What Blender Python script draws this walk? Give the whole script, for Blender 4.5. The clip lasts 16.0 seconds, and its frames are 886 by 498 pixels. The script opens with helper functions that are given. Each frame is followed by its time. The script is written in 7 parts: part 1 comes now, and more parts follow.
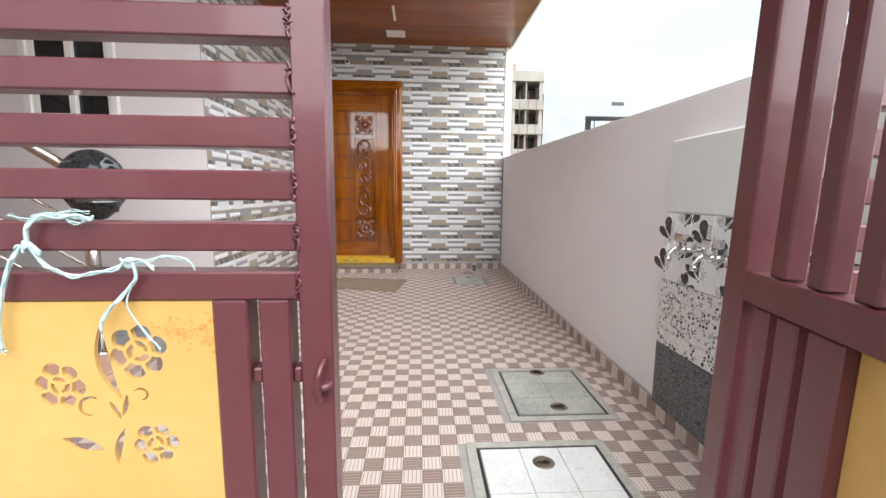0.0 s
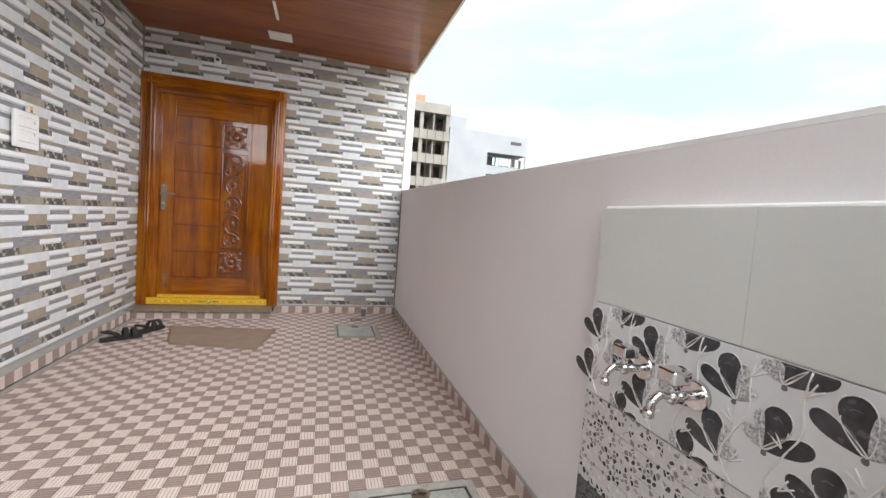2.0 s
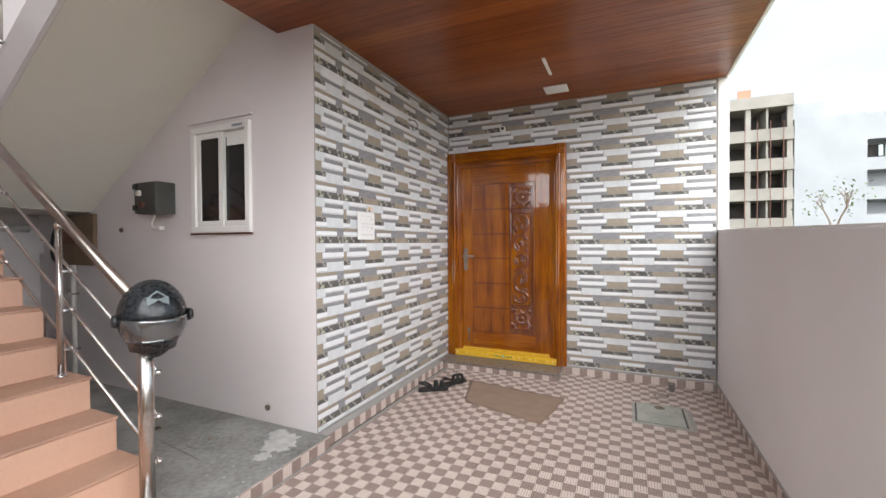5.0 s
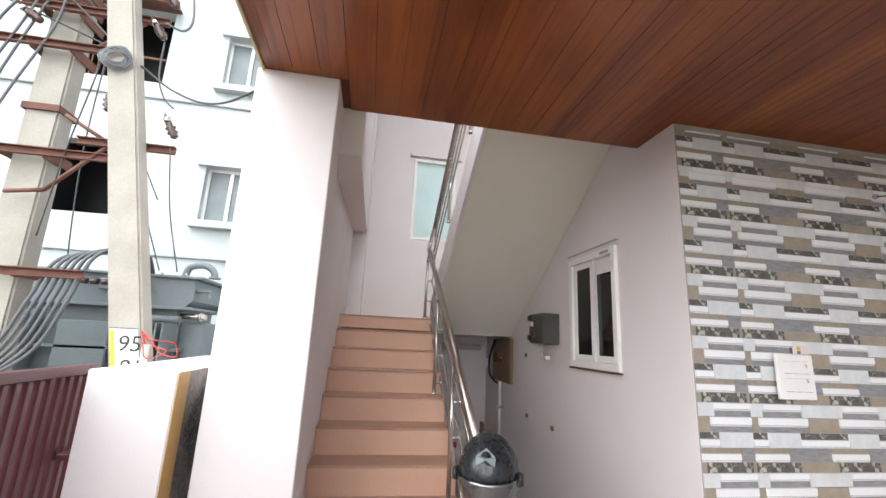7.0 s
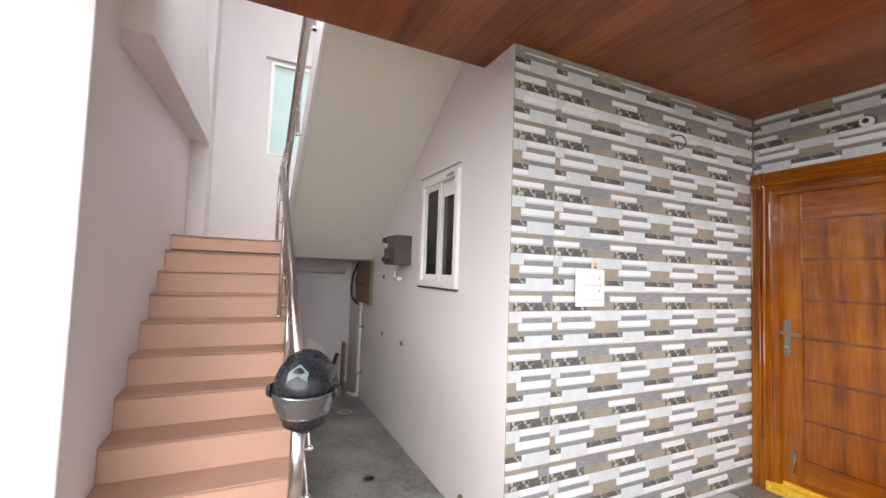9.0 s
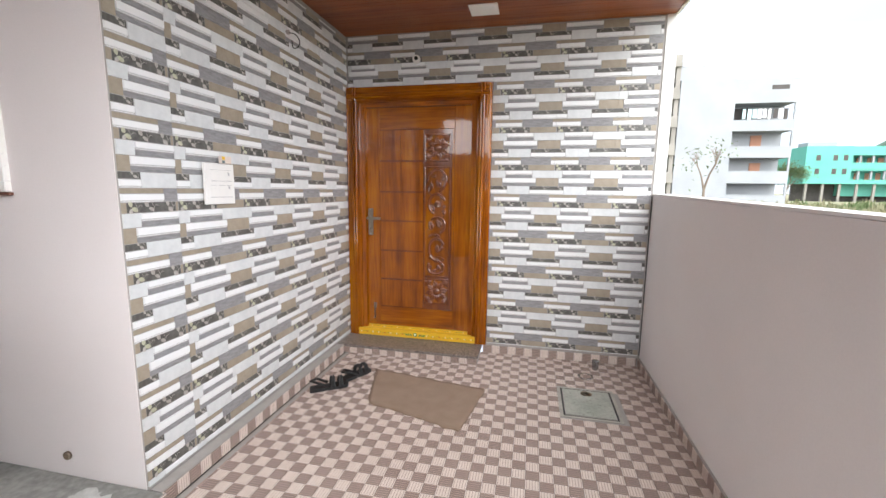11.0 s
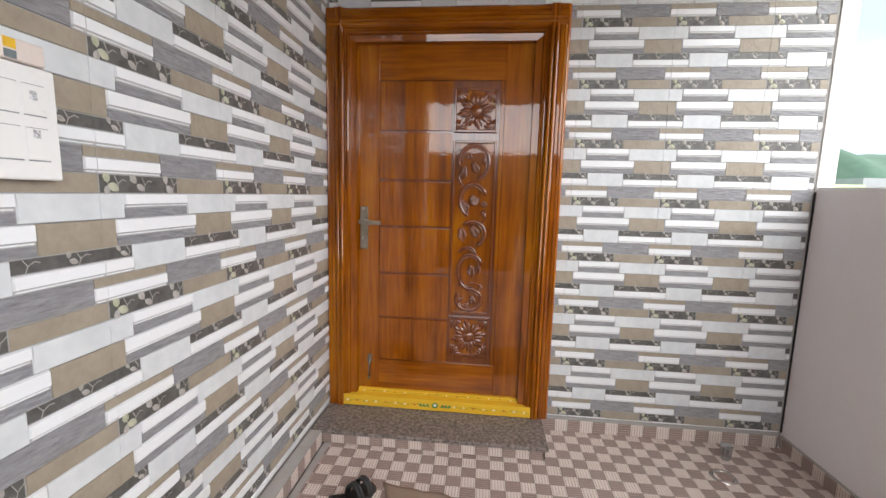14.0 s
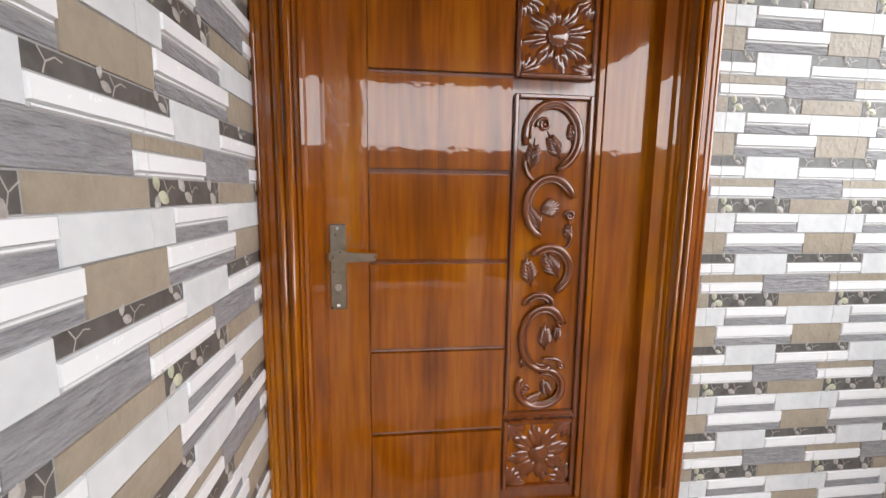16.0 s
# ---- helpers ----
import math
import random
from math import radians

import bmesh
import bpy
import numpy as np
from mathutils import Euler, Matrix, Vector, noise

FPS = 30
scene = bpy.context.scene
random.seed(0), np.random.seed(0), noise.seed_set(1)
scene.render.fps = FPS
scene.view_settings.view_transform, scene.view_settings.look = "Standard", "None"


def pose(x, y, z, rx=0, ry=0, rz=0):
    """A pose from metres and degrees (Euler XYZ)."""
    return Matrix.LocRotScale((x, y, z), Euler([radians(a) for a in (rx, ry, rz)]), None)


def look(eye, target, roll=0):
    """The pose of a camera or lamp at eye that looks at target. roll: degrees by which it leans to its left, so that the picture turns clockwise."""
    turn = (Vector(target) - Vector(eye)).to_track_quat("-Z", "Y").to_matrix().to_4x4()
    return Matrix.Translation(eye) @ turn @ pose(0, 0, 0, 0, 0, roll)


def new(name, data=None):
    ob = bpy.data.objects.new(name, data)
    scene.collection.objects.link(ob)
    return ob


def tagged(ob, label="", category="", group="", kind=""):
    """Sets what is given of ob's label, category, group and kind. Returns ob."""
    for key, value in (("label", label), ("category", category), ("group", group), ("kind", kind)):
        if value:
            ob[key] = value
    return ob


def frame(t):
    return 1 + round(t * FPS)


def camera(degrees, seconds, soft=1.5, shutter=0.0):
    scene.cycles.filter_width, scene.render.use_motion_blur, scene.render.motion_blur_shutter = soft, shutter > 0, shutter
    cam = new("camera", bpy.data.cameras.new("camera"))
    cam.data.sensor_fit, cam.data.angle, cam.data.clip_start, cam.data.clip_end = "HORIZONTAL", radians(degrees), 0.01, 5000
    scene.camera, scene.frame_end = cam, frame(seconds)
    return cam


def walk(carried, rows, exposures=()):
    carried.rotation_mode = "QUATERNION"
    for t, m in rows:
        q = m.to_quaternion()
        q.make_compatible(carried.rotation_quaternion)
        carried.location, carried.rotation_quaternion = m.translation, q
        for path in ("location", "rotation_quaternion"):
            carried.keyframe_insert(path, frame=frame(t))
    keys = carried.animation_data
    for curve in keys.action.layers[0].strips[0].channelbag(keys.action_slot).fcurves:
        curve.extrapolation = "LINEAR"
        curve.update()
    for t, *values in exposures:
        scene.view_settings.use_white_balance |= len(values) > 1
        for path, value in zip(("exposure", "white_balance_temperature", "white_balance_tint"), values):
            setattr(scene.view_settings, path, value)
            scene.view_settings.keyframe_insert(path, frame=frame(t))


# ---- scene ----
cam = camera(94.2, 16.0)
PATH = [
    (0, (0.59, 0.429, 0.953), (0.7, 2.408, 0.686), 0.5),
    (0.5, (0.644, 0.483, 0.858), (0.757, 2.465, 0.616), 0.1),
    (1, (0.659, 0.666, 0.884), (0.801, 2.656, 0.745), 0.7),
    (1.5, (0.691, 0.806, 1.014), (1.008, 2.781, 0.975), 1.7),
    (2, (0.787, 0.998, 1.087), (1.353, 2.912, 0.955), 4.3),
    (2.5, (0.834, 1.11, 1.192), (1.323, 3.048, 1.119), 5.1),
    (3, (0.83, 1.217, 1.264), (1.066, 3.186, 1.521), 1.9),
    (5.3, (0.964, 1.486, 1.314), (-0.213, 3.096, 1.16), 1.3),
    (5.5, (1.011, 1.55, 1.352), (-0.421, 2.923, 1.095), 2.0),
    (6, (0.962, 1.607, 1.332), (-0.864, 2.405, 1.154), 1.8),
    (6.5, (0.851, 1.786, 1.419), (-1.084, 2.284, 1.508), 2.7),
    (7, (0.841, 1.977, 1.519), (-1.085, 2.298, 1.954), 2.8),
    (7.5, (0.879, 2.134, 1.591), (-0.979, 2.383, 2.287), 1.0),
    (8, (0.879, 2.211, 1.595), (-0.966, 2.59, 2.266), -0.5),
    (8.5, (0.863, 2.256, 1.581), (-0.986, 2.886, 2.01), 0.0),
    (9, (0.836, 2.268, 1.491), (-0.968, 3.124, 1.602), 2.0),
    (9.5, (0.748, 2.193, 1.31), (-0.874, 3.346, 1.113), 2.6),
    (10, (0.694, 2.136, 1.247), (-0.397, 3.747, 0.782), 0.3),
    (10.2, (0.739, 2.152, 1.276), (-0.095, 3.881, 0.715), 0.8),
    (12.3, (0.544, 2.061, 1.509), (0.274, 4.023, 1.787), 1.2),
    (12.5, (0.501, 2.189, 1.499), (0.161, 4.147, 1.727), 1.0),
    (13, (0.376, 2.538, 1.416), (-0.049, 4.493, 1.405), 0.1),
    (13.5, (0.185, 2.925, 1.375), (-0.162, 4.885, 1.181), 0.6),
    (14, (-0.029, 3.338, 1.321), (-0.223, 5.311, 1.058), 1.5),
    (14.5, (-0.183, 3.681, 1.346), (-0.252, 5.66, 1.062), 1.0),
    (15, (-0.35, 3.96, 1.337), (-0.296, 5.941, 1.074), 0.3),
    (15.5, (-0.435, 4.206, 1.356), (-0.287, 6.184, 1.098), 0.4),
    (16, (-0.546, 4.449, 1.329), (-0.317, 6.418, 1.064), 0.7),
]
EXPOSURE = [(0, 1.3), (2, 1.12), (3, 0.92), (5.3, 1.25), (6, 1.28), (7, 1.22), (7.6, 1.27), (8.3, 1.45), (9, 1.62), (10.2, 1.55), (12.3, 1.08), (14, 1.18), (16, 1.42)]
walk(cam, [(t, look(eye, target, roll)) for t, eye, target, roll in PATH], EXPOSURE)
SKY_STRENGTH, SUN_STRENGTH = 0.104, 4.7
CLOUD, CLOUD_DARK = (6.3, 7.1, 8.0, 1), (4.2, 4.9, 5.8, 1)
SUN_ANGLE, SUN_TURN = 115, (57, 0, 34)
# ---------- light ----------
world = bpy.data.worlds.new("sky")
scene.world = world
world.use_nodes = True
wn, wl = world.node_tree.nodes, world.node_tree.links
wn.clear()
w_out, w_bg = wn.new("ShaderNodeOutputWorld"), wn.new("ShaderNodeBackground")
w_sky = wn.new("ShaderNodeTexSky")
w_sky.sky_type, w_sky.sun_disc = "NISHITA", False
w_sky.sun_elevation, w_sky.sun_rotation = radians(52), radians(136)
w_sky.air_density, w_sky.dust_density = 1.0, 3.0
w_tc, w_map = wn.new("ShaderNodeTexCoord"), wn.new("ShaderNodeMapping")
w_map.inputs["Scale"].default_value = (1.0, 1.0, 2.6)
w_noise, w_ramp, w_mix = wn.new("ShaderNodeTexNoise"), wn.new("ShaderNodeValToRGB"), wn.new("ShaderNodeMixRGB")
w_noise.inputs["Scale"].default_value = 2.2
w_noise.inputs["Detail"].default_value = 6.0
w_noise.inputs["Roughness"].default_value = 0.45
w_ramp.color_ramp.elements[0].position, w_ramp.color_ramp.elements[1].position = 0.34, 0.60
w_ramp.color_ramp.elements[0].color = (0.80, 0.80, 0.80, 1)
w_noise2, w_ramp2, w_map2 = wn.new("ShaderNodeTexNoise"), wn.new("ShaderNodeValToRGB"), wn.new("ShaderNodeMapping")
w_map2.inputs["Scale"].default_value, w_map2.inputs["Location"].default_value = (1.0, 1.0, 3.4), (0.7, 0.2, 0.0)
w_noise2.inputs["Scale"].default_value, w_noise2.inputs["Detail"].default_value = 1.7, 7.0
w_ramp2.color_ramp.elements[0].position, w_ramp2.color_ramp.elements[1].position = 0.40, 0.62
w_ramp2.color_ramp.elements[0].color, w_ramp2.color_ramp.elements[1].color = CLOUD_DARK, CLOUD
wl.new(w_tc.outputs["Generated"], w_map2.inputs["Vector"])
wl.new(w_map2.outputs["Vector"], w_noise2.inputs["Vector"])
wl.new(w_noise2.outputs["Fac"], w_ramp2.inputs["Fac"])
wl.new(w_ramp2.outputs["Color"], w_mix.inputs[2])
wl.new(w_tc.outputs["Generated"], w_map.inputs["Vector"])
wl.new(w_map.outputs["Vector"], w_noise.inputs["Vector"])
wl.new(w_noise.outputs["Fac"], w_ramp.inputs["Fac"])
wl.new(w_ramp.outputs["Color"], w_mix.inputs[0])
wl.new(w_sky.outputs["Color"], w_mix.inputs[1])
wl.new(w_mix.outputs["Color"], w_bg.inputs["Color"])
w_bg.inputs["Strength"].default_value = SKY_STRENGTH
wl.new(w_bg.outputs["Background"], w_out.inputs["Surface"])

sun = new("sun", bpy.data.lights.new("sun", "SUN"))
sun.data.energy, sun.data.angle, sun.data.color = SUN_STRENGTH, radians(SUN_ANGLE), (1.0, 0.98, 0.96)
sun.matrix_world = pose(0, 0, 10, *SUN_TURN)


# ---------- materials ----------
def mat(name, rough=0.6, metal=0.0, coat=0.0):
    m = bpy.data.materials.new(name)
    m.use_nodes = True
    b = m.node_tree.nodes["Principled BSDF"]
    b.inputs["Roughness"].default_value, b.inputs["Metallic"].default_value = rough, metal
    b.inputs["Coat Weight"].default_value = coat
    b.inputs["Coat Roughness"].default_value = 0.06
    return m, m.node_tree.nodes, m.node_tree.links, b


def varied(name, a, b_, scale=3.0, rough=0.6, metal=0.0, coat=0.0, bump=0.0, fine=60.0, stretch=(1, 1, 1), detail=4.0,
           mid=0.5, spread=0.25, per_object=0.0, rough_var=0.08, bump_scale=None):
    """Colour between a and b_ by two noises (broad and fine), with a fine bump."""
    m, n, l, p = mat(name, rough, metal, coat)
    tc, mp = n.new("ShaderNodeTexCoord"), n.new("ShaderNodeMapping")
    mp.inputs["Scale"].default_value = stretch
    l.new(tc.outputs["Object"], mp.inputs["Vector"])
    n1, n2, mx, rp = n.new("ShaderNodeTexNoise"), n.new("ShaderNodeTexNoise"), n.new("ShaderNodeMix"), n.new("ShaderNodeValToRGB")
    n1.inputs["Scale"].default_value, n1.inputs["Detail"].default_value = scale, detail
    n2.inputs["Scale"].default_value, n2.inputs["Detail"].default_value = fine, 3.0
    l.new(mp.outputs["Vector"], n1.inputs["Vector"])
    l.new(mp.outputs["Vector"], n2.inputs["Vector"])
    mx.inputs[0].default_value = 0.35
    l.new(n1.outputs["Fac"], mx.inputs[2])
    l.new(n2.outputs["Fac"], mx.inputs[3])
    src = mx.outputs[0]
    if per_object:
        oi, ad = n.new("ShaderNodeObjectInfo"), n.new("ShaderNodeMath")
        ad.operation = "MULTIPLY_ADD"
        l.new(oi.outputs["Random"], ad.inputs[0])
        ad.inputs[1].default_value = per_object
        l.new(src, ad.inputs[2])
        src = ad.outputs[0]
    rp.color_ramp.elements[0].position, rp.color_ramp.elements[1].position = mid - spread, mid + spread
    rp.color_ramp.elements[0].color, rp.color_ramp.elements[1].color = (*a, 1), (*b_, 1)
    l.new(src, rp.inputs["Fac"])
    l.new(rp.outputs["Color"], p.inputs["Base Color"])
    mr = n.new("ShaderNodeMapRange")
    mr.inputs[3].default_value, mr.inputs[4].default_value = rough - rough_var, rough + rough_var
    l.new(n2.outputs["Fac"], mr.inputs[0])
    l.new(mr.outputs[0], p.inputs["Roughness"])
    if bump:
        bp = n.new("ShaderNodeBump")
        bp.inputs["Strength"].default_value, bp.inputs["Distance"].default_value = bump, 0.002
        if bump_scale:
            n3 = n.new("ShaderNodeTexNoise")
            n3.inputs["Scale"].default_value = bump_scale
            l.new(mp.outputs["Vector"], n3.inputs["Vector"])
            l.new(n3.outputs["Fac"], bp.inputs["Height"])
        else:
            l.new(n2.outputs["Fac"], bp.inputs["Height"])
        l.new(bp.outputs["Normal"], p.inputs["Normal"])
    return m


def grain_wood(name, a, b_, c, axis, rough=0.25, coat=0.6, ring=9.0, board=0.0, wavy=0.0):
    """Polished wood with grain that runs along the axis (0, 1, 2)."""
    m, n, l, p = mat(name, rough, 0.0, coat)
    tc, mp = n.new("ShaderNodeTexCoord"), n.new("ShaderNodeMapping")
    st = [ring, ring, ring]
    st[axis] = ring * 0.07
    mp.inputs["Scale"].default_value = st
    l.new(tc.outputs["Object"], mp.inputs["Vector"])
    n1, n2, n3 = (n.new("ShaderNodeTexNoise") for _ in range(3))
    n1.inputs["Scale"].default_value, n1.inputs["Detail"].default_value, n1.inputs["Distortion"].default_value = 1.0, 3.0, 0.8
    n2.inputs["Scale"].default_value, n2.inputs["Detail"].default_value = 7.0, 4.0
    n3.inputs["Scale"].default_value, n3.inputs["Detail"].default_value = 3.2, 2.0
    l.new(mp.outputs["Vector"], n1.inputs["Vector"])
    l.new(mp.outputs["Vector"], n2.inputs["Vector"])
    l.new(tc.outputs["Object"], n3.inputs["Vector"])
    a1, a2 = n.new("ShaderNodeMix"), n.new("ShaderNodeMix")
    a1.inputs[0].default_value, a2.inputs[0].default_value = 0.35, 0.25
    l.new(n1.outputs["Fac"], a1.inputs[2])
    l.new(n2.outputs["Fac"], a1.inputs[3])
    l.new(a1.outputs[0], a2.inputs[2])
    l.new(n3.outputs["Fac"], a2.inputs[3])
    src = a2.outputs[0]
    if board:
        sx, fl, wn_, ml = n.new("ShaderNodeSeparateXYZ"), n.new("ShaderNodeMath"), n.new("ShaderNodeTexWhiteNoise"), n.new("ShaderNodeMath")
        l.new(tc.outputs["Object"], sx.inputs[0])
        fl.operation = "SNAP"
        fl.inputs[1].default_value = board
        l.new(sx.outputs[1], fl.inputs[0])
        wn_.noise_dimensions = "1D"
        l.new(fl.outputs[0], wn_.inputs["W"])
        ml.operation = "MULTIPLY_ADD"
        ml.inputs[1].default_value = 0.2
        l.new(wn_.outputs["Value"], ml.inputs[0])
        l.new(src, ml.inputs[2])
        src = ml.outputs[0]
    rp = n.new("ShaderNodeValToRGB")
    rp.color_ramp.elements[0].position, rp.color_ramp.elements[1].position = 0.30, 0.72
    rp.color_ramp.elements[0].color, rp.color_ramp.elements[1].color = (*a, 1), (*c, 1)
    e = rp.color_ramp.elements.new(0.5)
    e.color = (*b_, 1)
    l.new(src, rp.inputs["Fac"])
    l.new(rp.outputs["Color"], p.inputs["Base Color"])
    bp = n.new("ShaderNodeBump")
    bp.inputs["Strength"].default_value, bp.inputs["Distance"].default_value = 0.12, 0.001
    l.new(n2.outputs["Fac"], bp.inputs["Height"])
    l.new(bp.outputs["Normal"], p.inputs["Normal"])
    if wavy:
        n4, b4 = n.new("ShaderNodeTexNoise"), n.new("ShaderNodeBump")
        n4.inputs["Scale"].default_value, n4.inputs["Detail"].default_value = 26.0, 2.0
        l.new(tc.outputs["Object"], n4.inputs["Vector"])
        b4.inputs["Strength"].default_value, b4.inputs["Distance"].default_value = wavy, 0.0015
        l.new(n4.outputs["Fac"], b4.inputs["Height"])
        l.new(b4.outputs["Normal"], p.inputs["Coat Normal"])
    return m


M = {}
M["plaster"] = varied("plaster_paint", (0.715, 0.67, 0.672), (0.775, 0.73, 0.732), 1.6, 0.75, bump=0.25, fine=130)
M["parapet"] = varied("parapet_paint", (0.75, 0.72, 0.725), (0.83, 0.80, 0.80), 1.3, 0.7, bump=0.25, fine=110)
M["white_paint"] = varied("white_paint", (0.78, 0.77, 0.75), (0.86, 0.85, 0.83), 2.0, 0.6, bump=0.15, fine=90)
M["soffit"] = varied("soffit_paint", (0.78, 0.76, 0.68), (0.82, 0.80, 0.72), 1.2, 0.8, bump=0.2, fine=120)
M["step"] = varied("peach_step_paint", (0.66, 0.41, 0.295), (0.78, 0.51, 0.375), 2.2, 0.6, bump=0.3, fine=70)
M["tread"] = varied("peach_tread_dusty", (0.44, 0.27, 0.19), (0.60, 0.38, 0.28), 3.0, 0.7, bump=0.3, fine=70)
M["concrete"] = varied("worn_grey_concrete", (0.085, 0.088, 0.08), (0.40, 0.405, 0.385), 2.2, 0.42, bump=0.5, fine=34, rough_var=0.22, detail=9, spread=0.17)
M["asphalt"] = varied("road", (0.14, 0.13, 0.12), (0.24, 0.22, 0.20), 0.8, 0.9, bump=0.6, fine=25)
M["granite"] = varied("dark_granite", (0.045, 0.038, 0.036), (0.33, 0.28, 0.25), 60, 0.32, fine=140, detail=6, spread=0.15)
M["gate"] = varied("maroon_enamel", (0.088, 0.022, 0.027), (0.122, 0.031, 0.038), 4, 0.34, coat=0.3, bump=0.35, fine=35, rough_var=0.1)
M["yellow"] = varied("yellow_enamel", (0.50, 0.30, 0.085), (0.60, 0.37, 0.12), 5, 0.4, bump=0.3, fine=40)
M["steel"] = varied("brushed_steel", (0.50, 0.47, 0.44), (0.66, 0.63, 0.60), 20, 0.24, metal=1.0, fine=120)
M["chrome"] = varied("chrome", (0.72, 0.72, 0.72), (0.80, 0.80, 0.80), 20, 0.08, metal=1.0, rough_var=0.03)
M["brass_dark"] = varied("dark_nickel", (0.22, 0.18, 0.13), (0.36, 0.31, 0.25), 25, 0.3, metal=1.0)
M["black"] = varied("black_plastic", (0.012, 0.012, 0.013), (0.03, 0.03, 0.032), 8, 0.45)
M["dark_room"] = varied("dark_interior", (0.010, 0.010, 0.011), (0.02, 0.02, 0.02), 2, 0.6)
M["helmet"] = varied("graphite_shell", (0.028, 0.033, 0.038), (0.05, 0.056, 0.062), 10, 0.28, coat=0.6)
M["visor"] = varied("clear_visor", (0.30, 0.31, 0.32), (0.42, 0.43, 0.44), 10, 0.06, metal=0.75, coat=1.0, rough_var=0.03)
M["handrail"] = varied("warm_brushed_steel", (0.34, 0.29, 0.26), (0.46, 0.41, 0.37), 20, 0.32, metal=1.0, fine=120)
M["upvc"] = varied("white_upvc", (0.80, 0.79, 0.76), (0.85, 0.84, 0.82), 3, 0.3)
M["pane"] = varied("dark_glass", (0.006, 0.006, 0.007), (0.012, 0.012, 0.013), 2, 0.08, rough_var=0.03)
# lighter and darker patches in the colour stand in for the outside reflected
M["frosted"] = varied("frosted_pane", (0.46, 0.56, 0.53), (0.72, 0.82, 0.78), 1.5, 0.5, fine=200)
M["frosted"].node_tree.nodes["Principled BSDF"].inputs["Transmission Weight"].default_value = 0.85
M["door_wood"] = grain_wood("polished_teak_upright", (0.070, 0.013, 0.001), (0.27, 0.070, 0.0015), (0.46, 0.170, 0.004), 2, 0.22, 1.0, wavy=0.16)
M["door_wood_x"] = grain_wood("polished_teak_level", (0.070, 0.013, 0.001), (0.27, 0.070, 0.0015), (0.46, 0.170, 0.004), 0, 0.22, 1.0, wavy=0.16)
for k in ("door_wood", "door_wood_x"):
    M[k].node_tree.nodes["Principled BSDF"].inputs["Coat Roughness"].default_value = 0.025
    M[k].node_tree.nodes["Principled BSDF"].inputs["Specular IOR Level"].default_value = 0.1
    M[k].node_tree.nodes["Principled BSDF"].inputs["Coat IOR"].default_value = 1.5
M["carving"] = grain_wood("carved_teak", (0.075, 0.015, 0.002), (0.17, 0.041, 0.005), (0.28, 0.080, 0.009), 2, 0.18, 1.0)
M["ceiling"] = grain_wood("brown_ceiling_board", (0.115, 0.023, 0.006), (0.20, 0.046, 0.010), (0.31, 0.084, 0.017), 0, 0.36, 0.2, ring=14.0, board=0.125)
M["gap"] = varied("ceiling_gap", (0.085, 0.022, 0.009), (0.12, 0.032, 0.012), 9, 0.6)
M["yellow_sill"] = varied("yellow_sill_paint", (0.72, 0.42, 0.02), (0.82, 0.50, 0.03), 9, 0.45)
M["red"] = varied("red_paint", (0.42, 0.03, 0.02), (0.5, 0.04, 0.03), 9, 0.5)
M["green_paint"] = varied("green_paint", (0.05, 0.2, 0.06), (0.07, 0.26, 0.08), 9, 0.5)
M["grout"] = varied("grey_grout", (0.34, 0.32, 0.30), (0.44, 0.42, 0.40), 12, 0.8)
M["grout_dirty"] = varied("manhole_mortar", (0.30, 0.29, 0.25), (0.58, 0.57, 0.52), 14, 0.8, bump=0.5, fine=60)
M["lid"] = varied("manhole_tile", (0.26, 0.285, 0.245), (0.54, 0.56, 0.50), 4, 0.3, detail=8, spread=0.2)
M["lid_white"] = varied("manhole_tile_white", (0.64, 0.65, 0.63), (0.86, 0.86, 0.85), 4, 0.3, detail=8, spread=0.18)
M["t_white"] = varied("tile_white", (0.83, 0.845, 0.86), (0.88, 0.89, 0.90), 4, 0.24, fine=60, bump=0.08)
M["t_pale"] = varied("tile_pale_grey", (0.60, 0.625, 0.64), (0.76, 0.78, 0.79), 11, 0.35, bump=0.7, fine=45, detail=7)
M["t_grey"] = varied("tile_slate", (0.19, 0.19, 0.20), (0.38, 0.38, 0.395), 60, 0.5, bump=4.5, fine=95, detail=7, stretch=(0.35, 0.35, 1.5))
M["t_brown"] = varied("tile_taupe", (0.28, 0.235, 0.18), (0.42, 0.365, 0.285), 9, 0.45, bump=1.6, fine=60, detail=8)
M["t_ledge"] = varied("tile_ledge", (0.42, 0.41, 0.41), (0.56, 0.55, 0.55), 30, 0.4, fine=90)
M["twig"] = varied("tile_twig", (0.36, 0.34, 0.31), (0.56, 0.54, 0.50), 30, 0.4)
M["petal_cream"] = varied("tile_petal_cream", (0.38, 0.39, 0.27), (0.60, 0.60, 0.46), 40, 0.4, fine=90)
M["flake"] = varied("rust_flakes", (0.52, 0.20, 0.05), (0.68, 0.34, 0.09), 60, 0.7)
M["splash"] = varied("dried_cement", (0.34, 0.35, 0.335), (0.66, 0.665, 0.65), 14, 0.6, bump=0.5, fine=60, detail=8)
M["t_dark"] = varied("tile_dark", (0.060, 0.057, 0.054), (0.155, 0.15, 0.14), 26, 0.35, fine=60, detail=5, spread=0.2)
M["joint"] = varied("tile_joint", (0.30, 0.295, 0.29), (0.42, 0.415, 0.41), 12, 0.6)
M["meter"] = varied("meter_case", (0.035, 0.036, 0.032), (0.085, 0.085, 0.078), 9, 0.45, bump=0.3)
# for the unseen wall added behind the camera
M["closing"] = varied("dull_street_stand_in", (0.10, 0.11, 0.08), (0.20, 0.20, 0.16), 0.6, 0.9)
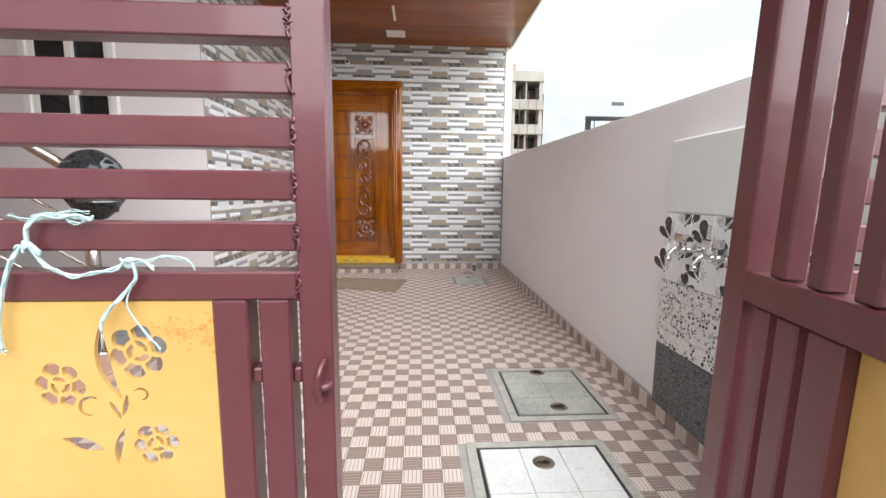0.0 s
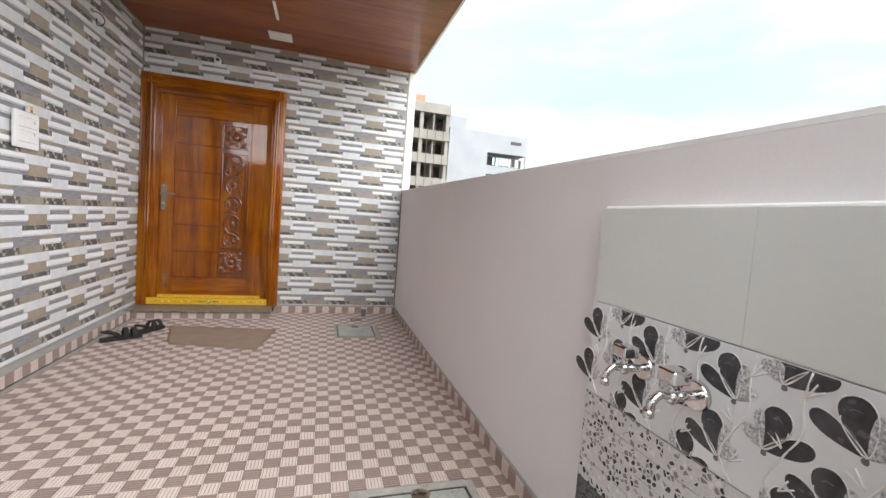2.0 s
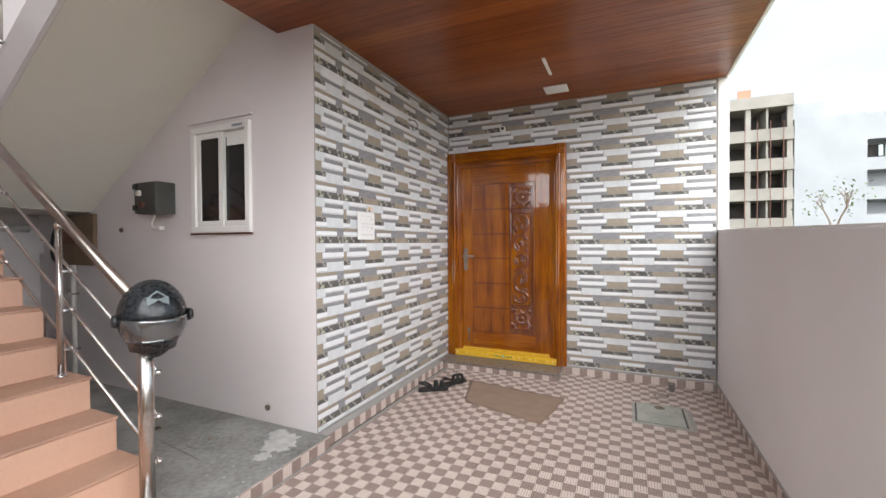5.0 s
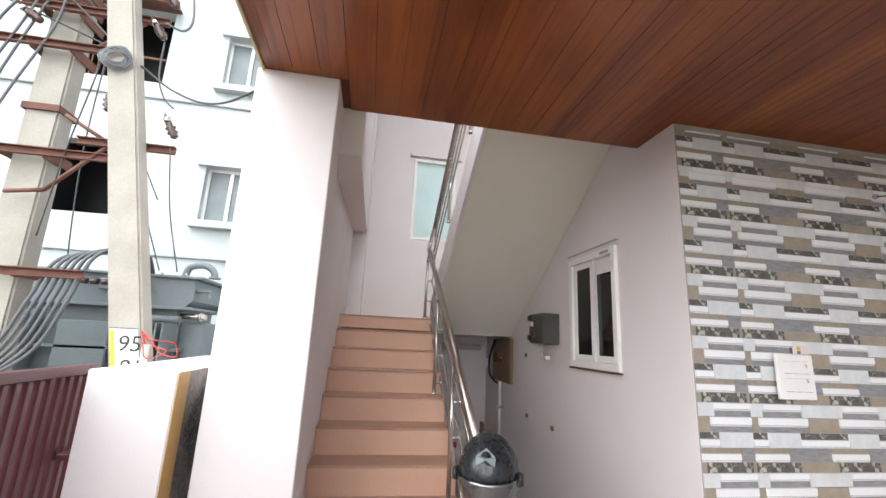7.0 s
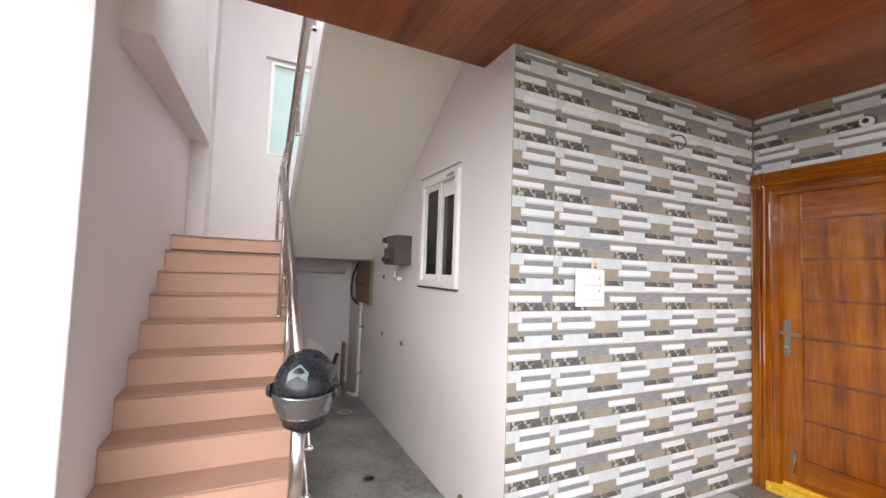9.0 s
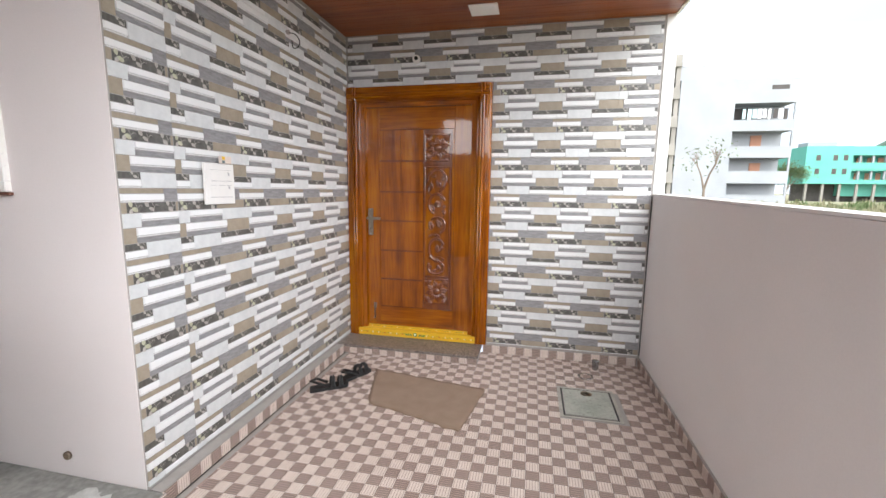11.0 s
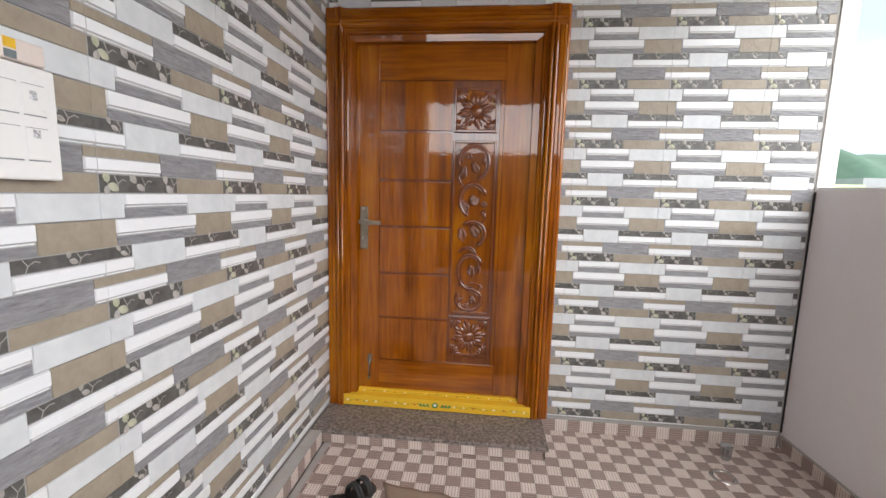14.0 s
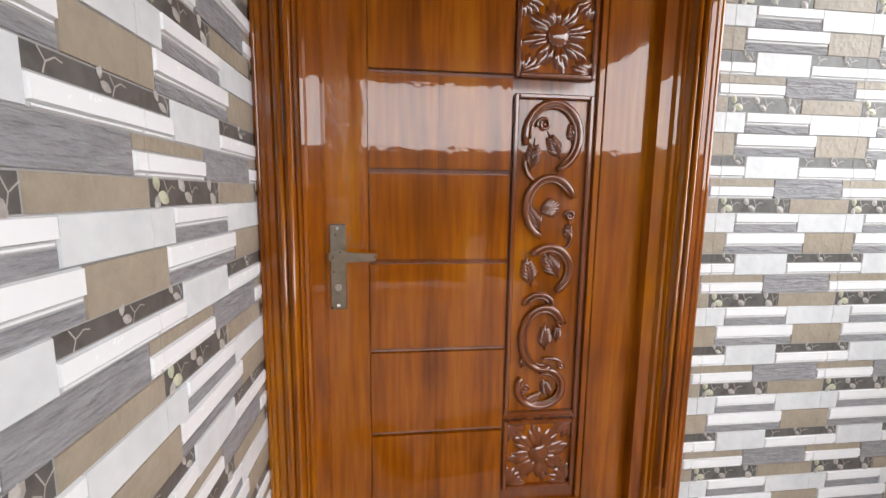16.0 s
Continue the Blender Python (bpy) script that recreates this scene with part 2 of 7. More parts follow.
M["pebble"] = varied("tile_petal", (0.30, 0.28, 0.255), (0.55, 0.52, 0.49), 40, 0.35, fine=120)
M["f_light"] = varied("floor_light", (0.64, 0.55, 0.50), (0.76, 0.67, 0.615), 5, 0.5, bump=0.3, fine=90, per_object=0.12)
M["f_dark"] = varied("floor_brown", (0.22, 0.16, 0.137), (0.31, 0.235, 0.205), 5, 0.5, bump=0.3, fine=90, per_object=0.12)
M["f_stripe_d"] = varied("floor_stripe_on_light", (0.34, 0.25, 0.21), (0.46, 0.35, 0.30), 12, 0.6)
M["f_stripe_l"] = varied("floor_stripe_on_brown", (0.46, 0.34, 0.29), (0.58, 0.44, 0.38), 12, 0.5)
M["mat"] = varied("jute_mat", (0.24, 0.17, 0.12), (0.33, 0.24, 0.18), 8, 0.95, bump=1.0, fine=240)
M["rubber"] = varied("black_rubber", (0.012, 0.012, 0.013), (0.03, 0.03, 0.03), 12, 0.6)
M["rust"] = varied("rusty_steel", (0.09, 0.035, 0.025), (0.19, 0.085, 0.06), 9, 0.8, bump=0.6, fine=60)
M["pole"] = varied("cast_concrete", (0.29, 0.275, 0.235), (0.42, 0.40, 0.35), 4, 0.85, bump=0.6, fine=50)
M["transformer"] = varied("grey_enamel", (0.13, 0.16, 0.17), (0.19, 0.225, 0.235), 3, 0.45, bump=0.2, fine=40)
M["cable"] = varied("grey_cable", (0.07, 0.075, 0.08), (0.14, 0.15, 0.16), 6, 0.6)
M["ceramic"] = varied("brown_insulator", (0.05, 0.03, 0.025), (0.09, 0.05, 0.04), 6, 0.25)
M["far_white"] = varied("far_white_wall", (0.25, 0.265, 0.28), (0.34, 0.355, 0.37), 0.35, 0.85, detail=8)
M["far_grey"] = varied("far_bare_concrete", (0.18, 0.17, 0.15), (0.32, 0.30, 0.27), 0.4, 0.9, detail=8)
M["far_brick"] = varied("far_brick_red", (0.36, 0.18, 0.12), (0.46, 0.24, 0.16), 0.6, 0.9)
M["far_green"] = varied("far_turquoise_wall", (0.09, 0.34, 0.28), (0.13, 0.41, 0.34), 0.3, 0.85)
M["far_dark"] = varied("far_shadowed_room", (0.05, 0.045, 0.042), (0.10, 0.09, 0.085), 0.8, 0.9)
M["far_lime"] = varied("far_lime_wall", (0.52, 0.64, 0.34), (0.60, 0.70, 0.42), 0.3, 0.85)
M["grass"] = varied("dry_grass", (0.15, 0.18, 0.09), (0.32, 0.27, 0.18), 0.12, 0.95, fine=2.0)
M["hill"] = varied("hill_scrub", (0.05, 0.10, 0.07), (0.10, 0.16, 0.11), 0.01, 1.0, fine=0.08)
M["leaf"] = varied("leaf_green", (0.06, 0.10, 0.03), (0.13, 0.17, 0.07), 0.6, 0.8)
M["bark"] = varied("bark", (0.14, 0.11, 0.08), (0.24, 0.19, 0.15), 4, 0.9)
M["neighbour"] = varied("neighbour_paint", (0.40, 0.45, 0.45), (0.53, 0.585, 0.585), 1.1, 0.8, bump=0.3, fine=60, detail=9)
M["neighbour_trim"] = varied("neighbour_trim", (0.40, 0.43, 0.43), (0.48, 0.51, 0.51), 1.5, 0.85)
M["tap_plain"] = varied("plain_grey_wall_tile", (0.66, 0.68, 0.655), (0.72, 0.735, 0.71), 2, 0.22, rough_var=0.03)
M["tap_floral"] = varied("floral_tile_ground", (0.70, 0.71, 0.72), (0.78, 0.79, 0.80), 3, 0.2, rough_var=0.03)
M["petal"] = varied("petal_black", (0.018, 0.018, 0.02), (0.09, 0.09, 0.10), 22, 0.25, fine=40, spread=0.2)
M["petal_grey"] = varied("petal_grey", (0.07, 0.07, 0.075), (0.20, 0.20, 0.21), 40, 0.3, fine=90)
M["petal_silver"] = varied("petal_silver", (0.20, 0.20, 0.21), (0.75, 0.75, 0.76), 160, 0.3, fine=300, bump=0.6, spread=0.12)
M["cut"] = varied("rusty_cut_edge", (0.35, 0.20, 0.07), (0.5, 0.32, 0.1), 20, 0.7)
M["rope"] = varied("blue_green_twine", (0.24, 0.42, 0.44), (0.58, 0.70, 0.70), 60, 0.6, fine=200)
M["board"] = varied("old_ply_board", (0.16, 0.11, 0.07), (0.28, 0.20, 0.13), 6, 0.8, detail=7)
M["pipe"] = varied("white_pipe", (0.60, 0.58, 0.54), (0.70, 0.68, 0.64), 6, 0.5)
M["ink"] = varied("grey_print", (0.25, 0.25, 0.27), (0.35, 0.35, 0.37), 20, 0.6)
M["ink_black"] = varied("black_paint", (0.02, 0.02, 0.02), (0.04, 0.04, 0.04), 20, 0.6)
M["cut_cream"] = varied("old_cream_paint", (0.52, 0.42, 0.22), (0.66, 0.56, 0.34), 9, 0.6)
M["soot"] = varied("mould_stain", (0.03, 0.03, 0.03), (0.38, 0.34, 0.32), 5, 0.9, detail=9, spread=0.16)


def terrazzo():
    m, n, l, p = mat("terrazzo_band", 0.22)
    tc, v, rp, v2 = n.new("ShaderNodeTexCoord"), n.new("ShaderNodeTexVoronoi"), n.new("ShaderNodeValToRGB"), n.new("ShaderNodeTexVoronoi")
    v.inputs["Scale"].default_value, v2.inputs["Scale"].default_value = 75.0, 75.0
    l.new(tc.outputs["Object"], v.inputs["Vector"])
    rp.color_ramp.interpolation = "CONSTANT"
    rp.color_ramp.elements[0].color, rp.color_ramp.elements[1].color = (0.04, 0.04, 0.045, 1), (0.26, 0.25, 0.26, 1)
    rp.color_ramp.elements[1].position = 0.2
    for pos, c in ((0.38, (0.62, 0.61, 0.60, 1)), (0.72, (0.78, 0.77, 0.76, 1)), (0.9, (0.42, 0.36, 0.33, 1))):
        rp.color_ramp.elements.new(pos).color = c
    sep = n.new("ShaderNodeSeparateColor")
    l.new(v.outputs["Color"], sep.inputs[0])
    l.new(sep.outputs[0], rp.inputs["Fac"])
    v2.feature = "DISTANCE_TO_EDGE"
    l.new(tc.outputs["Object"], v2.inputs["Vector"])
    st, mx = n.new("ShaderNodeMath"), n.new("ShaderNodeMix")
    st.operation = "GREATER_THAN"
    st.inputs[1].default_value = 0.13
    l.new(v2.outputs["Distance"], st.inputs[0])
    mx.data_type = "RGBA"
    mx.inputs[6].default_value = (0.66, 0.65, 0.64, 1)
    l.new(st.outputs[0], mx.inputs[0])
    l.new(rp.outputs["Color"], mx.inputs[7])
    l.new(mx.outputs[2], p.inputs["Base Color"])
    return m


def slate_wavy():
    m, n, l, p = mat("black_wavy_slate", 0.38)
    tc, mp, wv, rp, nz, bp = (n.new("ShaderNode" + k) for k in ("TexCoord", "Mapping", "TexWave", "ValToRGB", "TexNoise", "Bump"))
    mp.inputs["Rotation"].default_value = (radians(22), 0, 0)
    mp.inputs["Scale"].default_value = (1, 1, 2.2)
    l.new(tc.outputs["Object"], mp.inputs["Vector"])
    wv.bands_direction = "Z"
    for k, v in (("Scale", 9.0), ("Distortion", 22.0), ("Detail", 6.0), ("Detail Scale", 2.2)):
        wv.inputs[k].default_value = v
    l.new(mp.outputs["Vector"], wv.inputs["Vector"])
    rp.color_ramp.elements[0].color, rp.color_ramp.elements[1].color = (0.035, 0.038, 0.045, 1), (0.13, 0.135, 0.15, 1)
    rp.color_ramp.elements[1].position = 0.6
    e = rp.color_ramp.elements.new(0.93)
    e.color = (0.18, 0.17, 0.17, 1)
    l.new(wv.outputs["Fac"], rp.inputs["Fac"])
    l.new(rp.outputs["Color"], p.inputs["Base Color"])
    bp.inputs["Strength"].default_value, bp.inputs["Distance"].default_value = 0.6, 0.003
    l.new(wv.outputs["Fac"], bp.inputs["Height"])
    l.new(bp.outputs["Normal"], p.inputs["Normal"])
    return m


M["terrazzo"] = terrazzo()
M["wavy_slate"] = slate_wavy()


# ---------- mesh helpers ----------
def box(bm, x0, x1, y0, y1, z0, z1, mi=0, bevel=0.0, segs=1):
    vs = [bm.verts.new(p) for p in ((x0, y0, z0), (x1, y0, z0), (x1, y1, z0), (x0, y1, z0), (x0, y0, z1), (x1, y0, z1), (x1, y1, z1), (x0, y1, z1))]
    fs = [bm.faces.new([vs[i] for i in f]) for f in ((3, 2, 1, 0), (4, 5, 6, 7), (0, 1, 5, 4), (1, 2, 6, 5), (2, 3, 7, 6), (3, 0, 4, 7))]
    for f in fs:
        f.material_index = mi
    if bevel:
        es = {e for f in fs for e in f.edges}
        r = bmesh.ops.bevel(bm, geom=list(es), offset=bevel, segments=segs, affect="EDGES", profile=0.5)
        for f in r["faces"]:
            f.material_index = mi
    return vs


def prism(bm, pts, axis, a, b, mi=0):
    """Extrudes a 2D outline along an axis (0, 1, 2) from a to b."""
    def put(p, v):
        q = list(p)
        q.insert(axis, v)
        return q
    v0, v1 = [bm.verts.new(put(p, a)) for p in pts], [bm.verts.new(put(p, b)) for p in pts]
    fs = [bm.faces.new(v0), bm.faces.new(list(reversed(v1)))]
    for i in range(len(pts)):
        j = (i + 1) % len(pts)
        fs.append(bm.faces.new([v0[j], v0[i], v1[i], v1[j]]))
    for f in fs:
        f.material_index = mi
    return fs


def cyl(bm, p0, p1, r0, r1=None, segs=16, mi=0, cap=True):
    p0, p1 = Vector(p0), Vector(p1)
    r1 = r0 if r1 is None else r1
    q = (p1 - p0).to_track_quat("Z", "Y")
    rings = []
    for p, r in ((p0, r0), (p1, r1)):
        rings.append([bm.verts.new(p + q @ Vector((r * math.cos(6.28318 * i / segs), r * math.sin(6.28318 * i / segs), 0))) for i in range(segs)])
    for i in range(segs):
        j = (i + 1) % segs
        f = bm.faces.new([rings[0][i], rings[0][j], rings[1][j], rings[1][i]])
        f.material_index, f.smooth = mi, True
    if cap:
        bm.faces.new(list(reversed(rings[0]))).material_index = mi
        bm.faces.new(rings[1]).material_index = mi


def tube(bm, pts, r, segs=8, mi=0):
    """A bent tube through points."""
    pts = [Vector(p) for p in pts]
    rings = []
    for i, p in enumerate(pts):
        d = (pts[min(i + 1, len(pts) - 1)] - pts[max(i - 1, 0)]).normalized()
        q = d.to_track_quat("Z", "Y")
        rings.append([bm.verts.new(p + q @ Vector((r * math.cos(6.28318 * k / segs), r * math.sin(6.28318 * k / segs), 0))) for k in range(segs)])
    for a, b in zip(rings, rings[1:]):
        best = min(range(segs), key=lambda s: (a[0].co - b[s].co).length)
        for k in range(segs):
            f = bm.faces.new([a[k], a[(k + 1) % segs], b[(k + 1 + best) % segs], b[(k + best) % segs]])
            f.material_index, f.smooth = mi, True
    bm.faces.new(list(reversed(rings[0]))).material_index = mi
    bm.faces.new(rings[-1]).material_index = mi


def spline(pts, n=8):
    """Points of a smooth curve through the given ones."""
    pts = [Vector(p) for p in pts]
    out = []
    for i in range(len(pts) - 1):
        p0, p1, p2, p3 = pts[max(i - 1, 0)], pts[i], pts[i + 1], pts[min(i + 2, len(pts) - 1)]
        for k in range(n):
            t = k / n
            out.append(0.5 * ((2 * p1) + (p2 - p0) * t + (2 * p0 - 5 * p1 + 4 * p2 - p3) * t * t + (3 * p1 - p0 - 3 * p2 + p3) * t ** 3))
    return out + [pts[-1]]


def lathe(bm, prof, segs=24, at=(0, 0, 0), mi=0, sx=1.0, sy=1.0):
    rings = []
    for r, z in prof:
        rings.append([bm.verts.new((at[0] + sx * r * math.cos(6.28318 * k / segs), at[1] + sy * r * math.sin(6.28318 * k / segs), at[2] + z)) for k in range(segs)])
    for a, b in zip(rings, rings[1:]):
        for k in range(segs):
            f = bm.faces.new([a[k], a[(k + 1) % segs], b[(k + 1) % segs], b[k]])
            f.material_index, f.smooth = mi, True
    bm.faces.new(list(reversed(rings[0]))).material_index = mi
    bm.faces.new(rings[-1]).material_index = mi


def torus(bm, at, r, w, h, segs=28):
    """A flat ring of radius r, of width w and height h."""
    x, y, z = at
    rows = [[bm.verts.new((x + q * math.cos(6.28318 * k / segs), y + q * math.sin(6.28318 * k / segs), z + e)) for k in range(segs)] for q, e in ((r, 0), (r - w * 0.25, h), (r - w * 0.75, h), (r - w, 0))]
    for a, b in zip(rows, rows[1:]):
        for k in range(segs):
            bm.faces.new([a[k], a[(k + 1) % segs], b[(k + 1) % segs], b[k]]).smooth = True


def part(name, bm, mats, parent=None, label="", **tags):
    me = bpy.data.meshes.new(name)
    bmesh.ops.recalc_face_normals(bm, faces=bm.faces)
    bm.to_mesh(me)
    bm.free()
    for k in (mats if isinstance(mats, (list, tuple)) else [mats]):
        me.materials.append(M[k])
    ob = new(name, me)
    ob.parent = parent
    return tagged(ob, label, **tags)


def thing(name, label, category, at=(0, 0, 0), group="", kind=""):
    ob = new(name)
    ob.location = at
    return tagged(ob, label, category, group, kind)


def one(name, mats, *boxes, parent=None, bevel=0.0, label="", **tags):
    bm = bmesh.new()
    for b in boxes:
        box(bm, *b, bevel=bevel)
    return part(name, bm, mats, parent, label, **tags)


# ---------- structure ----------
S = "structure"
XL, XR, YD, ZC = -0.90, 1.62, 5.60, 2.70      # tiled left wall, parapet face, door wall, ceiling
X_END = 1.70                                  # corner of the house
DX0, DX1, DZ0, DZ1 = -0.905, 0.365, 0.08, 2.272   # door frame outside
ZS = 0.08                                     # doorstep, skirting and platform height

one("ground", "asphalt", (-60, 60, -40, 0.75, -0.35, -0.12), (-60, -0.84, 0.75, 7.5, -0.35, -0.12), label="dusty grey road in front of the gate", kind=S)
one("ground_field", "grass", (-60, 3000, 7.5, 3000, -0.6, -0.4), (1.9, 60, 0.75, 7.5, -0.6, -0.4), (-3000, -60, -3000, 3000, -0.6, -0.4), (60, 3000, -3000, 0.75, -0.6, -0.4), label="rough field with dry and green grass", kind=S)
floor = one("floor", "grout", (-0.83, 1.62, 0.75, 5.6, -0.35, -0.004), label="driveway floor of small brown and cream striped checks", kind=S)

# wall behind the tiles and the part above
wall_door = one("wall_door", "grout", (-1.2, DX0, YD + 0.008, YD + 0.3, 0, 3.0), (DX1, XR, YD + 0.008, YD + 0.3, 0, 3.0), (DX0, DX1, YD + 0.008, YD + 0.3, DZ1, 3.0),
                label="entrance wall clad in grey, white and taupe relief tiles", kind=S)
one("wall_house_corner", "white_paint", (XR, X_END, YD, YD + 6.0, -0.4, 6.2), label="white painted corner of the house", kind=S)
one("wall_house_upper", "plaster", (-0.95, X_END, YD, YD + 0.3, 3.0, 6.2), (-4.37, -0.95, YD, YD + 0.3, 0, 6.2), label="upper wall of the house", kind=S)
one("wall_house_inside", "dark_room", (-0.95, XR, YD + 0.5, YD + 0.6, -0.1, 3.0), label="dark closing wall", kind=S)
# left block (room behind tiled wall): solid
WX0, WX1, WZ0, WZ1, YW = -2.07, -1.463, 1.385, 2.16, 3.47
wall_left = one("wall_left", "grout", (-1.10, XL - 0.008, YW + 0.004, YD, 0, 3.0), label="side wall clad in grey, white and taupe relief tiles", kind=S)
one("wall_window", "plaster", (-4.37, WX0, YW, YW + 0.2, 0, 6.0), (WX1, XL - 0.012, YW, YW + 0.2, 0, 6.0), (WX0, WX1, YW, YW + 0.2, 0, WZ0), (WX0, WX1, YW, YW + 0.2, WZ1, 6.0),
    label="white plaster wall beside the stairs with chalky drips", kind=S)
one("wall_room_back", "dark_room", (WX0 - 0.3, WX1 + 0.3, YW + 0.35, YW + 0.4, WZ0 - 0.3, WZ1 + 0.3), label="dark room behind the window", kind=S)
UY0, UY1, UZ0, UZ1 = 2.40, 2.98, 2.79, 3.92
XF = -4.374
one("wall_stair_end", "plaster", (XF - 0.2, XF, 1.5, UY0, -0.1, 6.0), (XF - 0.2, XF, UY1, YW + 0.2, -0.1, 6.0), (XF - 0.2, XF, UY0, UY1, -0.1, UZ0), (XF - 0.2, XF, UY0, UY1, UZ1, 6.0),
    label="pale plaster end wall of the stairwell", kind=S)
one("wall_stair_side", "plaster", (XF, -1.22, 1.55, 1.70, -0.1, 6.0), label="pale plaster side wall of the stairs", kind=S)
one("column", "plaster", (-1.23, -0.947, 1.378, 1.746, 0.0, ZC), bevel=0.004, label="white plastered square column at the foot of the stairs", kind=S)
bm = bmesh.new()
prism(bm, [(-1.23, 2.45), (-3.86, 2.70), (-3.86, 2.95), (-1.23, 4.6)], 1, 1.702, 1.86)
part("stair_beam", bm, "plaster", None, "sloping plastered beam along the stairwell wall", kind=S)
one("stair_pilaster", "plaster", (XF + 0.001, -3.87, 1.702, 1.86, 1.60, 6.0), label="plastered pilaster in the stairwell corner", kind=S)
one("wall_stair_top", "plaster", (XF, -1.2, 1.6, 3.67, 6.0, 6.15), label="pale plaster top of the stairwell", kind=S)

# parapet: its top falls slightly towards the gate
bm = bmesh.new()
prism(bm, [(0.95, -0.4), (5.6, -0.4), (5.6, 1.39), (1.7, 1.312), (0.95, 1.30)], 0, XR, XR + 0.11)
parapet = part("wall_parapet", bm, "parapet", None, "mauve-grey plastered compound wall", kind=S)
bm = bmesh.new()
prism(bm, [(0.95, 1.302), (1.7, 1.314), (5.6, 1.392), (5.6, 1.404), (1.7, 1.326), (0.95, 1.314)], 0, XR + 0.004, XR + 0.115)
part("parapet_coping", bm, "white_paint", None, "white coping line on the compound wall", kind=S)
# thin black strip paints the shade in the corner; the tiles abut the parapet
one("wall_gap", "black", (XR - 0.006, XR - 0.001, YD - 0.004, YD + 0.004, 0.09, 1.38), label="dark strip painted as corner shade where the compound wall meets the tiles", kind=S)

# ceiling of brown boards, grooves between them
bm = bmesh.new()
y = 1.41
PITCH = 0.125
while y < YD:
    y1 = min(y + PITCH, YD + 0.01)
    x0 = -1.21 if (y >= 1.74 and y1 <= 3.60) else -0.947
    box(bm, x0, 1.67, y + 0.0013, y1 - 0.0013, ZC, ZC + 0.006, 0)
    box(bm, x0, 1.67, y + 0.045, y + 0.048, ZC - 0.0012, ZC, 0)
    y += PITCH
box(bm, -1.21, 1.67, 1.41, YD, ZC + 0.006, ZC + 0.03, 1)
ceiling = part("ceiling", bm, ["ceiling", "gap"], None, "glossy red-brown boarded ceiling", kind=S)
one("canopy_slab", "white_paint", (-1.23, 1.69, 1.39, YD, ZC + 0.031, 3.0), label="canopy slab with painted edge", kind=S)
one("ceiling_trim", "cut_cream", (-0.96, 1.69, 1.398, 1.409, ZC - 0.012, ZC + 0.03), label="yellow strip along the canopy front", kind=S)
one("ceiling_trim_side", "white_paint", (1.671, 1.69, 1.41, YD - 0.003, ZC - 0.012, ZC + 0.03), label="cream strip along the canopy side", kind=S)

# stairs
RUN, RISE, T0 = 0.224, 0.1615, 0.15
YS0, YS1 = 1.70, 2.56
stairs = thing("stair_flight", "peach painted concrete staircase with dusty treads", "stairs", kind=S)
for k in range(11):
    nose = -0.80 if k == 0 else -0.89 - RUN * k
    back = -0.89 - RUN * (k + 1) if k < 10 else XF + 0.001
    y0 = 1.748 if k < 2 else YS0
    low = 0.0 if k < 2 else T0 + RISE * (k - 2)
    if k == 10:
        low = 1.60
    zt = T0 + RISE * k - {8: 0.01, 9: 0.02, 10: 0.045}.get(k, 0.0)
    step = one("step", "step", (back, nose, y0, YS1, low, zt - 0.0135), parent=stairs, bevel=0.005)
    one("tread", "tread", (back, nose + 0.007, y0, YS1 + 0.004, zt - 0.013, zt), parent=step, bevel=0.004)
one("step_flank", "step", (-0.947 - 0.275, -0.951, 1.60, 1.7455, 0.001, T0), parent=stairs)
one("landing", "soffit", (XF, -3.43, YS1 + 0.005, YW - 0.002, 1.595, 1.77), label="stair landing slab", kind=S)
# upper flight, coming back over the lower one
bm = bmesh.new()
SL = (2.86 - 1.60) / (3.43 - 1.465)
xa, xb = -3.43, -0.95
YU = 2.61
prism(bm, [(xa, 1.60), (xb, 1.60 + SL * (xb - xa)), (xb, 1.78 + SL * (xb - xa)), (xa, 1.78)], 1, YU, YW - 0.002)
part("upper_flight", bm, "soffit", None, "cream painted underside of the upper stair flight", kind=S)
bm = bmesh.new()
prism(bm, [(xa, 1.60), (xb, 1.60 + SL * (xb - xa)), (xb, 1.90 + SL * (xb - xa)), (xa, 1.90)], 1, YU - 0.026, YU - 0.002)
part("upper_flight_edge", bm, "parapet", None, "pinkish side edge of the upper stair flight", kind=S)

# platform of bare concrete under the stairs
one("platform", "concrete", (XF, -0.812, YS1 + 0.006, YW - 0.002, -0.05, ZS), (XF, -1.3, 1.78, YS1 + 0.004, -0.05, 0.0), label="rough grey concrete platform under the stairs", kind=S, bevel=0.003)

# doorstep
doorstep = thing("doorstep", "dark granite doorstep with a checked tile riser", "step", (0, 0, 0))
one("slab", "granite", (-0.895, 0.335, 5.285, YD - 0.004, ZS - 0.022, ZS), parent=doorstep, bevel=0.003)
one("core", "grout", (-0.86, 0.32, 5.305, YD - 0.004, 0.0, ZS - 0.0225), parent=doorstep)


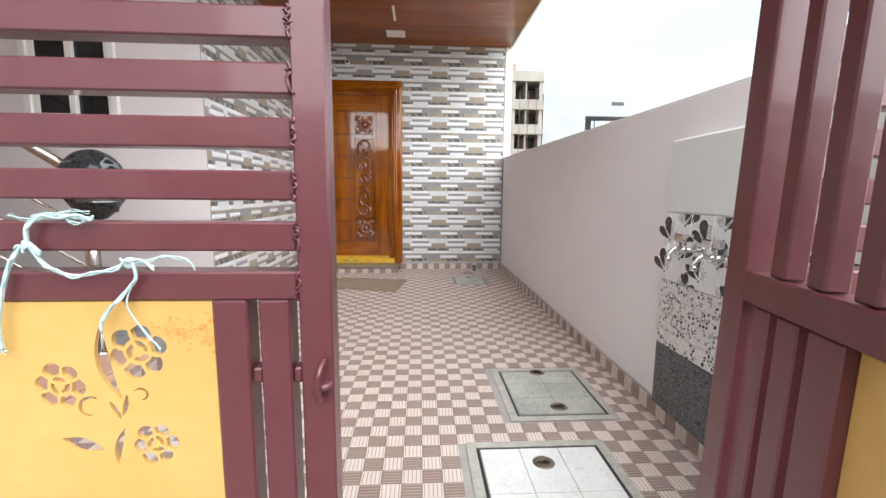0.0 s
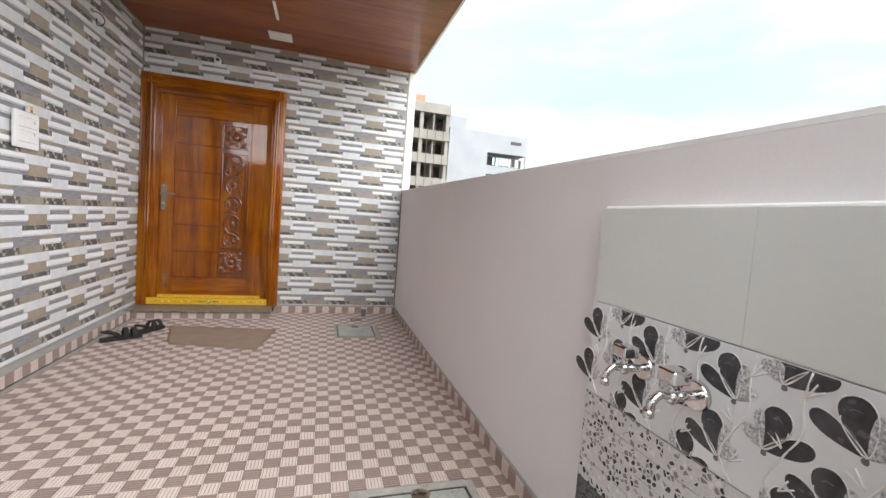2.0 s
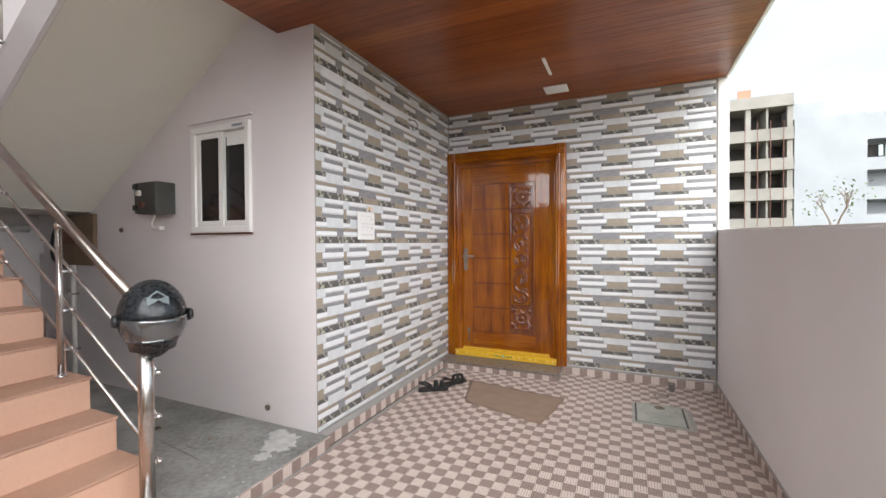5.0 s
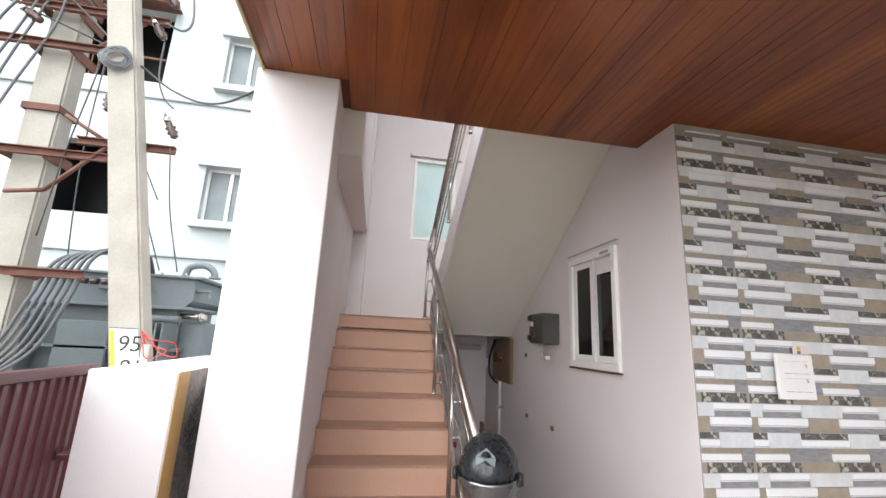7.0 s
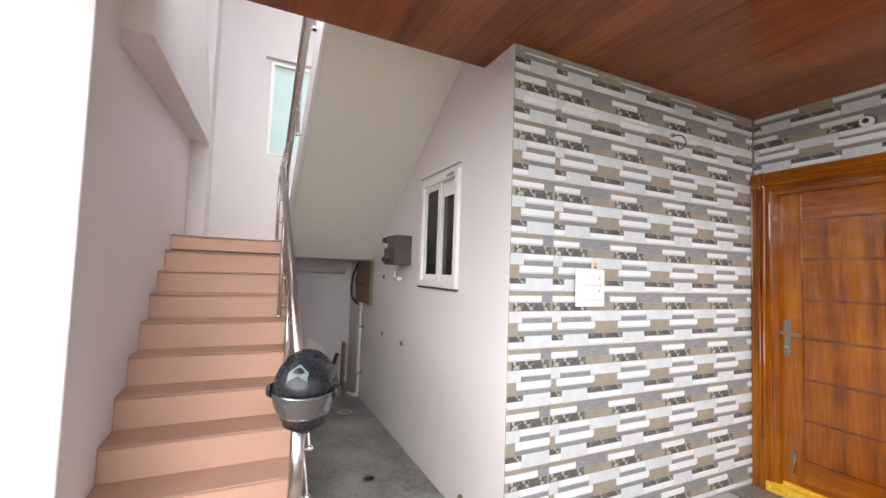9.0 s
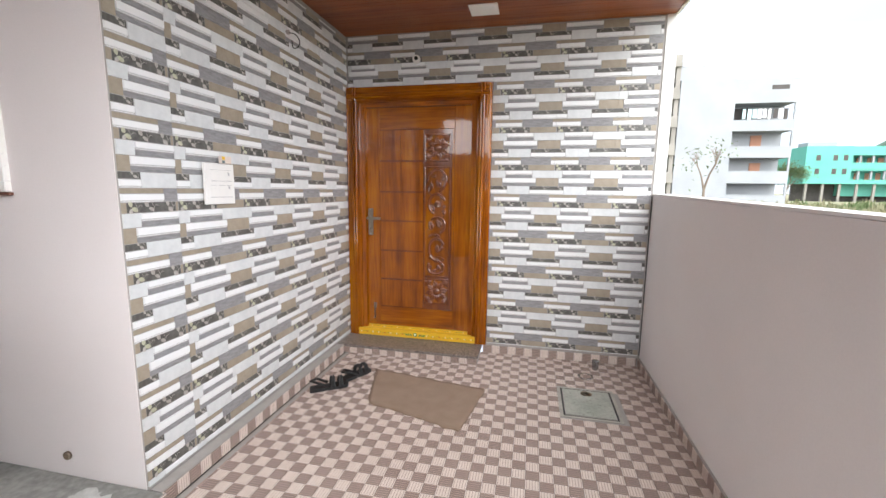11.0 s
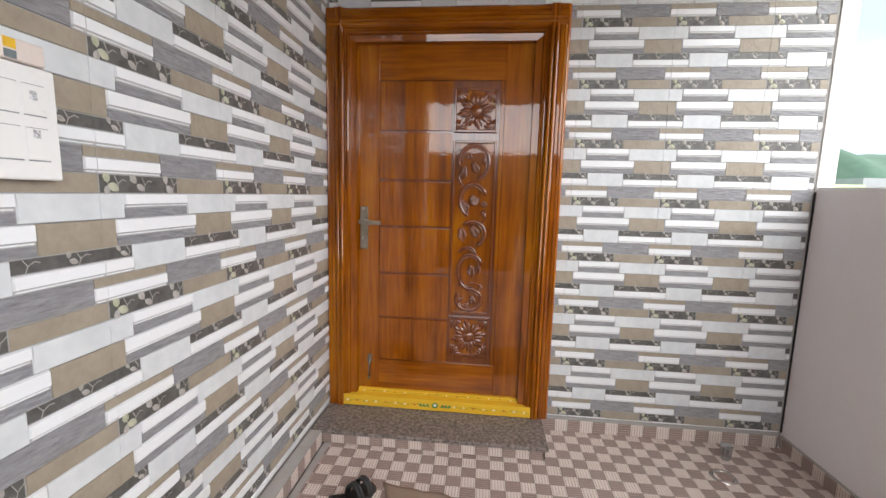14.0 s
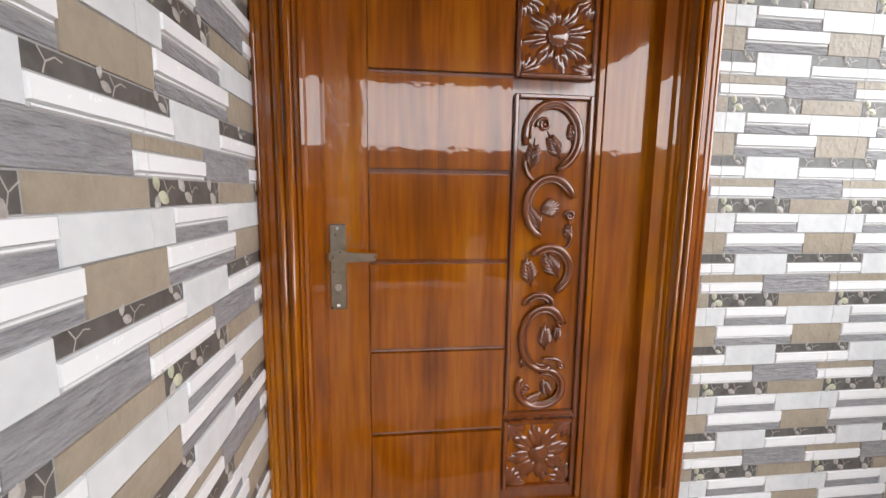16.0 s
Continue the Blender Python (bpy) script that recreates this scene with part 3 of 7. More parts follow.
# ---------- door ----------
def front_door():
    d = thing("front_door", "polished teak front door with carved flower and vine panels, closed", "door")
    YF, YL = 5.565, 5.622
    fr = thing("door_frame", "", "")
    fr.parent = d
    tagged(fr, "glossy moulded teak frame")
    prof = [(0.0, 5.60), (0.0, 5.572), (0.008, 5.562), (0.014, 5.560), (0.017, 5.5625), (0.021, 5.559), (0.030, 5.558), (0.033, 5.5615), (0.037, 5.558), (0.050, 5.558), (0.053, 5.562), (0.058, 5.552), (0.068, 5.548), (0.076, 5.556), (0.081, 5.549), (0.090, 5.546),
            (0.098, 5.556), (0.104, 5.566), (0.108, 5.561), (0.113, 5.561), (0.116, 5.569), (0.120, 5.565), (0.128, 5.567), (0.132, 5.582), (0.165, 5.586), (0.168, 5.625), (0.168, 5.70), (0.0, 5.70)]
    bm = bmesh.new()
    prism(bm, [(DX0 + p, q) for p, q in prof], 2, DZ0, DZ1)
    part("jamb", bm, "door_wood", fr)
    bm = bmesh.new()
    prism(bm, [(DX1 - p, q) for p, q in prof], 2, DZ0, DZ1)
    part("jamb", bm, "door_wood", fr)
    bm = bmesh.new()
    prism(bm, [(q - 0.001, DZ1 + 0.002 - p) for p, q in prof], 0, DX0 + 0.02, DX1 - 0.02)
    part("head", bm, "door_wood_x", fr)
    # thin reeds on the jambs that stop short of the foot
    for x in (DX0 + 0.072, DX0 + 0.094, DX1 - 0.072, DX1 - 0.094):
        bm = bmesh.new()
        tube(bm, [(x, 5.549, 0.42), (x, 5.544, 0.45), (x, 5.544, 2.16)], 0.0065, 6)
        part("reed", bm, "door_wood", fr)
    leaf = thing("leaf", "", "")
    leaf.parent = d
    tagged(leaf, "glossy teak leaf with stacked panels")
    x0, x1, z0, z1 = -0.742, 0.202, 0.15, 2.11
    px0, px1, pz0, pz1 = -0.62, 0.055, 0.345, 1.925
    cx0, cx1 = -0.212, 0.022
    # stiles and rails
    one("stile", "door_wood", (x0, px0, YL, YL + 0.04, z0, z1), parent=leaf, bevel=0.002)
    one("stile", "door_wood", (px1, x1, YL, YL + 0.04, z0, z1), parent=leaf, bevel=0.002)
    one("rail", "door_wood_x", (px0, px1, YL, YL + 0.04, z0, pz0), parent=leaf, bevel=0.002)
    one("rail", "door_wood_x", (px0, px1, YL, YL + 0.04, pz1, z1), parent=leaf, bevel=0.002)
    one("stile", "door_wood", (cx1 + 0.012, px1 - 0.003, YL - 0.001, YL + 0.04, pz0 + 0.003, pz1 - 0.003), parent=leaf, bevel=0.002)
    zs = [0.345, 0.605, 0.868, 1.135, 1.392, 1.657, 1.925]
    for a, b in zip(zs, zs[1:]):
        bm = bmesh.new()
        xs = [px0 + 0.003, -0.425, cx0 - 0.006]
        for c, e in zip(xs, xs[1:]):
            vs = box(bm, c, e - 0.0008, YL + 0.001, YL + 0.04, a + 0.003, b - 0.003)
            for v in vs:
                if v.co.y < YL + 0.01:
                    cx, cz = (c + e) / 2, (a + b) / 2
                    v.co.z += 0.004 if v.co.z < cz else -0.004
                    v.co.y -= 0.0025
        part("panel", bm, "door_wood", leaf)
    one("groove", "carving", (px0, px1, YL + 0.012, YL + 0.03, pz0, pz1), parent=leaf)

    def carved(zb, zt, kind):
        bm = bmesh.new()
        w = 0.013
        for b in ((cx0, cx0 + w, zb, zt), (cx1 - w, cx1, zb, zt), (cx0 + w, cx1 - w, zb, zb + w), (cx0 + w, cx1 - w, zt - w, zt)):
            box(bm, b[0], b[1], YL - 0.008, YL + 0.03, b[2], b[3], bevel=0.003)
        part("carving_frame", bm, "carving", leaf)
        one("carving_ground", "door_wood", (cx0 + w, cx1 - w, YL + 0.006, YL + 0.02, zb + w, zt - w), parent=leaf)
        bm = bmesh.new()
        cx = (cx0 + cx1) / 2

        def petal(px, pz, ang, ln, wd, hh=0.008, tip=1.0):
            """A raised pointed petal with a rib."""
            n = 6
            ca, sa = math.cos(ang), math.sin(ang)
            L, R, C = [], [], []
            for i in range(n + 1):
                t = i / n
                half = wd * math.sin(math.pi * min(1, t * 0.92 + 0.06)) ** 0.8
                h = hh * math.sin(math.pi * (0.15 + 0.8 * t))
                for lst, s, y in ((L, half, YL + 0.006), (R, -half, YL + 0.006), (C, 0, YL + 0.004 - h)):
                    lst.append(bm.verts.new((px + ca * ln * t - sa * s, y, pz + sa * ln * t + ca * s)))
            for i in range(n):
                for a, b in ((L, C), (C, R)):
                    bm.faces.new([a[i], b[i], b[i + 1], a[i + 1]]).smooth = True
        if kind == "flower":
            cz = (zb + zt) / 2
            for i in range(16):
                petal(cx + 0.026 * math.cos(i * 0.3927), cz + 0.026 * math.sin(i * 0.3927), i * 0.3927, 0.062, 0.013, 0.010)
            for i in range(8):
                petal(cx + 0.03 * math.cos(i * 0.7854 + 0.2), cz + 0.03 * math.sin(i * 0.7854 + 0.2), i * 0.7854 + 0.2, 0.080, 0.013, 0.006)
            for sx in (-1, 1):
                for sz in (-1, 1):
                    for da in (-0.8, -0.4, 0, 0.4, 0.8):
                        a = math.atan2(sz, sx)
                        petal(cx + sx * 0.098, cz + sz * (zt - zb) * 0.44, a + math.pi + da, 0.060, 0.013, 0.008)
            lathe_pts = [(0.034, 0.0), (0.033, 0.006), (0.026, 0.012), (0.012, 0.015), (0.002, 0.016)]
            rings = []
            for r, h in lathe_pts:
                rings.append([bm.verts.new((cx + r * math.cos(k * 0.3927), YL + 0.004 - h, cz + r * math.sin(k * 0.3927))) for k in range(16)])
            for a, b in zip(rings, rings[1:]):
                for k in range(16):
                    bm.faces.new([a[k], a[(k + 1) % 16], b[(k + 1) % 16], b[k]]).smooth = True
            for r, n in ((0.009, 6), (0.019, 11), (0.028, 15)):
                for k in range(n):
                    a = 6.283 * k / n
                    bmesh.ops.create_icosphere(bm, subdivisions=1, radius=0.0042, matrix=Matrix.Translation((cx + r * math.cos(a), YL - 0.010 + r * 0.25, cz + r * math.sin(a))))
        else:
            # arched stems that curl round buds and feathery leaves
            def arc(u, v, ru, rv, a0, a1, r, shrink=0.0):
                n = max(8, int(abs(a1 - a0) / 14))
                pts = []
                for q in range(n + 1):
                    f_ = q / n
                    a, k_ = radians(a0 + (a1 - a0) * f_), 1 - shrink * f_
                    pts.append((cx + u + ru * k_ * math.cos(a), YL - 0.001, zt - 0.013 - v + rv * k_ * math.sin(a)))
                tube(bm, pts, r, 8)

            def frond(u, v, ang, ln, lobes=5, wd=0.009):
                """A leaf with lobes that fold to both sides of its rib."""
                x, z, a = cx + u, zt - 0.013 - v, radians(ang)
                petal(x, z, a, ln, wd * 0.7, 0.013)
                for q in range(lobes):
                    f_ = 0.12 + 0.62 * q / lobes
                    px, pz = x + ln * f_ * math.cos(a), z + ln * f_ * math.sin(a)
                    l_ = ln * (0.46 - 0.05 * q)
                    petal(px, pz, a + 0.62, l_, wd, 0.011)
                    petal(px, pz, a - 0.62, l_, wd, 0.011)

            def scroll(u, v, r0, a0, turn):
                arc(u, v, r0, r0, a0, a0 + turn, 0.0048, 0.6)
                bmesh.ops.create_icosphere(bm, subdivisions=2, radius=0.0075, matrix=Matrix.Translation((cx + u, YL + 0.001, zt - 0.013 - v)))
            for u, v, ru, rv, a0, a1 in ((0.0, 0.103, 0.082, 0.096, -78, 195), (0.0, 0.306, 0.074, 0.090, 18, 252), (0.004, 0.492, 0.070, 0.072, -68, 140),
                                         (-0.002, 0.706, 0.070, 0.100, 28, 292), (-0.006, 0.866, 0.074, 0.062, -215, 105)):
                arc(u, v, ru, rv, a0, a1, 0.0098)
                arc(u, v, ru - 0.014, rv - 0.015, a0 + 12, a1 - 10, 0.0042)
                arc(u, v, ru - 0.007, rv - 0.008, a0 + 5, a1 - 30, 0.0046)
            # links between the arches
            arc(-0.040, 0.170, 0.042, 0.060, 180, 255, 0.0055)
            arc(0.018, 0.400, 0.052, 0.036, 60, -80, 0.0055)
            arc(-0.022, 0.602, 0.046, 0.036, 5, 178, 0.0065)
            arc(-0.022, 0.602, 0.032, 0.024, 10, 172, 0.0040)
            arc(0.015, 0.800, 0.052, 0.030, 110, 20, 0.0055)
            scroll(-0.028, 0.070, 0.020, 200, -420)
            scroll(0.062, 0.330, 0.016, 180, -400)
            scroll(0.052, 0.660, 0.014, 0, 400)
            scroll(0.060, 0.795, 0.012, 90, 400)
            scroll(-0.055, 0.868, 0.015, 0, 400)
            frond(0.026, 0.165, 118, 0.088)
            frond(0.060, 0.120, 92, 0.066, 4)
            frond(-0.062, 0.205, 84, 0.100, 5, 0.006)
            frond(-0.020, 0.382, 124, 0.110)
            frond(0.058, 0.405, 84, 0.060, 4, 0.006)
            frond(-0.045, 0.545, 102, 0.105)
            frond(0.042, 0.520, 124, 0.105)
            frond(0.006, 0.745, 92, 0.090)
            frond(0.040, 0.720, 86, 0.062, 4, 0.005)
            frond(-0.068, 0.800, 68, 0.062, 4, 0.006)
            frond(-0.052, 0.925, 40, 0.072)
            frond(0.028, 0.900, 112, 0.070, 4)
            for k in range(-4, 5):
                petal(cx - 0.026, zt - 0.013 - 0.318, 0.35 + k * 0.17, 0.066 - abs(k) * 0.004, 0.008, 0.015)
            for f in bm.faces:
                f.smooth = True
        part("carving", bm, "carving", leaf, "carved flower" if kind == "flower" else "carved winding vine")

    carved(1.655, 1.885, "flower")
    carved(0.645, 1.612, "vine")
    carved(0.395, 0.628, "flower")
    # lever handle
    hd = thing("door_handle", "", "")
    hd.parent = d
    tagged(hd, "dark nickel lever handle on a long plate")
    one("plate", "brass_dark", (-0.728, -0.684, YL - 0.009, YL, 1.0, 1.243), parent=hd, bevel=0.0025)
    bm = bmesh.new()
    cyl(bm, (-0.706, YL - 0.008, 1.158), (-0.706, YL - 0.045, 1.158), 0.015, 0.011)
    prism(bm, [(-0.722, 1.150), (-0.70, 1.142), (-0.600, 1.147), (-0.597, 1.166), (-0.66, 1.168), (-0.70, 1.176), (-0.722, 1.166)], 1, YL - 0.062, YL - 0.046)
    part("lever", bm, "brass_dark", hd)
    bm = bmesh.new()
    cyl(bm, (-0.706, YL - 0.009, 1.065), (-0.706, YL - 0.016, 1.065), 0.011, 0.010)
    box(bm, -0.708, -0.704, YL - 0.024, YL - 0.016, 1.056, 1.074)
    part("keyhole", bm, "steel", hd)
    bm = bmesh.new()
    for z in (1.012, 1.231):
        cyl(bm, (-0.706, YL - 0.009, z), (-0.706, YL - 0.0115, z), 0.005)
    part("screw", bm, "chrome", hd)
    bm = bmesh.new()
    cyl(bm, (-0.672, YL - 0.012, 0.235), (-0.672, YL - 0.012, 0.36), 0.0055)
    box(bm, -0.685, -0.659, YL - 0.006, YL, 0.325, 0.375, bevel=0.002)
    cyl(bm, (-0.672, YL - 0.012, 0.245), (-0.672, YL - 0.032, 0.238), 0.007)
    part("bolt", bm, "brass_dark", d, "small tower bolt")
    # painted sill in two steps
    sill = thing("sill", "", "")
    sill.parent = d
    tagged(sill, "yellow painted threshold with a floral border")
    one("sill_front", "yellow_sill", (-0.812, 0.272, 5.552, 5.64, 0.083, 0.146), parent=sill, bevel=0.003)
    one("sill_back", "yellow_sill", (-0.735, 0.195, 5.60, 5.66, 0.1465, 0.168), parent=sill, bevel=0.002)
    bm = bmesh.new()
    rnd = random.Random(3)
    for i in range(19):
        x = -0.785 + i * 0.0567
        z = 0.115
        for k in range(6):
            a = k * 1.047
            prism(bm, [(x + 0.002 * math.cos(a + 1.57), z + 0.002 * math.sin(a + 1.57)), (x + 0.009 * math.cos(a), z + 0.009 * math.sin(a)), (x - 0.002 * math.cos(a + 1.57), z - 0.002 * math.sin(a + 1.57))], 1, 5.5506, 5.552, (0, 1, 0)[i % 3])
        for s in (-1, 1):
            tube(bm, [(x + s * 0.010, 5.5512, z), (x + s * 0.017, 5.5512, z + 0.007 * (1 if i % 2 else -1)), (x + s * 0.024, 5.5512, z)], 0.0011, 4, 2)
    for i in range(15):
        x = -0.70 + i * 0.0615
        cyl(bm, (x, 5.5988, 0.157), (x, 5.60, 0.157), 0.004, segs=6, mi=(0, 3)[i % 2])
        tube(bm, [(x + 0.008, 5.5992, 0.155), (x + 0.03, 5.5992, 0.160), (x + 0.053, 5.5992, 0.155)], 0.001, 4, 2)
    cyl(bm, (-0.27, 5.5502, 0.117), (-0.27, 5.552, 0.117), 0.017, segs=16, mi=4)
    cyl(bm, (-0.27, 5.5494, 0.119), (-0.27, 5.552, 0.119), 0.009, segs=12, mi=0)
    for s in (-1, 1):
        for k in range(3):
            prism(bm, [(-0.27 + s * (0.03 + 0.02 * k), 0.105), (-0.27 + s * (0.045 + 0.02 * k), 0.128), (-0.27 + s * (0.052 + 0.02 * k), 0.110)], 1, 5.5504, 5.552, 2)
    part("border", bm, ["white_paint", "red", "green_paint", "ink_black", "green_paint"], sill, "small painted flowers and green scrolls")
    return d


front_door()


# ---------- small fittings of the entrance ----------
def camera_eye():
    t = thing("security_camera", "small white dome security camera above the door", "security camera")
    bm = bmesh.new()
    cyl(bm, (-0.276, 5.598, 2.482), (-0.276, 5.575, 2.482), 0.034, 0.031, 20)
    part("base", bm, "white_paint", t)
    bm = bmesh.new()
    cyl(bm, (-0.276, 5.575, 2.482), (-0.262, 5.53, 2.473), 0.024, 0.022, 20)
    part("body", bm, "white_paint", t)
    bm = bmesh.new()
    cyl(bm, (-0.262, 5.53, 2.473), (-0.261, 5.527, 2.4725), 0.016, 0.015, 16)
    part("lens", bm, "black", t)


camera_eye()
t = thing("ceiling_lamp", "square white panel lamp in the boarded ceiling, unlit", "ceiling lamp")
one("frame", "white_paint", (0.215, 0.42, 5.18, 5.365, ZC - 0.009, ZC - 0.0005), parent=t, bevel=0.003)
one("diffuser", "upvc", (0.225, 0.41, 5.19, 5.355, ZC - 0.011, ZC - 0.0092), parent=t)
t = thing("ceiling_strip", "short white batten on the boarded ceiling", "ceiling lamp")
one("batten", "white_paint", (0.318, 0.342, 4.58, 4.90, ZC - 0.016, ZC - 0.0005), parent=t, bevel=0.004)

t = thing("switch_board", "white modular switch board with rows of switches on the tiled wall", "switch board")
one("plate", "white_paint", (-0.888, -0.872, 3.89, 4.095, 1.328, 1.535), parent=t, bevel=0.003)
for r0, r1 in ((0.16, 0.42), (0.54, 0.82)):
    for c0, c1 in ((0.17, 0.40), (0.44, 0.66), (0.70, 0.89)):
        ya_, yb2, za, zb2 = 3.89 + 0.205 * c0, 3.89 + 0.205 * c1, 1.535 - 0.207 * r1, 1.535 - 0.207 * r0
        one("switch", "upvc", (-0.8718, -0.8706, ya_, yb2, za, zb2), parent=t, bevel=0.0004)
        one("switch_gap", "ink", (-0.8717, -0.8712, ya_, yb2, za - 0.0026, za - 0.0003), parent=t)
        one("switch_gap", "ink", (-0.8717, -0.8712, ya_, yb2, zb2 + 0.0003, zb2 + 0.0014), parent=t)
for z in (1.475, 1.405):
    one("print", "petal_silver", (-0.8705, -0.8702, 4.045, 4.058, z, z + 0.016), parent=t)
t = thing("carton_tag", "small cream carton tag stuck above the switch board", "tag")
one("card", "f_light", (-0.888, -0.866, 4.005, 4.075, 1.537, 1.575), parent=t, bevel=0.002)
one("patch", "yellow_sill", (-0.8659, -0.8652, 4.006, 4.026, 1.556, 1.573), parent=t)
one("patch", "transformer", (-0.8659, -0.8652, 4.006, 4.026, 1.539, 1.553), parent=t)
t = thing("wall_wire", "loose wire end sticking out of the tiled wall", "wire")
bm = bmesh.new()
tube(bm, spline([(-0.90, 4.70, 2.42), (-0.85, 4.72, 2.41), (-0.83, 4.735, 2.37), (-0.85, 4.745, 2.34), (-0.87, 4.72, 2.33), (-0.865, 4.70, 2.37)], 5), 0.0035, 6)
part("wire", bm, "black", t)
bm = bmesh.new()
cyl(bm, (-0.90, 4.70, 2.42), (-0.885, 4.70, 2.42), 0.014)
part("hole_ring", bm, "grout", t)


# ---------- mat and sandals ----------
def jute_mat():
    t = thing("door_mat", "worn brown jute mat with ragged edges on the checked floor", "door mat")
    c = [Vector((-0.44, 5.035)), Vector((0.44, 4.885)), Vector((0.345, 4.345)), Vector((-0.30, 4.535))]
    bm = bmesh.new()
    n, m = 28, 18
    top, bot = [], []
    for j in range(m + 1):
        for i in range(n + 1):
            u, v = i / n, j / m
            p = c[0].lerp(c[1], u).lerp(c[3].lerp(c[2], u), v)
            e = min(u, 1 - u, v, 1 - v)
            q = noise.noise(Vector((p.x * 9, p.y * 9, 1.0)))
            if e < 0.001:
                p = p + Vector((noise.noise(Vector((p.x * 14, p.y * 14, 5))), noise.noise(Vector((p.x * 14, p.y * 14, 9))))) * 0.016
            z = 0.010 + 0.004 * q + 0.006 * max(0, noise.noise(Vector((p.x * 3, p.y * 3, 4))))
            top.append(bm.verts.new((p.x, p.y, z)))
            bot.append(bm.verts.new((p.x, p.y, 0.001)))
    w = n + 1
    for j in range(m):
        for i in range(n):
            a = j * w + i
            bm.faces.new([top[a], top[a + 1], top[a + w + 1], top[a + w]]).smooth = True
            bm.faces.new([bot[a], bot[a + w], bot[a + w + 1], bot[a + 1]])
    edge = [j * w for j in range(m + 1)], [j * w + n for j in range(m + 1)], list(range(w)), [m * w + i for i in range(w)]
    for es in edge:
        for a, b in zip(es, es[1:]):
            bm.faces.new([top[a], top[b], bot[b], bot[a]])
    part("mat", bm, "mat", t)


jute_mat()


def sandal(x, y, ang, tilt=0.0):
    t = thing("sandal", "black rubber sandal with straps on the checked floor", "sandal", (x, y, 0.002), group="pair of sandals by the door")
    t.rotation_euler = (tilt, 0, ang)
    out = [(-0.13, -0.03), (-0.125, 0.03), (-0.06, 0.036), (0.02, 0.032), (0.09, 0.045), (0.13, 0.03), (0.142, 0.0), (0.13, -0.032), (0.08, -0.044), (0.0, -0.034), (-0.07, -0.038), (-0.12, -0.036)]
    bm = bmesh.new()
    prism(bm, out, 2, 0.0, 0.022)
    part("sole", bm, "rubber", t)
    for xs, hh in ((0.075, 0.06), (0.02, 0.065)):
        bm = bmesh.new()
        pts = [(xs, 0.042 * math.cos(a), 0.018 + hh * math.sin(a)) for a in [k * math.pi / 8 for k in range(9)]]
        tube(bm, pts, 0.008, 6)
        tube(bm, [(p[0] + 0.016, p[1], p[2]) for p in pts], 0.008, 6)
        part("strap", bm, "rubber", t)
    bm = bmesh.new()
    tube(bm, [(0.0, 0.035, 0.03), (-0.07, 0.04, 0.065), (-0.12, 0.0, 0.075), (-0.07, -0.04, 0.065), (0.0, -0.035, 0.03)], 0.009, 6)
    part("heel_strap", bm, "rubber", t)


sandal(-0.655, 4.66, radians(35))
sandal(-0.55, 4.88, radians(62))


# ---------- manholes ----------
def manhole(name, x0, x1, y0, y1, cols, rows, lid_mat, label, handles, border=0.035):
    t = thing(name, label, "manhole cover")
    bm = bmesh.new()
    b = border
    for q in ((x0, x1, y0, y0 + b), (x0, x1, y1 - b, y1), (x0, x0 + b, y0 + b, y1 - b), (x1 - b, x1, y0 + b, y1 - b)):
        box(bm, *q, 0.0, 0.004, 0)
    part("rim", bm, "grout_dirty", t)
    one("groove", "black", (x0 + b, x1 - b, y0 + b, y1 - b, 0.0, 0.0012), parent=t)
    g = 0.012
    one("tray", "grout", (x0 + b + g, x1 - b - g, y0 + b + g, y1 - b - g, 0.0013, 0.003), parent=t)
    lx0, lx1, ly0, ly1 = x0 + b + g + 0.002, x1 - b - g - 0.002, y0 + b + g + 0.002, y1 - b - g - 0.002
    for i in range(cols):
        for j in range(rows):
            one("lid_tile", lid_mat, (lx0 + (lx1 - lx0) * i / cols + 0.0015, lx0 + (lx1 - lx0) * (i + 1) / cols - 0.0015,
                                      ly0 + (ly1 - ly0) * j / rows + 0.0015, ly0 + (ly1 - ly0) * (j + 1) / rows - 0.0015, 0.003, 0.006), parent=t)
    for hx, hy in handles:
        bm = bmesh.new()
        lathe(bm, [(0.036, 0.006), (0.036, 0.0075), (0.030, 0.0085), (0.024, 0.0065)], 20, (hx, hy, 0), 0, 1.1, 1.0)
        tube(bm, [(hx - 0.022, hy, 0.009), (hx, hy + 0.004, 0.012), (hx + 0.022, hy, 0.009)], 0.004, 6)
        part("lifting_ring", bm, "brass_dark", t)


manhole("manhole_cover", 0.975, 1.45, 2.035, 2.56, 2, 3, "lid", "inspection cover of worn grey-green tiles in a mortar rim", [(1.215, 2.50), (1.215, 2.14)])
manhole("manhole_cover", 0.765, 1.30, 1.33, 1.893, 3, 2, "lid_white", "inspection cover of white tiles with two lifting rings", [(1.03, 1.76), (1.03, 1.45)])
manhole("manhole_cover", 0.945, 1.325, 4.66, 5.08, 1, 1, "lid", "small inspection cover with a worn grey lid", [(1.14, 5.0)], 0.02)
t = thing("floor_drain", "round metal floor drain near the corner", "drain")
bm = bmesh.new()
torus(bm, (1.17, 5.30, 0.0006), 0.06, 0.02, 0.004, 24)
part("ring", bm, "steel", t)
t = thing("plastic_bottle", "small clear plastic cup lying in the corner", "cup")
bm = bmesh.new()
lathe(bm, [(0.020, 0.0), (0.024, 0.01), (0.028, 0.07), (0.029, 0.075)], 16, (1.26, 5.45, 0.0))
part("cup", bm, "visor", t)


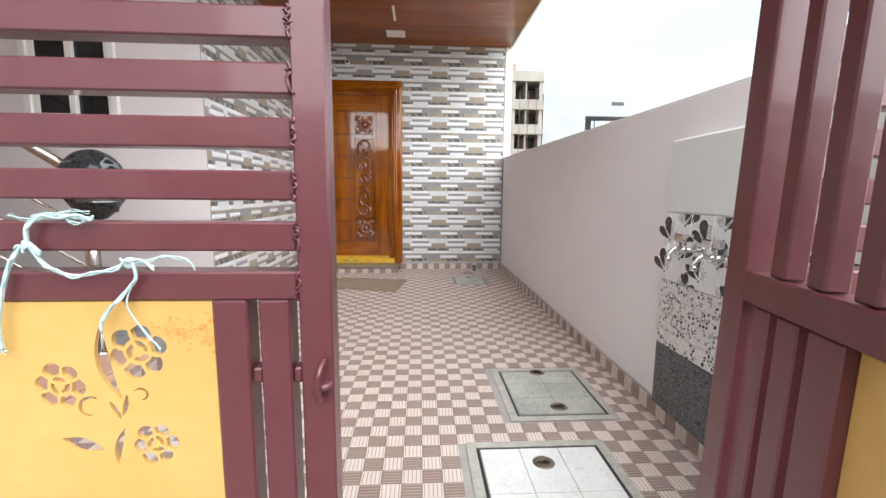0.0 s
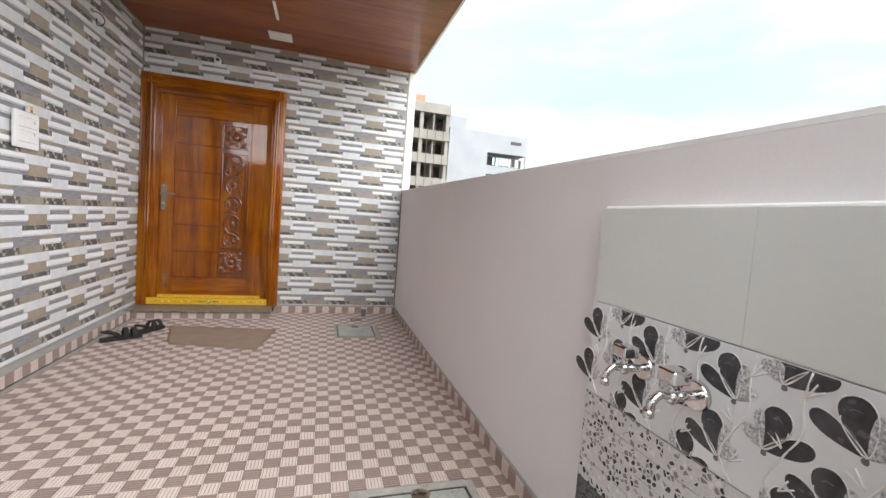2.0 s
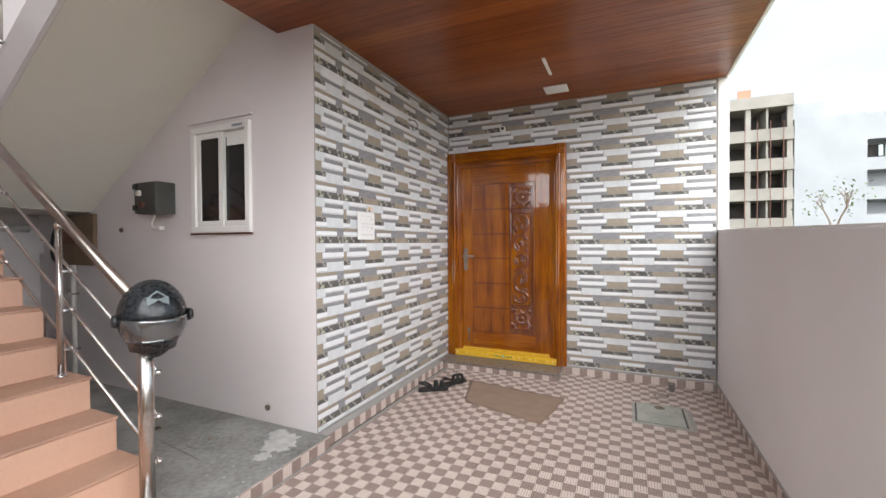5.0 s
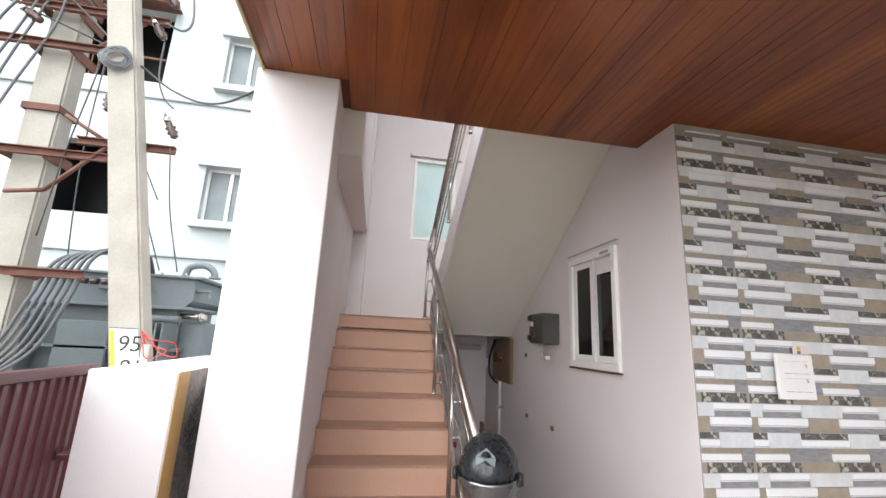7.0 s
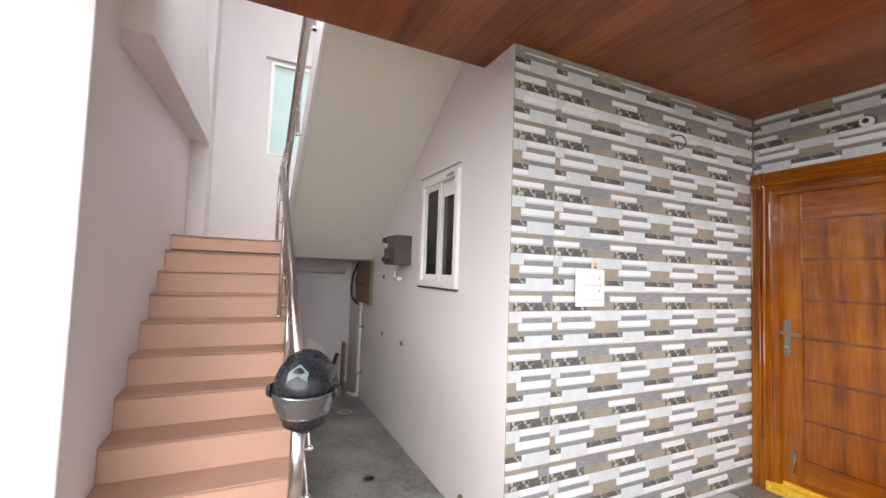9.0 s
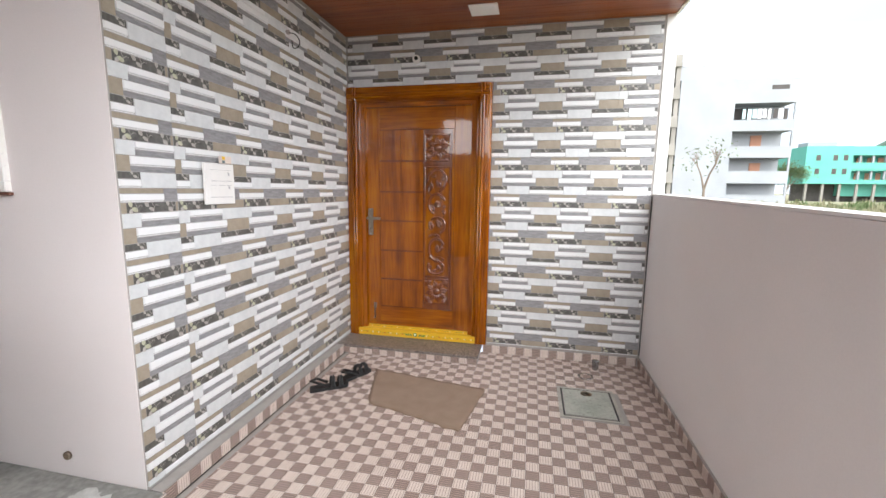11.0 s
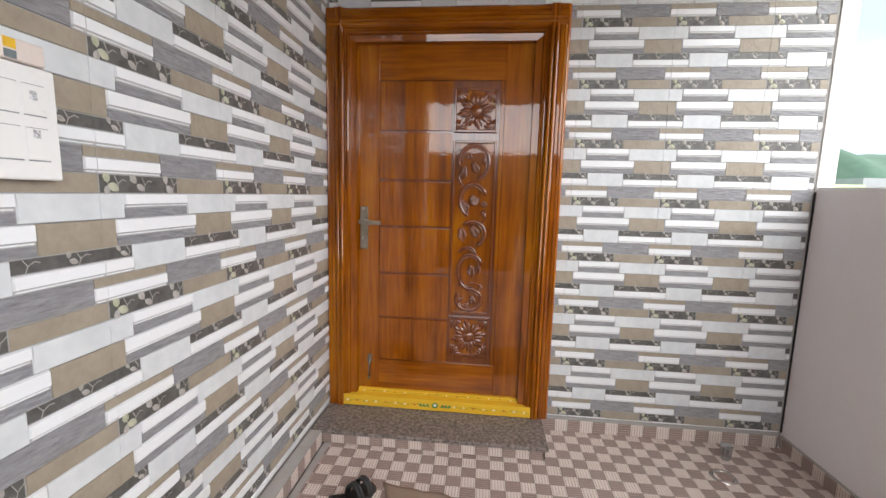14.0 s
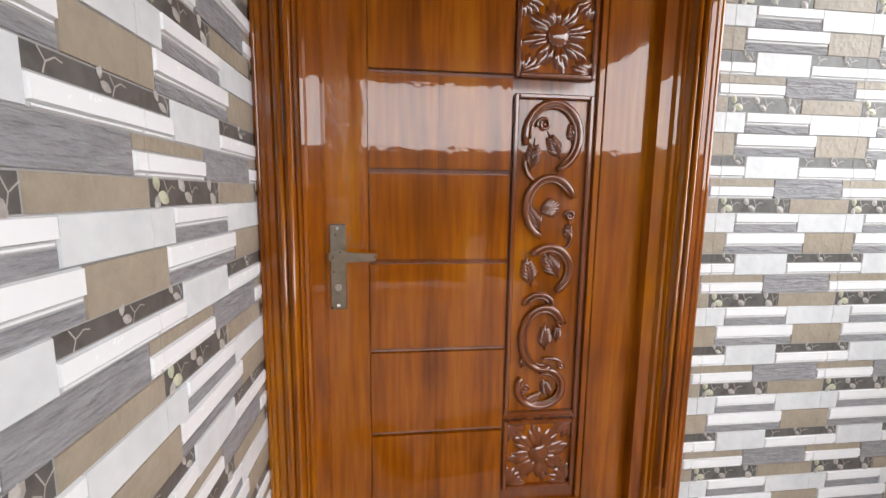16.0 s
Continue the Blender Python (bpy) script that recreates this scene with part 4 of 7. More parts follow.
# ---------- window, meter box, boards by the stairs ----------
def slider(name, label, x0, x1, z0, z1, y, pane, frame_mat="upvc"):
    t = thing(name, label, "window")
    f = 0.045
    bm = bmesh.new()
    for q in ((x0, x1, z0, z0 + f), (x0, x1, z1 - f, z1), (x0, x0 + f, z0 + f, z1 - f), (x1 - f, x1, z0 + f, z1 - f)):
        box(bm, q[0], q[1], y - 0.012, y + 0.06, q[2], q[3], bevel=0.003)
    part("frame", bm, frame_mat, t)
    mid = (x0 + x1) / 2
    for k, (a, b) in enumerate(((x0 + f + 0.002, mid + 0.02), (mid - 0.02, x1 - f - 0.002))):
        yy = y + 0.004 + 0.022 * k
        s = thing("sash", "", "")
        s.parent = t
        w = 0.042
        bm = bmesh.new()
        for q in ((a, b, z0 + f + 0.001, z0 + f + w), (a, b, z1 - f - w, z1 - f - 0.001), (a, a + w, z0 + f + w, z1 - f - w), (b - w, b, z0 + f + w, z1 - f - w)):
            box(bm, q[0], q[1], yy, yy + 0.018, q[2], q[3], bevel=0.002)
        part("sash_frame", bm, frame_mat, s)
        one("pane", pane, (a + w, b - w, yy + 0.007, yy + 0.011, z0 + f + w, z1 - f - w), parent=s)
    return t


slider("window", "white sliding window with two dark panes", WX0, WX1, WZ0, WZ1, YW - 0.012, "pane")
one("window_sill", "rust", (WX0 - 0.02, WX1 + 0.01, YW - 0.02, YW - 0.002, WZ0 - 0.014, WZ0 - 0.002), label="thin dark sill line under the window", kind=S)
one("window_label", "upvc", (WX1 - 0.245, WX1 - 0.055, YW - 0.0015, YW - 0.0005, WZ1 - 0.155, WZ1 - 0.09), label="white printed strip on the dark pane of the window", category="sticker")
one("window_ledge", "plaster", (WX0 - 0.04, WX1 + 0.02, YW - 0.022, YW - 0.001, WZ1 + 0.035, WZ1 + 0.05), label="thin plastered line over the window", kind=S)
one("window_sticker", "ink", (WX1 - 0.16, WX1 - 0.06, YW - 0.026, YW - 0.0245, WZ1 - 0.033, WZ1 - 0.015), label="printed sticker on the window frame", category="sticker")
t = thing("stair_window", "tall white-framed window with a frosted pane over the landing", "window")
bm = bmesh.new()
for q in ((UY0, UY1, UZ0, UZ0 + 0.04), (UY0, UY1, UZ1 - 0.04, UZ1), (UY0, UY0 + 0.04, UZ0 + 0.04, UZ1 - 0.04), (UY1 - 0.04, UY1, UZ0 + 0.04, UZ1 - 0.04)):
    box(bm, XF - 0.06, XF + 0.012, q[0], q[1], q[2], q[3], bevel=0.003)
part("frame", bm, "upvc", t)
one("stair_window_ledge", "plaster", (XF + 0.001, XF + 0.06, UY0 - 0.06, UY1 + 0.06, UZ1 + 0.02, UZ1 + 0.07), label="plastered ledge over the landing window", kind=S)
one("pane", "frosted", (XF - 0.03, XF - 0.022, UY0 + 0.041, UY1 - 0.041, UZ0 + 0.041, UZ1 - 0.041), parent=t)

t = thing("meter_box", "dark grey metal meter box with a dangling white cable", "meter box")
one("case", "meter", (-2.53, -2.28, 3.325, YW - 0.001, 1.535, 1.775), parent=t, bevel=0.006)
one("lid", "meter", (-2.535, -2.275, 3.315, 3.324, 1.54, 1.77), parent=t, bevel=0.003)
for k, (x, z) in enumerate(((-2.50, 1.74), (-2.46, 1.69), (-2.50, 1.58), (-2.42, 1.60))):
    one("plug", ("black", "pipe", "black", "rust")[k], (x - 0.018, x + 0.018, 3.29, 3.314, z - 0.02, z + 0.02), parent=t, bevel=0.003)
bm = bmesh.new()
tube(bm, spline([(-2.42, 3.40, 1.535), (-2.45, 3.39, 1.47), (-2.42, 3.38, 1.43), (-2.36, 3.38, 1.425)], 6), 0.008, 8)
part("cable", bm, "pipe", t)
one("switch", "pipe", (-2.37, -2.31, 3.36, 3.40, 1.41, 1.44), parent=t, bevel=0.004)

t = thing("fuse_board", "old plywood board with a fuse switch and cables under the landing", "fuse board")
one("board", "board", (-3.98, -3.36, YW - 0.035, YW - 0.001, 1.12, 1.575), parent=t, bevel=0.003)
one("switch_case", "rust", (-3.75, -3.60, YW - 0.10, YW - 0.0355, 1.32, 1.42), parent=t, bevel=0.006)
one("lever", "steel", (-3.60, -3.48, YW - 0.085, YW - 0.06, 1.365, 1.38), parent=t, bevel=0.003)
bm = bmesh.new()
tube(bm, spline([(-3.8, YW - 0.06, 1.55), (-3.86, YW - 0.1, 1.40), (-3.88, YW - 0.1, 1.2), (-3.8, YW - 0.07, 1.12), (-3.70, YW - 0.05, 1.10)], 6), 0.014, 8)
part("cable", bm, "black", t)
t = thing("conduit_pipe", "white vertical pipe running down to the platform", "pipe")
bm = bmesh.new()
tube(bm, spline([(-3.68, YW - 0.04, 1.12), (-3.68, YW - 0.04, 0.6), (-3.68, YW - 0.04, 0.16), (-3.72, YW - 0.07, 0.11), (-3.85, YW - 0.10, 0.10)], 6), 0.02, 10)
part("pipe", bm, "pipe", t)
for z in (0.35, 0.85):
    one("clip", "steel", (-3.705, -3.655, YW - 0.064, YW - 0.001, z, z + 0.018), parent=t, bevel=0.002)
bm = bmesh.new()
tube(bm, [(-4.30, YS1 + 0.05, 1.46), (-4.30, YW - 0.1, 1.46)], 0.035, 10)
part("cross_pipe", bm, "pipe", t)
one("beam_low", "plaster", (XF + 0.001, XF + 0.10, YS1 + 0.01, YW - 0.003, 1.22, 1.34), label="plastered beam under the landing", kind=S)
# holes and stubs in the plaster wall
for k, (x, z) in enumerate(((-2.995, 1.425), (-2.97, 0.889), (-2.432, 0.885), (-1.335, 0.18))):
    t = thing("pipe_stub", "small dark open pipe end in the white plaster", "pipe", group="pipe ends in the plaster wall")
    bm = bmesh.new()
    lathe(bm, [(0.020, 0.0), (0.020, 0.012), (0.013, 0.014), (0.012, 0.004)], 14)
    ob = part("rim", bm, "brass_dark", t)
    t.matrix_world = pose(x, YW, z, 90, 0, 0)
# platform fittings
t = thing("platform_cover", "square cement cover with worn circles cast in it", "manhole cover")
bm = bmesh.new()
prism(bm, [(-1.90, 3.02), (-1.56, 3.36), (-1.20, 3.27), (-1.21, 2.93)], 2, 0.08, 0.084)
ob = part("slab", bm, "concrete", t)
for r in (0.13, 0.085, 0.045):
    bm = bmesh.new()
    torus(bm, (-1.47, 3.14, 0.0838), r, 0.007, 0.004)
    part("cast_ring", bm, "concrete", t)
bm = bmesh.new()
torus(bm, (-1.47, 3.14, 0.0845), 0.02, 0.006, 0.004, 14)
part("lifting_ring", bm, "brass_dark", t)
rnd = random.Random(21)
bm = bmesh.new()
for x, y, r in [(-1.02, 3.28, 0.11), (-1.12, 3.36, 0.07), (-1.0, 3.12, 0.05)] + [(rnd.uniform(-1.5, -0.86), rnd.uniform(2.3, 3.3), rnd.uniform(0.003, 0.009)) for _ in range(34)]:
    n = 22 if r > 0.02 else 7
    prism(bm, [(x + r * rnd.uniform(0.6, 1.25) * math.cos(6.2832 * q / n), y + r * rnd.uniform(0.6, 1.25) * math.sin(6.2832 * q / n)) for q in range(n)], 2, 0.0801, 0.0808 + rnd.uniform(0, 0.0004))
part("cement_splashes", bm, "splash", None, "dried white cement splashes on the platform", kind=S)
for x, y, r in ((-1.94, 3.09, 0.045), (-3.30, 3.22, 0.075)):
    t = thing("platform_drain", "round drain hole in the grey concrete", "drain", (x, y, 0.08), group="drains in the platform")
    bm = bmesh.new()
    torus(bm, (0, 0, 0.0005), r, r * 0.28, 0.004, 20)
    part("ring", bm, "grout_dirty" if r > 0.05 else "brass_dark", t)
    bm = bmesh.new()
    lathe(bm, [(r * 0.72, 0.0008), (r * 0.7, 0.0012)], 20)
    part("hole", bm, "black" if r < 0.05 else "concrete", t)
# odds and ends stored under the landing
t = thing("cement_bag", "crumpled white bag with faded red print on the platform", "bag", (-4.1, 2.95, 0.08))
bm = bmesh.new()
bmesh.ops.create_icosphere(bm, subdivisions=3, radius=1.0)
for v in bm.verts:
    q = noise.noise(v.co * 2.3) * 0.25
    v.co = Vector((v.co.x * (0.16 + 0.05 * q), v.co.y * (0.22 + 0.08 * q), 0.30 + v.co.z * (0.30 + 0.08 * q)))
part("bag", bm, "white_paint", t)
one("print", "red", (0.150, 0.168, -0.10, 0.08, 0.30, 0.36), parent=t, bevel=0.004)
t = thing("tool_pile", "dark tools and a plank leaning in the corner under the landing", "tools", (-4.05, 3.30, 0.08))
one("plank", "board", (-0.05, 0.05, 0.03, 0.06, 0.0, 0.55), parent=t, bevel=0.004)
bm = bmesh.new()
lathe(bm, [(0.05, 0.0), (0.06, 0.12), (0.055, 0.13)], 14, (0.12, -0.10, 0))
part("tin", bm, "pipe", t)
bm = bmesh.new()
cyl(bm, (0.0, -0.16, 0.0), (-0.03, -0.02, 0.42), 0.022)
part("tool_handle", bm, "black", t)


# ---------- stair railings ----------
def railing(name, label, foot, ytop, posts, rail_pts, drops, newel=True):
    t = thing(name, label, "railing")
    bm = bmesh.new()
    tube(bm, rail_pts, 0.024, 12)
    part("handrail", bm, "handrail", t, "brushed steel handrail")
    for k, (x, z0, z1) in enumerate(posts):
        p = thing("post", "", "")
        p.parent = t
        r = 0.030 if (k == 0 and newel) else 0.014
        bm = bmesh.new()
        cyl(bm, (x, foot, z0), (x, foot, z1), r, segs=16)
        part("tube", bm, "steel", p)
        bm = bmesh.new()
        lathe(bm, [(r * 1.9, 0.0), (r * 1.9, 0.006), (r * 1.25, 0.016), (r * 1.02, 0.018)], 18, (x, foot, z0))
        part("collar", bm, "chrome", p)
        if not (k == 0 and newel):
            bm = bmesh.new()
            lathe(bm, [(0.018, -0.03), (0.018, -0.012), (0.008, -0.008), (0.008, 0.03)], 12, (x, foot, z1))
            part("cap", bm, "chrome", p)
    for dz in drops:
        bm = bmesh.new()
        a, b = posts[0], posts[-1]
        sl = (rail_pts[-1][2] - rail_pts[0][2]) / (rail_pts[-1][0] - rail_pts[0][0])
        za = rail_pts[0][2] + sl * (a[0] - rail_pts[0][0]) - dz
        zb = rail_pts[0][2] + sl * (b[0] - rail_pts[0][0]) - dz
        tube(bm, [(a[0], ytop, za), (b[0], ytop, zb)], 0.008, 8)
        part("mid_rail", bm, "steel", t)
        for x, z0, z1 in posts:
            z = rail_pts[0][2] + sl * (x - rail_pts[0][0]) - dz
            if z0 < z < z1:
                bm = bmesh.new()
                cyl(bm, (x, foot, z), (x, ytop + 0.004, z), 0.008, segs=8)
                bmesh.ops.create_icosphere(bm, subdivisions=2, radius=0.015, matrix=Matrix.Translation((x, ytop, z)))
                for f in bm.faces:
                    f.smooth = True
                part("knob", bm, "chrome", t)
    return t


railing("stair_railing", "brushed steel stair railing with ball joints and three thin rails", 2.50, 2.55,
        [(-1.0, 0.15, 0.97), (-1.70, 0.6345, 1.42), (-2.40, 1.119, 1.86), (-3.18, 1.72, 2.33)],
        [(-1.0, 2.50, 1.01), (-3.24, 2.52, 2.41)], (0.28, 0.48, 0.68))
railing("upper_railing", "brushed steel railing along the upper stair flight", 2.566, 2.556,
        [(-3.18, 2.10, 2.64), (-2.47, 2.50, 3.10), (-1.76, 2.96, 3.56), (-1.15, 3.35, 3.94)],
        [(-3.24, 2.56, 2.65), (-1.0, 2.56, 2.65 + SL * 2.24)], (0.16, 0.30, 0.44), newel=False)
t = thing("railing_bend", "curved steel link between the two handrails", "railing")
bm = bmesh.new()
tube(bm, spline([(-3.24, 2.52, 2.41), (-3.33, 2.525, 2.44), (-3.38, 2.54, 2.51), (-3.34, 2.555, 2.60), (-3.24, 2.56, 2.65)], 6), 0.023, 12)
part("bend", bm, "steel", t)


def helmet():
    t = thing("motorcycle_helmet", "graphite full-face helmet with a clear visor hung on the railing post", "helmet", (-0.98, 2.52, 0.985))
    t.scale = (1.05, 1.05, 1.05)
    t.rotation_euler = (0, 0, radians(-22))      # faces +x, towards the gate side
    n, m = 40, 28

    def shell(th, ph, grow=0.0):
        c = math.cos(ph)
        x, y, z = c * math.cos(th), c * math.sin(th), math.sin(ph)
        rx = 0.148 if x > 0 else 0.138
        chin = 1 - 0.24 * max(0, -z) ** 1.4
        return Vector((x * (rx + grow) * (chin + 0.08 * max(0, -z) * max(0, x)), y * (0.122 + grow) * chin, z * (0.155 if z > 0 else 0.172) + (0.0)))
    bm = bmesh.new()
    grid = {}
    for j in range(m + 1):
        ph = -1.30 + 2.87 * j / m
        for i in range(n):
            th = 2 * math.pi * i / n
            grid[i, j] = bm.verts.new(shell(th, ph))
    for j in range(m):
        for i in range(n):
            th = (2 * math.pi * (i + 0.5) / n + math.pi) % (2 * math.pi) - math.pi
            ph = -1.30 + 2.87 * (j + 0.5) / m
            if abs(th) < 1.12 and -0.52 < ph < 0.08:
                continue
            bm.faces.new([grid[i, j], grid[(i + 1) % n, j], grid[(i + 1) % n, j + 1], grid[i, j + 1]]).smooth = True
    bmesh.ops.solidify(bm, geom=bm.faces[:], thickness=0.006)
    part("shell", bm, "helmet", t)
    bm = bmesh.new()
    rows = []
    for j in range(9):
        ph = -0.50 + 0.54 * j / 8
        rows.append([bm.verts.new(shell(-1.25 + 2.5 * i / 20, ph, 0.004)) for i in range(21)])
    for a, b in zip(rows, rows[1:]):
        for i in range(20):
            bm.faces.new([a[i], a[i + 1], b[i + 1], b[i]]).smooth = True
    bmesh.ops.solidify(bm, geom=bm.faces[:], thickness=0.002)
    part("visor", bm, "visor", t, "clear visor with bright reflections")
    for s in (-1, 1):
        bm = bmesh.new()
        cyl(bm, (0.03, s * 0.122, 0.0), (0.03, s * 0.138, 0.0), 0.028, 0.022, 18)
        part("hinge", bm, "black", t)
    bm = bmesh.new()
    pts = [(-0.06, 0.40), (-0.07, 0.62), (0.0, 0.86), (0.07, 0.62), (0.06, 0.40), (0.0, 0.55)]
    vo = [bm.verts.new(shell(a * 5.2, p, 0.006)) for a, p in pts]
    vi = [bm.verts.new(shell(a * 5.2, p, -0.002)) for a, p in pts]
    bm.faces.new(vo)
    for i in range(6):
        bm.faces.new([vo[i], vi[i], vi[(i + 1) % 6], vo[(i + 1) % 6]])
    part("vent", bm, "transformer", t, "pale raised top vent")
    bm = bmesh.new()
    vo = [bm.verts.new(shell(a, p, 0.005)) for a, p in ((-0.32, -0.68), (0.32, -0.68), (0.12, -1.02), (-0.12, -1.02))]
    vi = [bm.verts.new(shell(a, p, -0.002)) for a, p in ((-0.32, -0.68), (0.32, -0.68), (0.12, -1.02), (-0.12, -1.02))]
    bm.faces.new(vo)
    for i in range(4):
        bm.faces.new([vo[i], vi[i], vi[(i + 1) % 4], vo[(i + 1) % 4]])
    part("chin_vent", bm, "black", t)
    bm = bmesh.new()
    lathe(bm, [(0.085, -0.13), (0.10, -0.05), (0.10, 0.03), (0.085, 0.09), (0.03, 0.12)], 24, sx=1.1, sy=0.95)
    part("lining", bm, "black", t)


helmet()


# ---------- tap panel on the compound wall ----------
def tap_panel():
    xs = 1.577          # face of the tiles
    y1 = 2.035
    yb = 0.99
    p = thing("tap_wall_panel", "tiled washing panel with grey, floral, terrazzo and black slate tiles", "tile panel")
    one("backing", "white_paint", (xs + 0.009, XR - 0.0005, yb - 0.02, y1 + 0.004, 0.085, 1.168), parent=p, bevel=0.004)
    TW = 0.45
    bands = ((0.8895, 1.160, "tap_plain"), (0.6185, 0.8870, "tap_floral"), (0.352, 0.616, "terrazzo"), (0.088, 0.349, "wavy_slate"))
    for z0, z1, m_ in bands:
        y = y1
        first = True
        while y > yb:
            ya = max(y - TW, yb)
            if m_ == "terrazzo":
                k = 4
                for i in range(k):
                    h = (z1 - z0) / k
                    one("terrazzo_course", m_, (xs + 0.001 * (i % 2), xs + 0.0088, ya + 0.0003, y - 0.0003, z0 + h * i + 0.0005, z0 + h * (i + 1) - 0.0004), parent=p, bevel=0.0008)
            else:
                one({"tap_plain": "plain_tile", "tap_floral": "floral_tile", "wavy_slate": "slate_tile"}[m_], m_, (xs, xs + 0.0088, ya + 0.0003, y - 0.0003, z0, z1), parent=p, bevel=0.0006)
            y = ya
            first = False
    # raised flowers
    def blob(bm, cy, cz, ang, ln, wd, mi, hh=0.0022):
        n = 22
        rim = []
        for i in range(n):
            a = 2 * math.pi * i / n
            u, v = ln * (0.5 + 0.5 * math.cos(a)), wd * math.sin(a) * (0.75 + 0.35 * math.cos(a))
            rim.append((cy + u * math.cos(ang) - v * math.sin(ang), cz + u * math.sin(ang) + v * math.cos(ang)))
        rim = [(max(q[0], yb + 0.002), min(max(q[1], 0.620), 0.8855)) for q in rim]
        vs = [bm.verts.new((xs - 0.0002, a, b)) for a, b in rim]
        c = bm.verts.new((xs - hh, sum(q[0] for q in rim) / n, sum(q[1] for q in rim) / n))
        for i in range(n):
            f = bm.faces.new([vs[i], vs[(i + 1) % n], c])
            f.material_index, f.smooth = mi, True
    def line(bm, pts, r, mi):
        keep = [q for q in pts if 0.621 < q[1] < 0.885 and q[0] > yb + 0.003]
        if len(keep) > 1:
            tube(bm, [(xs - 0.0012, *q) for q in keep], r, 5, mi)

    def petal_line(y, z, ang, ln, wd):
        out = []
        for k in range(14):
            a = math.pi - 2.9 * k / 13
            u, v = ln * (0.5 + 0.5 * math.cos(a)), wd * math.sin(a) * (0.75 + 0.35 * math.cos(a))
            out.append((y + u * math.cos(ang) - v * math.sin(ang), z + u * math.sin(ang) + v * math.cos(ang)))
        return out

    def flower(y, z, s):
        """A dark lily with two silver petals; s is the side to which it leans."""
        bm = bmesh.new()
        up = math.pi / 2
        blob(bm, y, z, up - s * 0.66, 0.060, 0.012, 3)
        blob(bm, y, z, up - s * 0.30, 0.088, 0.032, 0, 0.0035)
        blob(bm, y, z, up - s * 1.12, 0.088, 0.021, 0, 0.0028)
        blob(bm, y, z, up + s * 0.18, 0.072, 0.017, 1, 0.003)
        blob(bm, y, z, up + s * 0.92, 0.050, 0.016, 1, 0.003)
        blob(bm, y, z + 0.002, -up + s * 0.2, 0.014, 0.0065, 3)
        for a, ln, wd in ((up - s * 0.30, 0.090, s * 0.032), (up - s * 0.30, 0.090, -s * 0.031), (up - s * 1.12, 0.090, s * 0.022), (up - s * 0.62, 0.062, -s * 0.010)):
            line(bm, petal_line(y, z, a, ln, wd), 0.0011, 2)
        for k in range(3):
            line(bm, [(y + (0.030 + 0.016 * k) * math.cos(up - s * 0.3) + 0.010 * math.cos(q), z + (0.030 + 0.016 * k) * math.sin(up - s * 0.3) + 0.006 * math.sin(q)) for q in (0.3, 1.2, 2.1, 2.9)], 0.0008, 3)
        if len(bm.faces):
            part("flower", bm, ["petal", "petal_silver", "white_paint", "petal_grey"], p)

    PW = 0.205
    for col in range(6):
        ya_ = 1.995 - PW * col
        for dy, z, s in ((0.0, 0.785, 1), (0.022, 0.657, 1), (-0.082, 0.848, -1), (-0.062, 0.719, -1), (-0.088, 0.585, -1)):
            if ya_ + dy > yb + 0.02:
                flower(ya_ + dy, z, s)
    bm = bmesh.new()
    for col in range(6):
        ya_ = 1.995 - PW * col
        for dy, s in ((0.0, 1), (-0.09, -1)):
            y = ya_ + dy
            if y < yb + 0.03:
                continue
            line(bm, [(q.x, q.y) for q in spline([(y - 0.012, 0.622, 0), (y + 0.018, 0.665, 0), (y - 0.004, 0.72, 0), (y - 0.030, 0.775, 0), (y - 0.026, 0.83, 0), (y - 0.034, 0.884, 0)], 5)], 0.0020, 0)
            for z, e in ((0.66, 1), (0.735, -1), (0.84, 1)):
                for da in (0.5, 0.95):
                    a = math.pi / 2 + e * da
                    yy = y - (0.028 if z > 0.74 else 0.004)
                    line(bm, [(yy + r * math.cos(a), z + r * math.sin(a)) for r in (0.002, 0.012, 0.022, 0.032)], 0.0017, 0)
    part("stems", bm, "white_paint", p, "raised pale stems and leaves")


tap_panel()


def tap(y, z, s):
    t = thing("tap", "chrome wall tap with a square cap over the tiled panel", "tap", (1.577, y, z), group="taps on the tiled panel")
    bm = bmesh.new()
    cyl(bm, (-0.0003, 0, 0), (-0.012, 0, 0), 0.037 * s, 0.032 * s, 24)
    part("flange", bm, "chrome", t)
    bm = bmesh.new()
    cyl(bm, (-0.012, 0, 0), (-0.075 * s, 0, 0), 0.011 * s, 0.012 * s, 16)
    bmesh.ops.create_uvsphere(bm, u_segments=16, v_segments=10, radius=0.017 * s, matrix=Matrix.Translation((-0.075 * s, 0, 0)))
    for f in bm.faces:
        f.smooth = True
    part("barrel", bm, "chrome", t)
    bm = bmesh.new()
    tube(bm, spline([(-0.075 * s, 0, 0), (-0.105 * s, 0.0, 0.006), (-0.128 * s, 0, -0.006), (-0.136 * s, 0, -0.028 * s)], 5), 0.0095 * s, 12)
    lathe(bm, [(0.012 * s, -0.012), (0.012 * s, 0.004)], 14, (-0.136 * s, 0, -0.030 * s))
    part("spout", bm, "chrome", t)
    bm = bmesh.new()
    cyl(bm, (-0.075 * s, 0, 0.012), (-0.075 * s, 0, 0.036 * s), 0.009 * s)
    part("stem", bm, "chrome", t)
    bm = bmesh.new()
    x = -0.075 * s
    vs = box(bm, x - 0.026 * s, x + 0.026 * s, -0.026 * s, 0.026 * s, 0.034 * s, 0.066 * s, bevel=0.004 * s)
    part("cap", bm, "chrome", t)


tap(1.815, 0.763, 0.86)
tap(1.665, 0.757, 0.92)


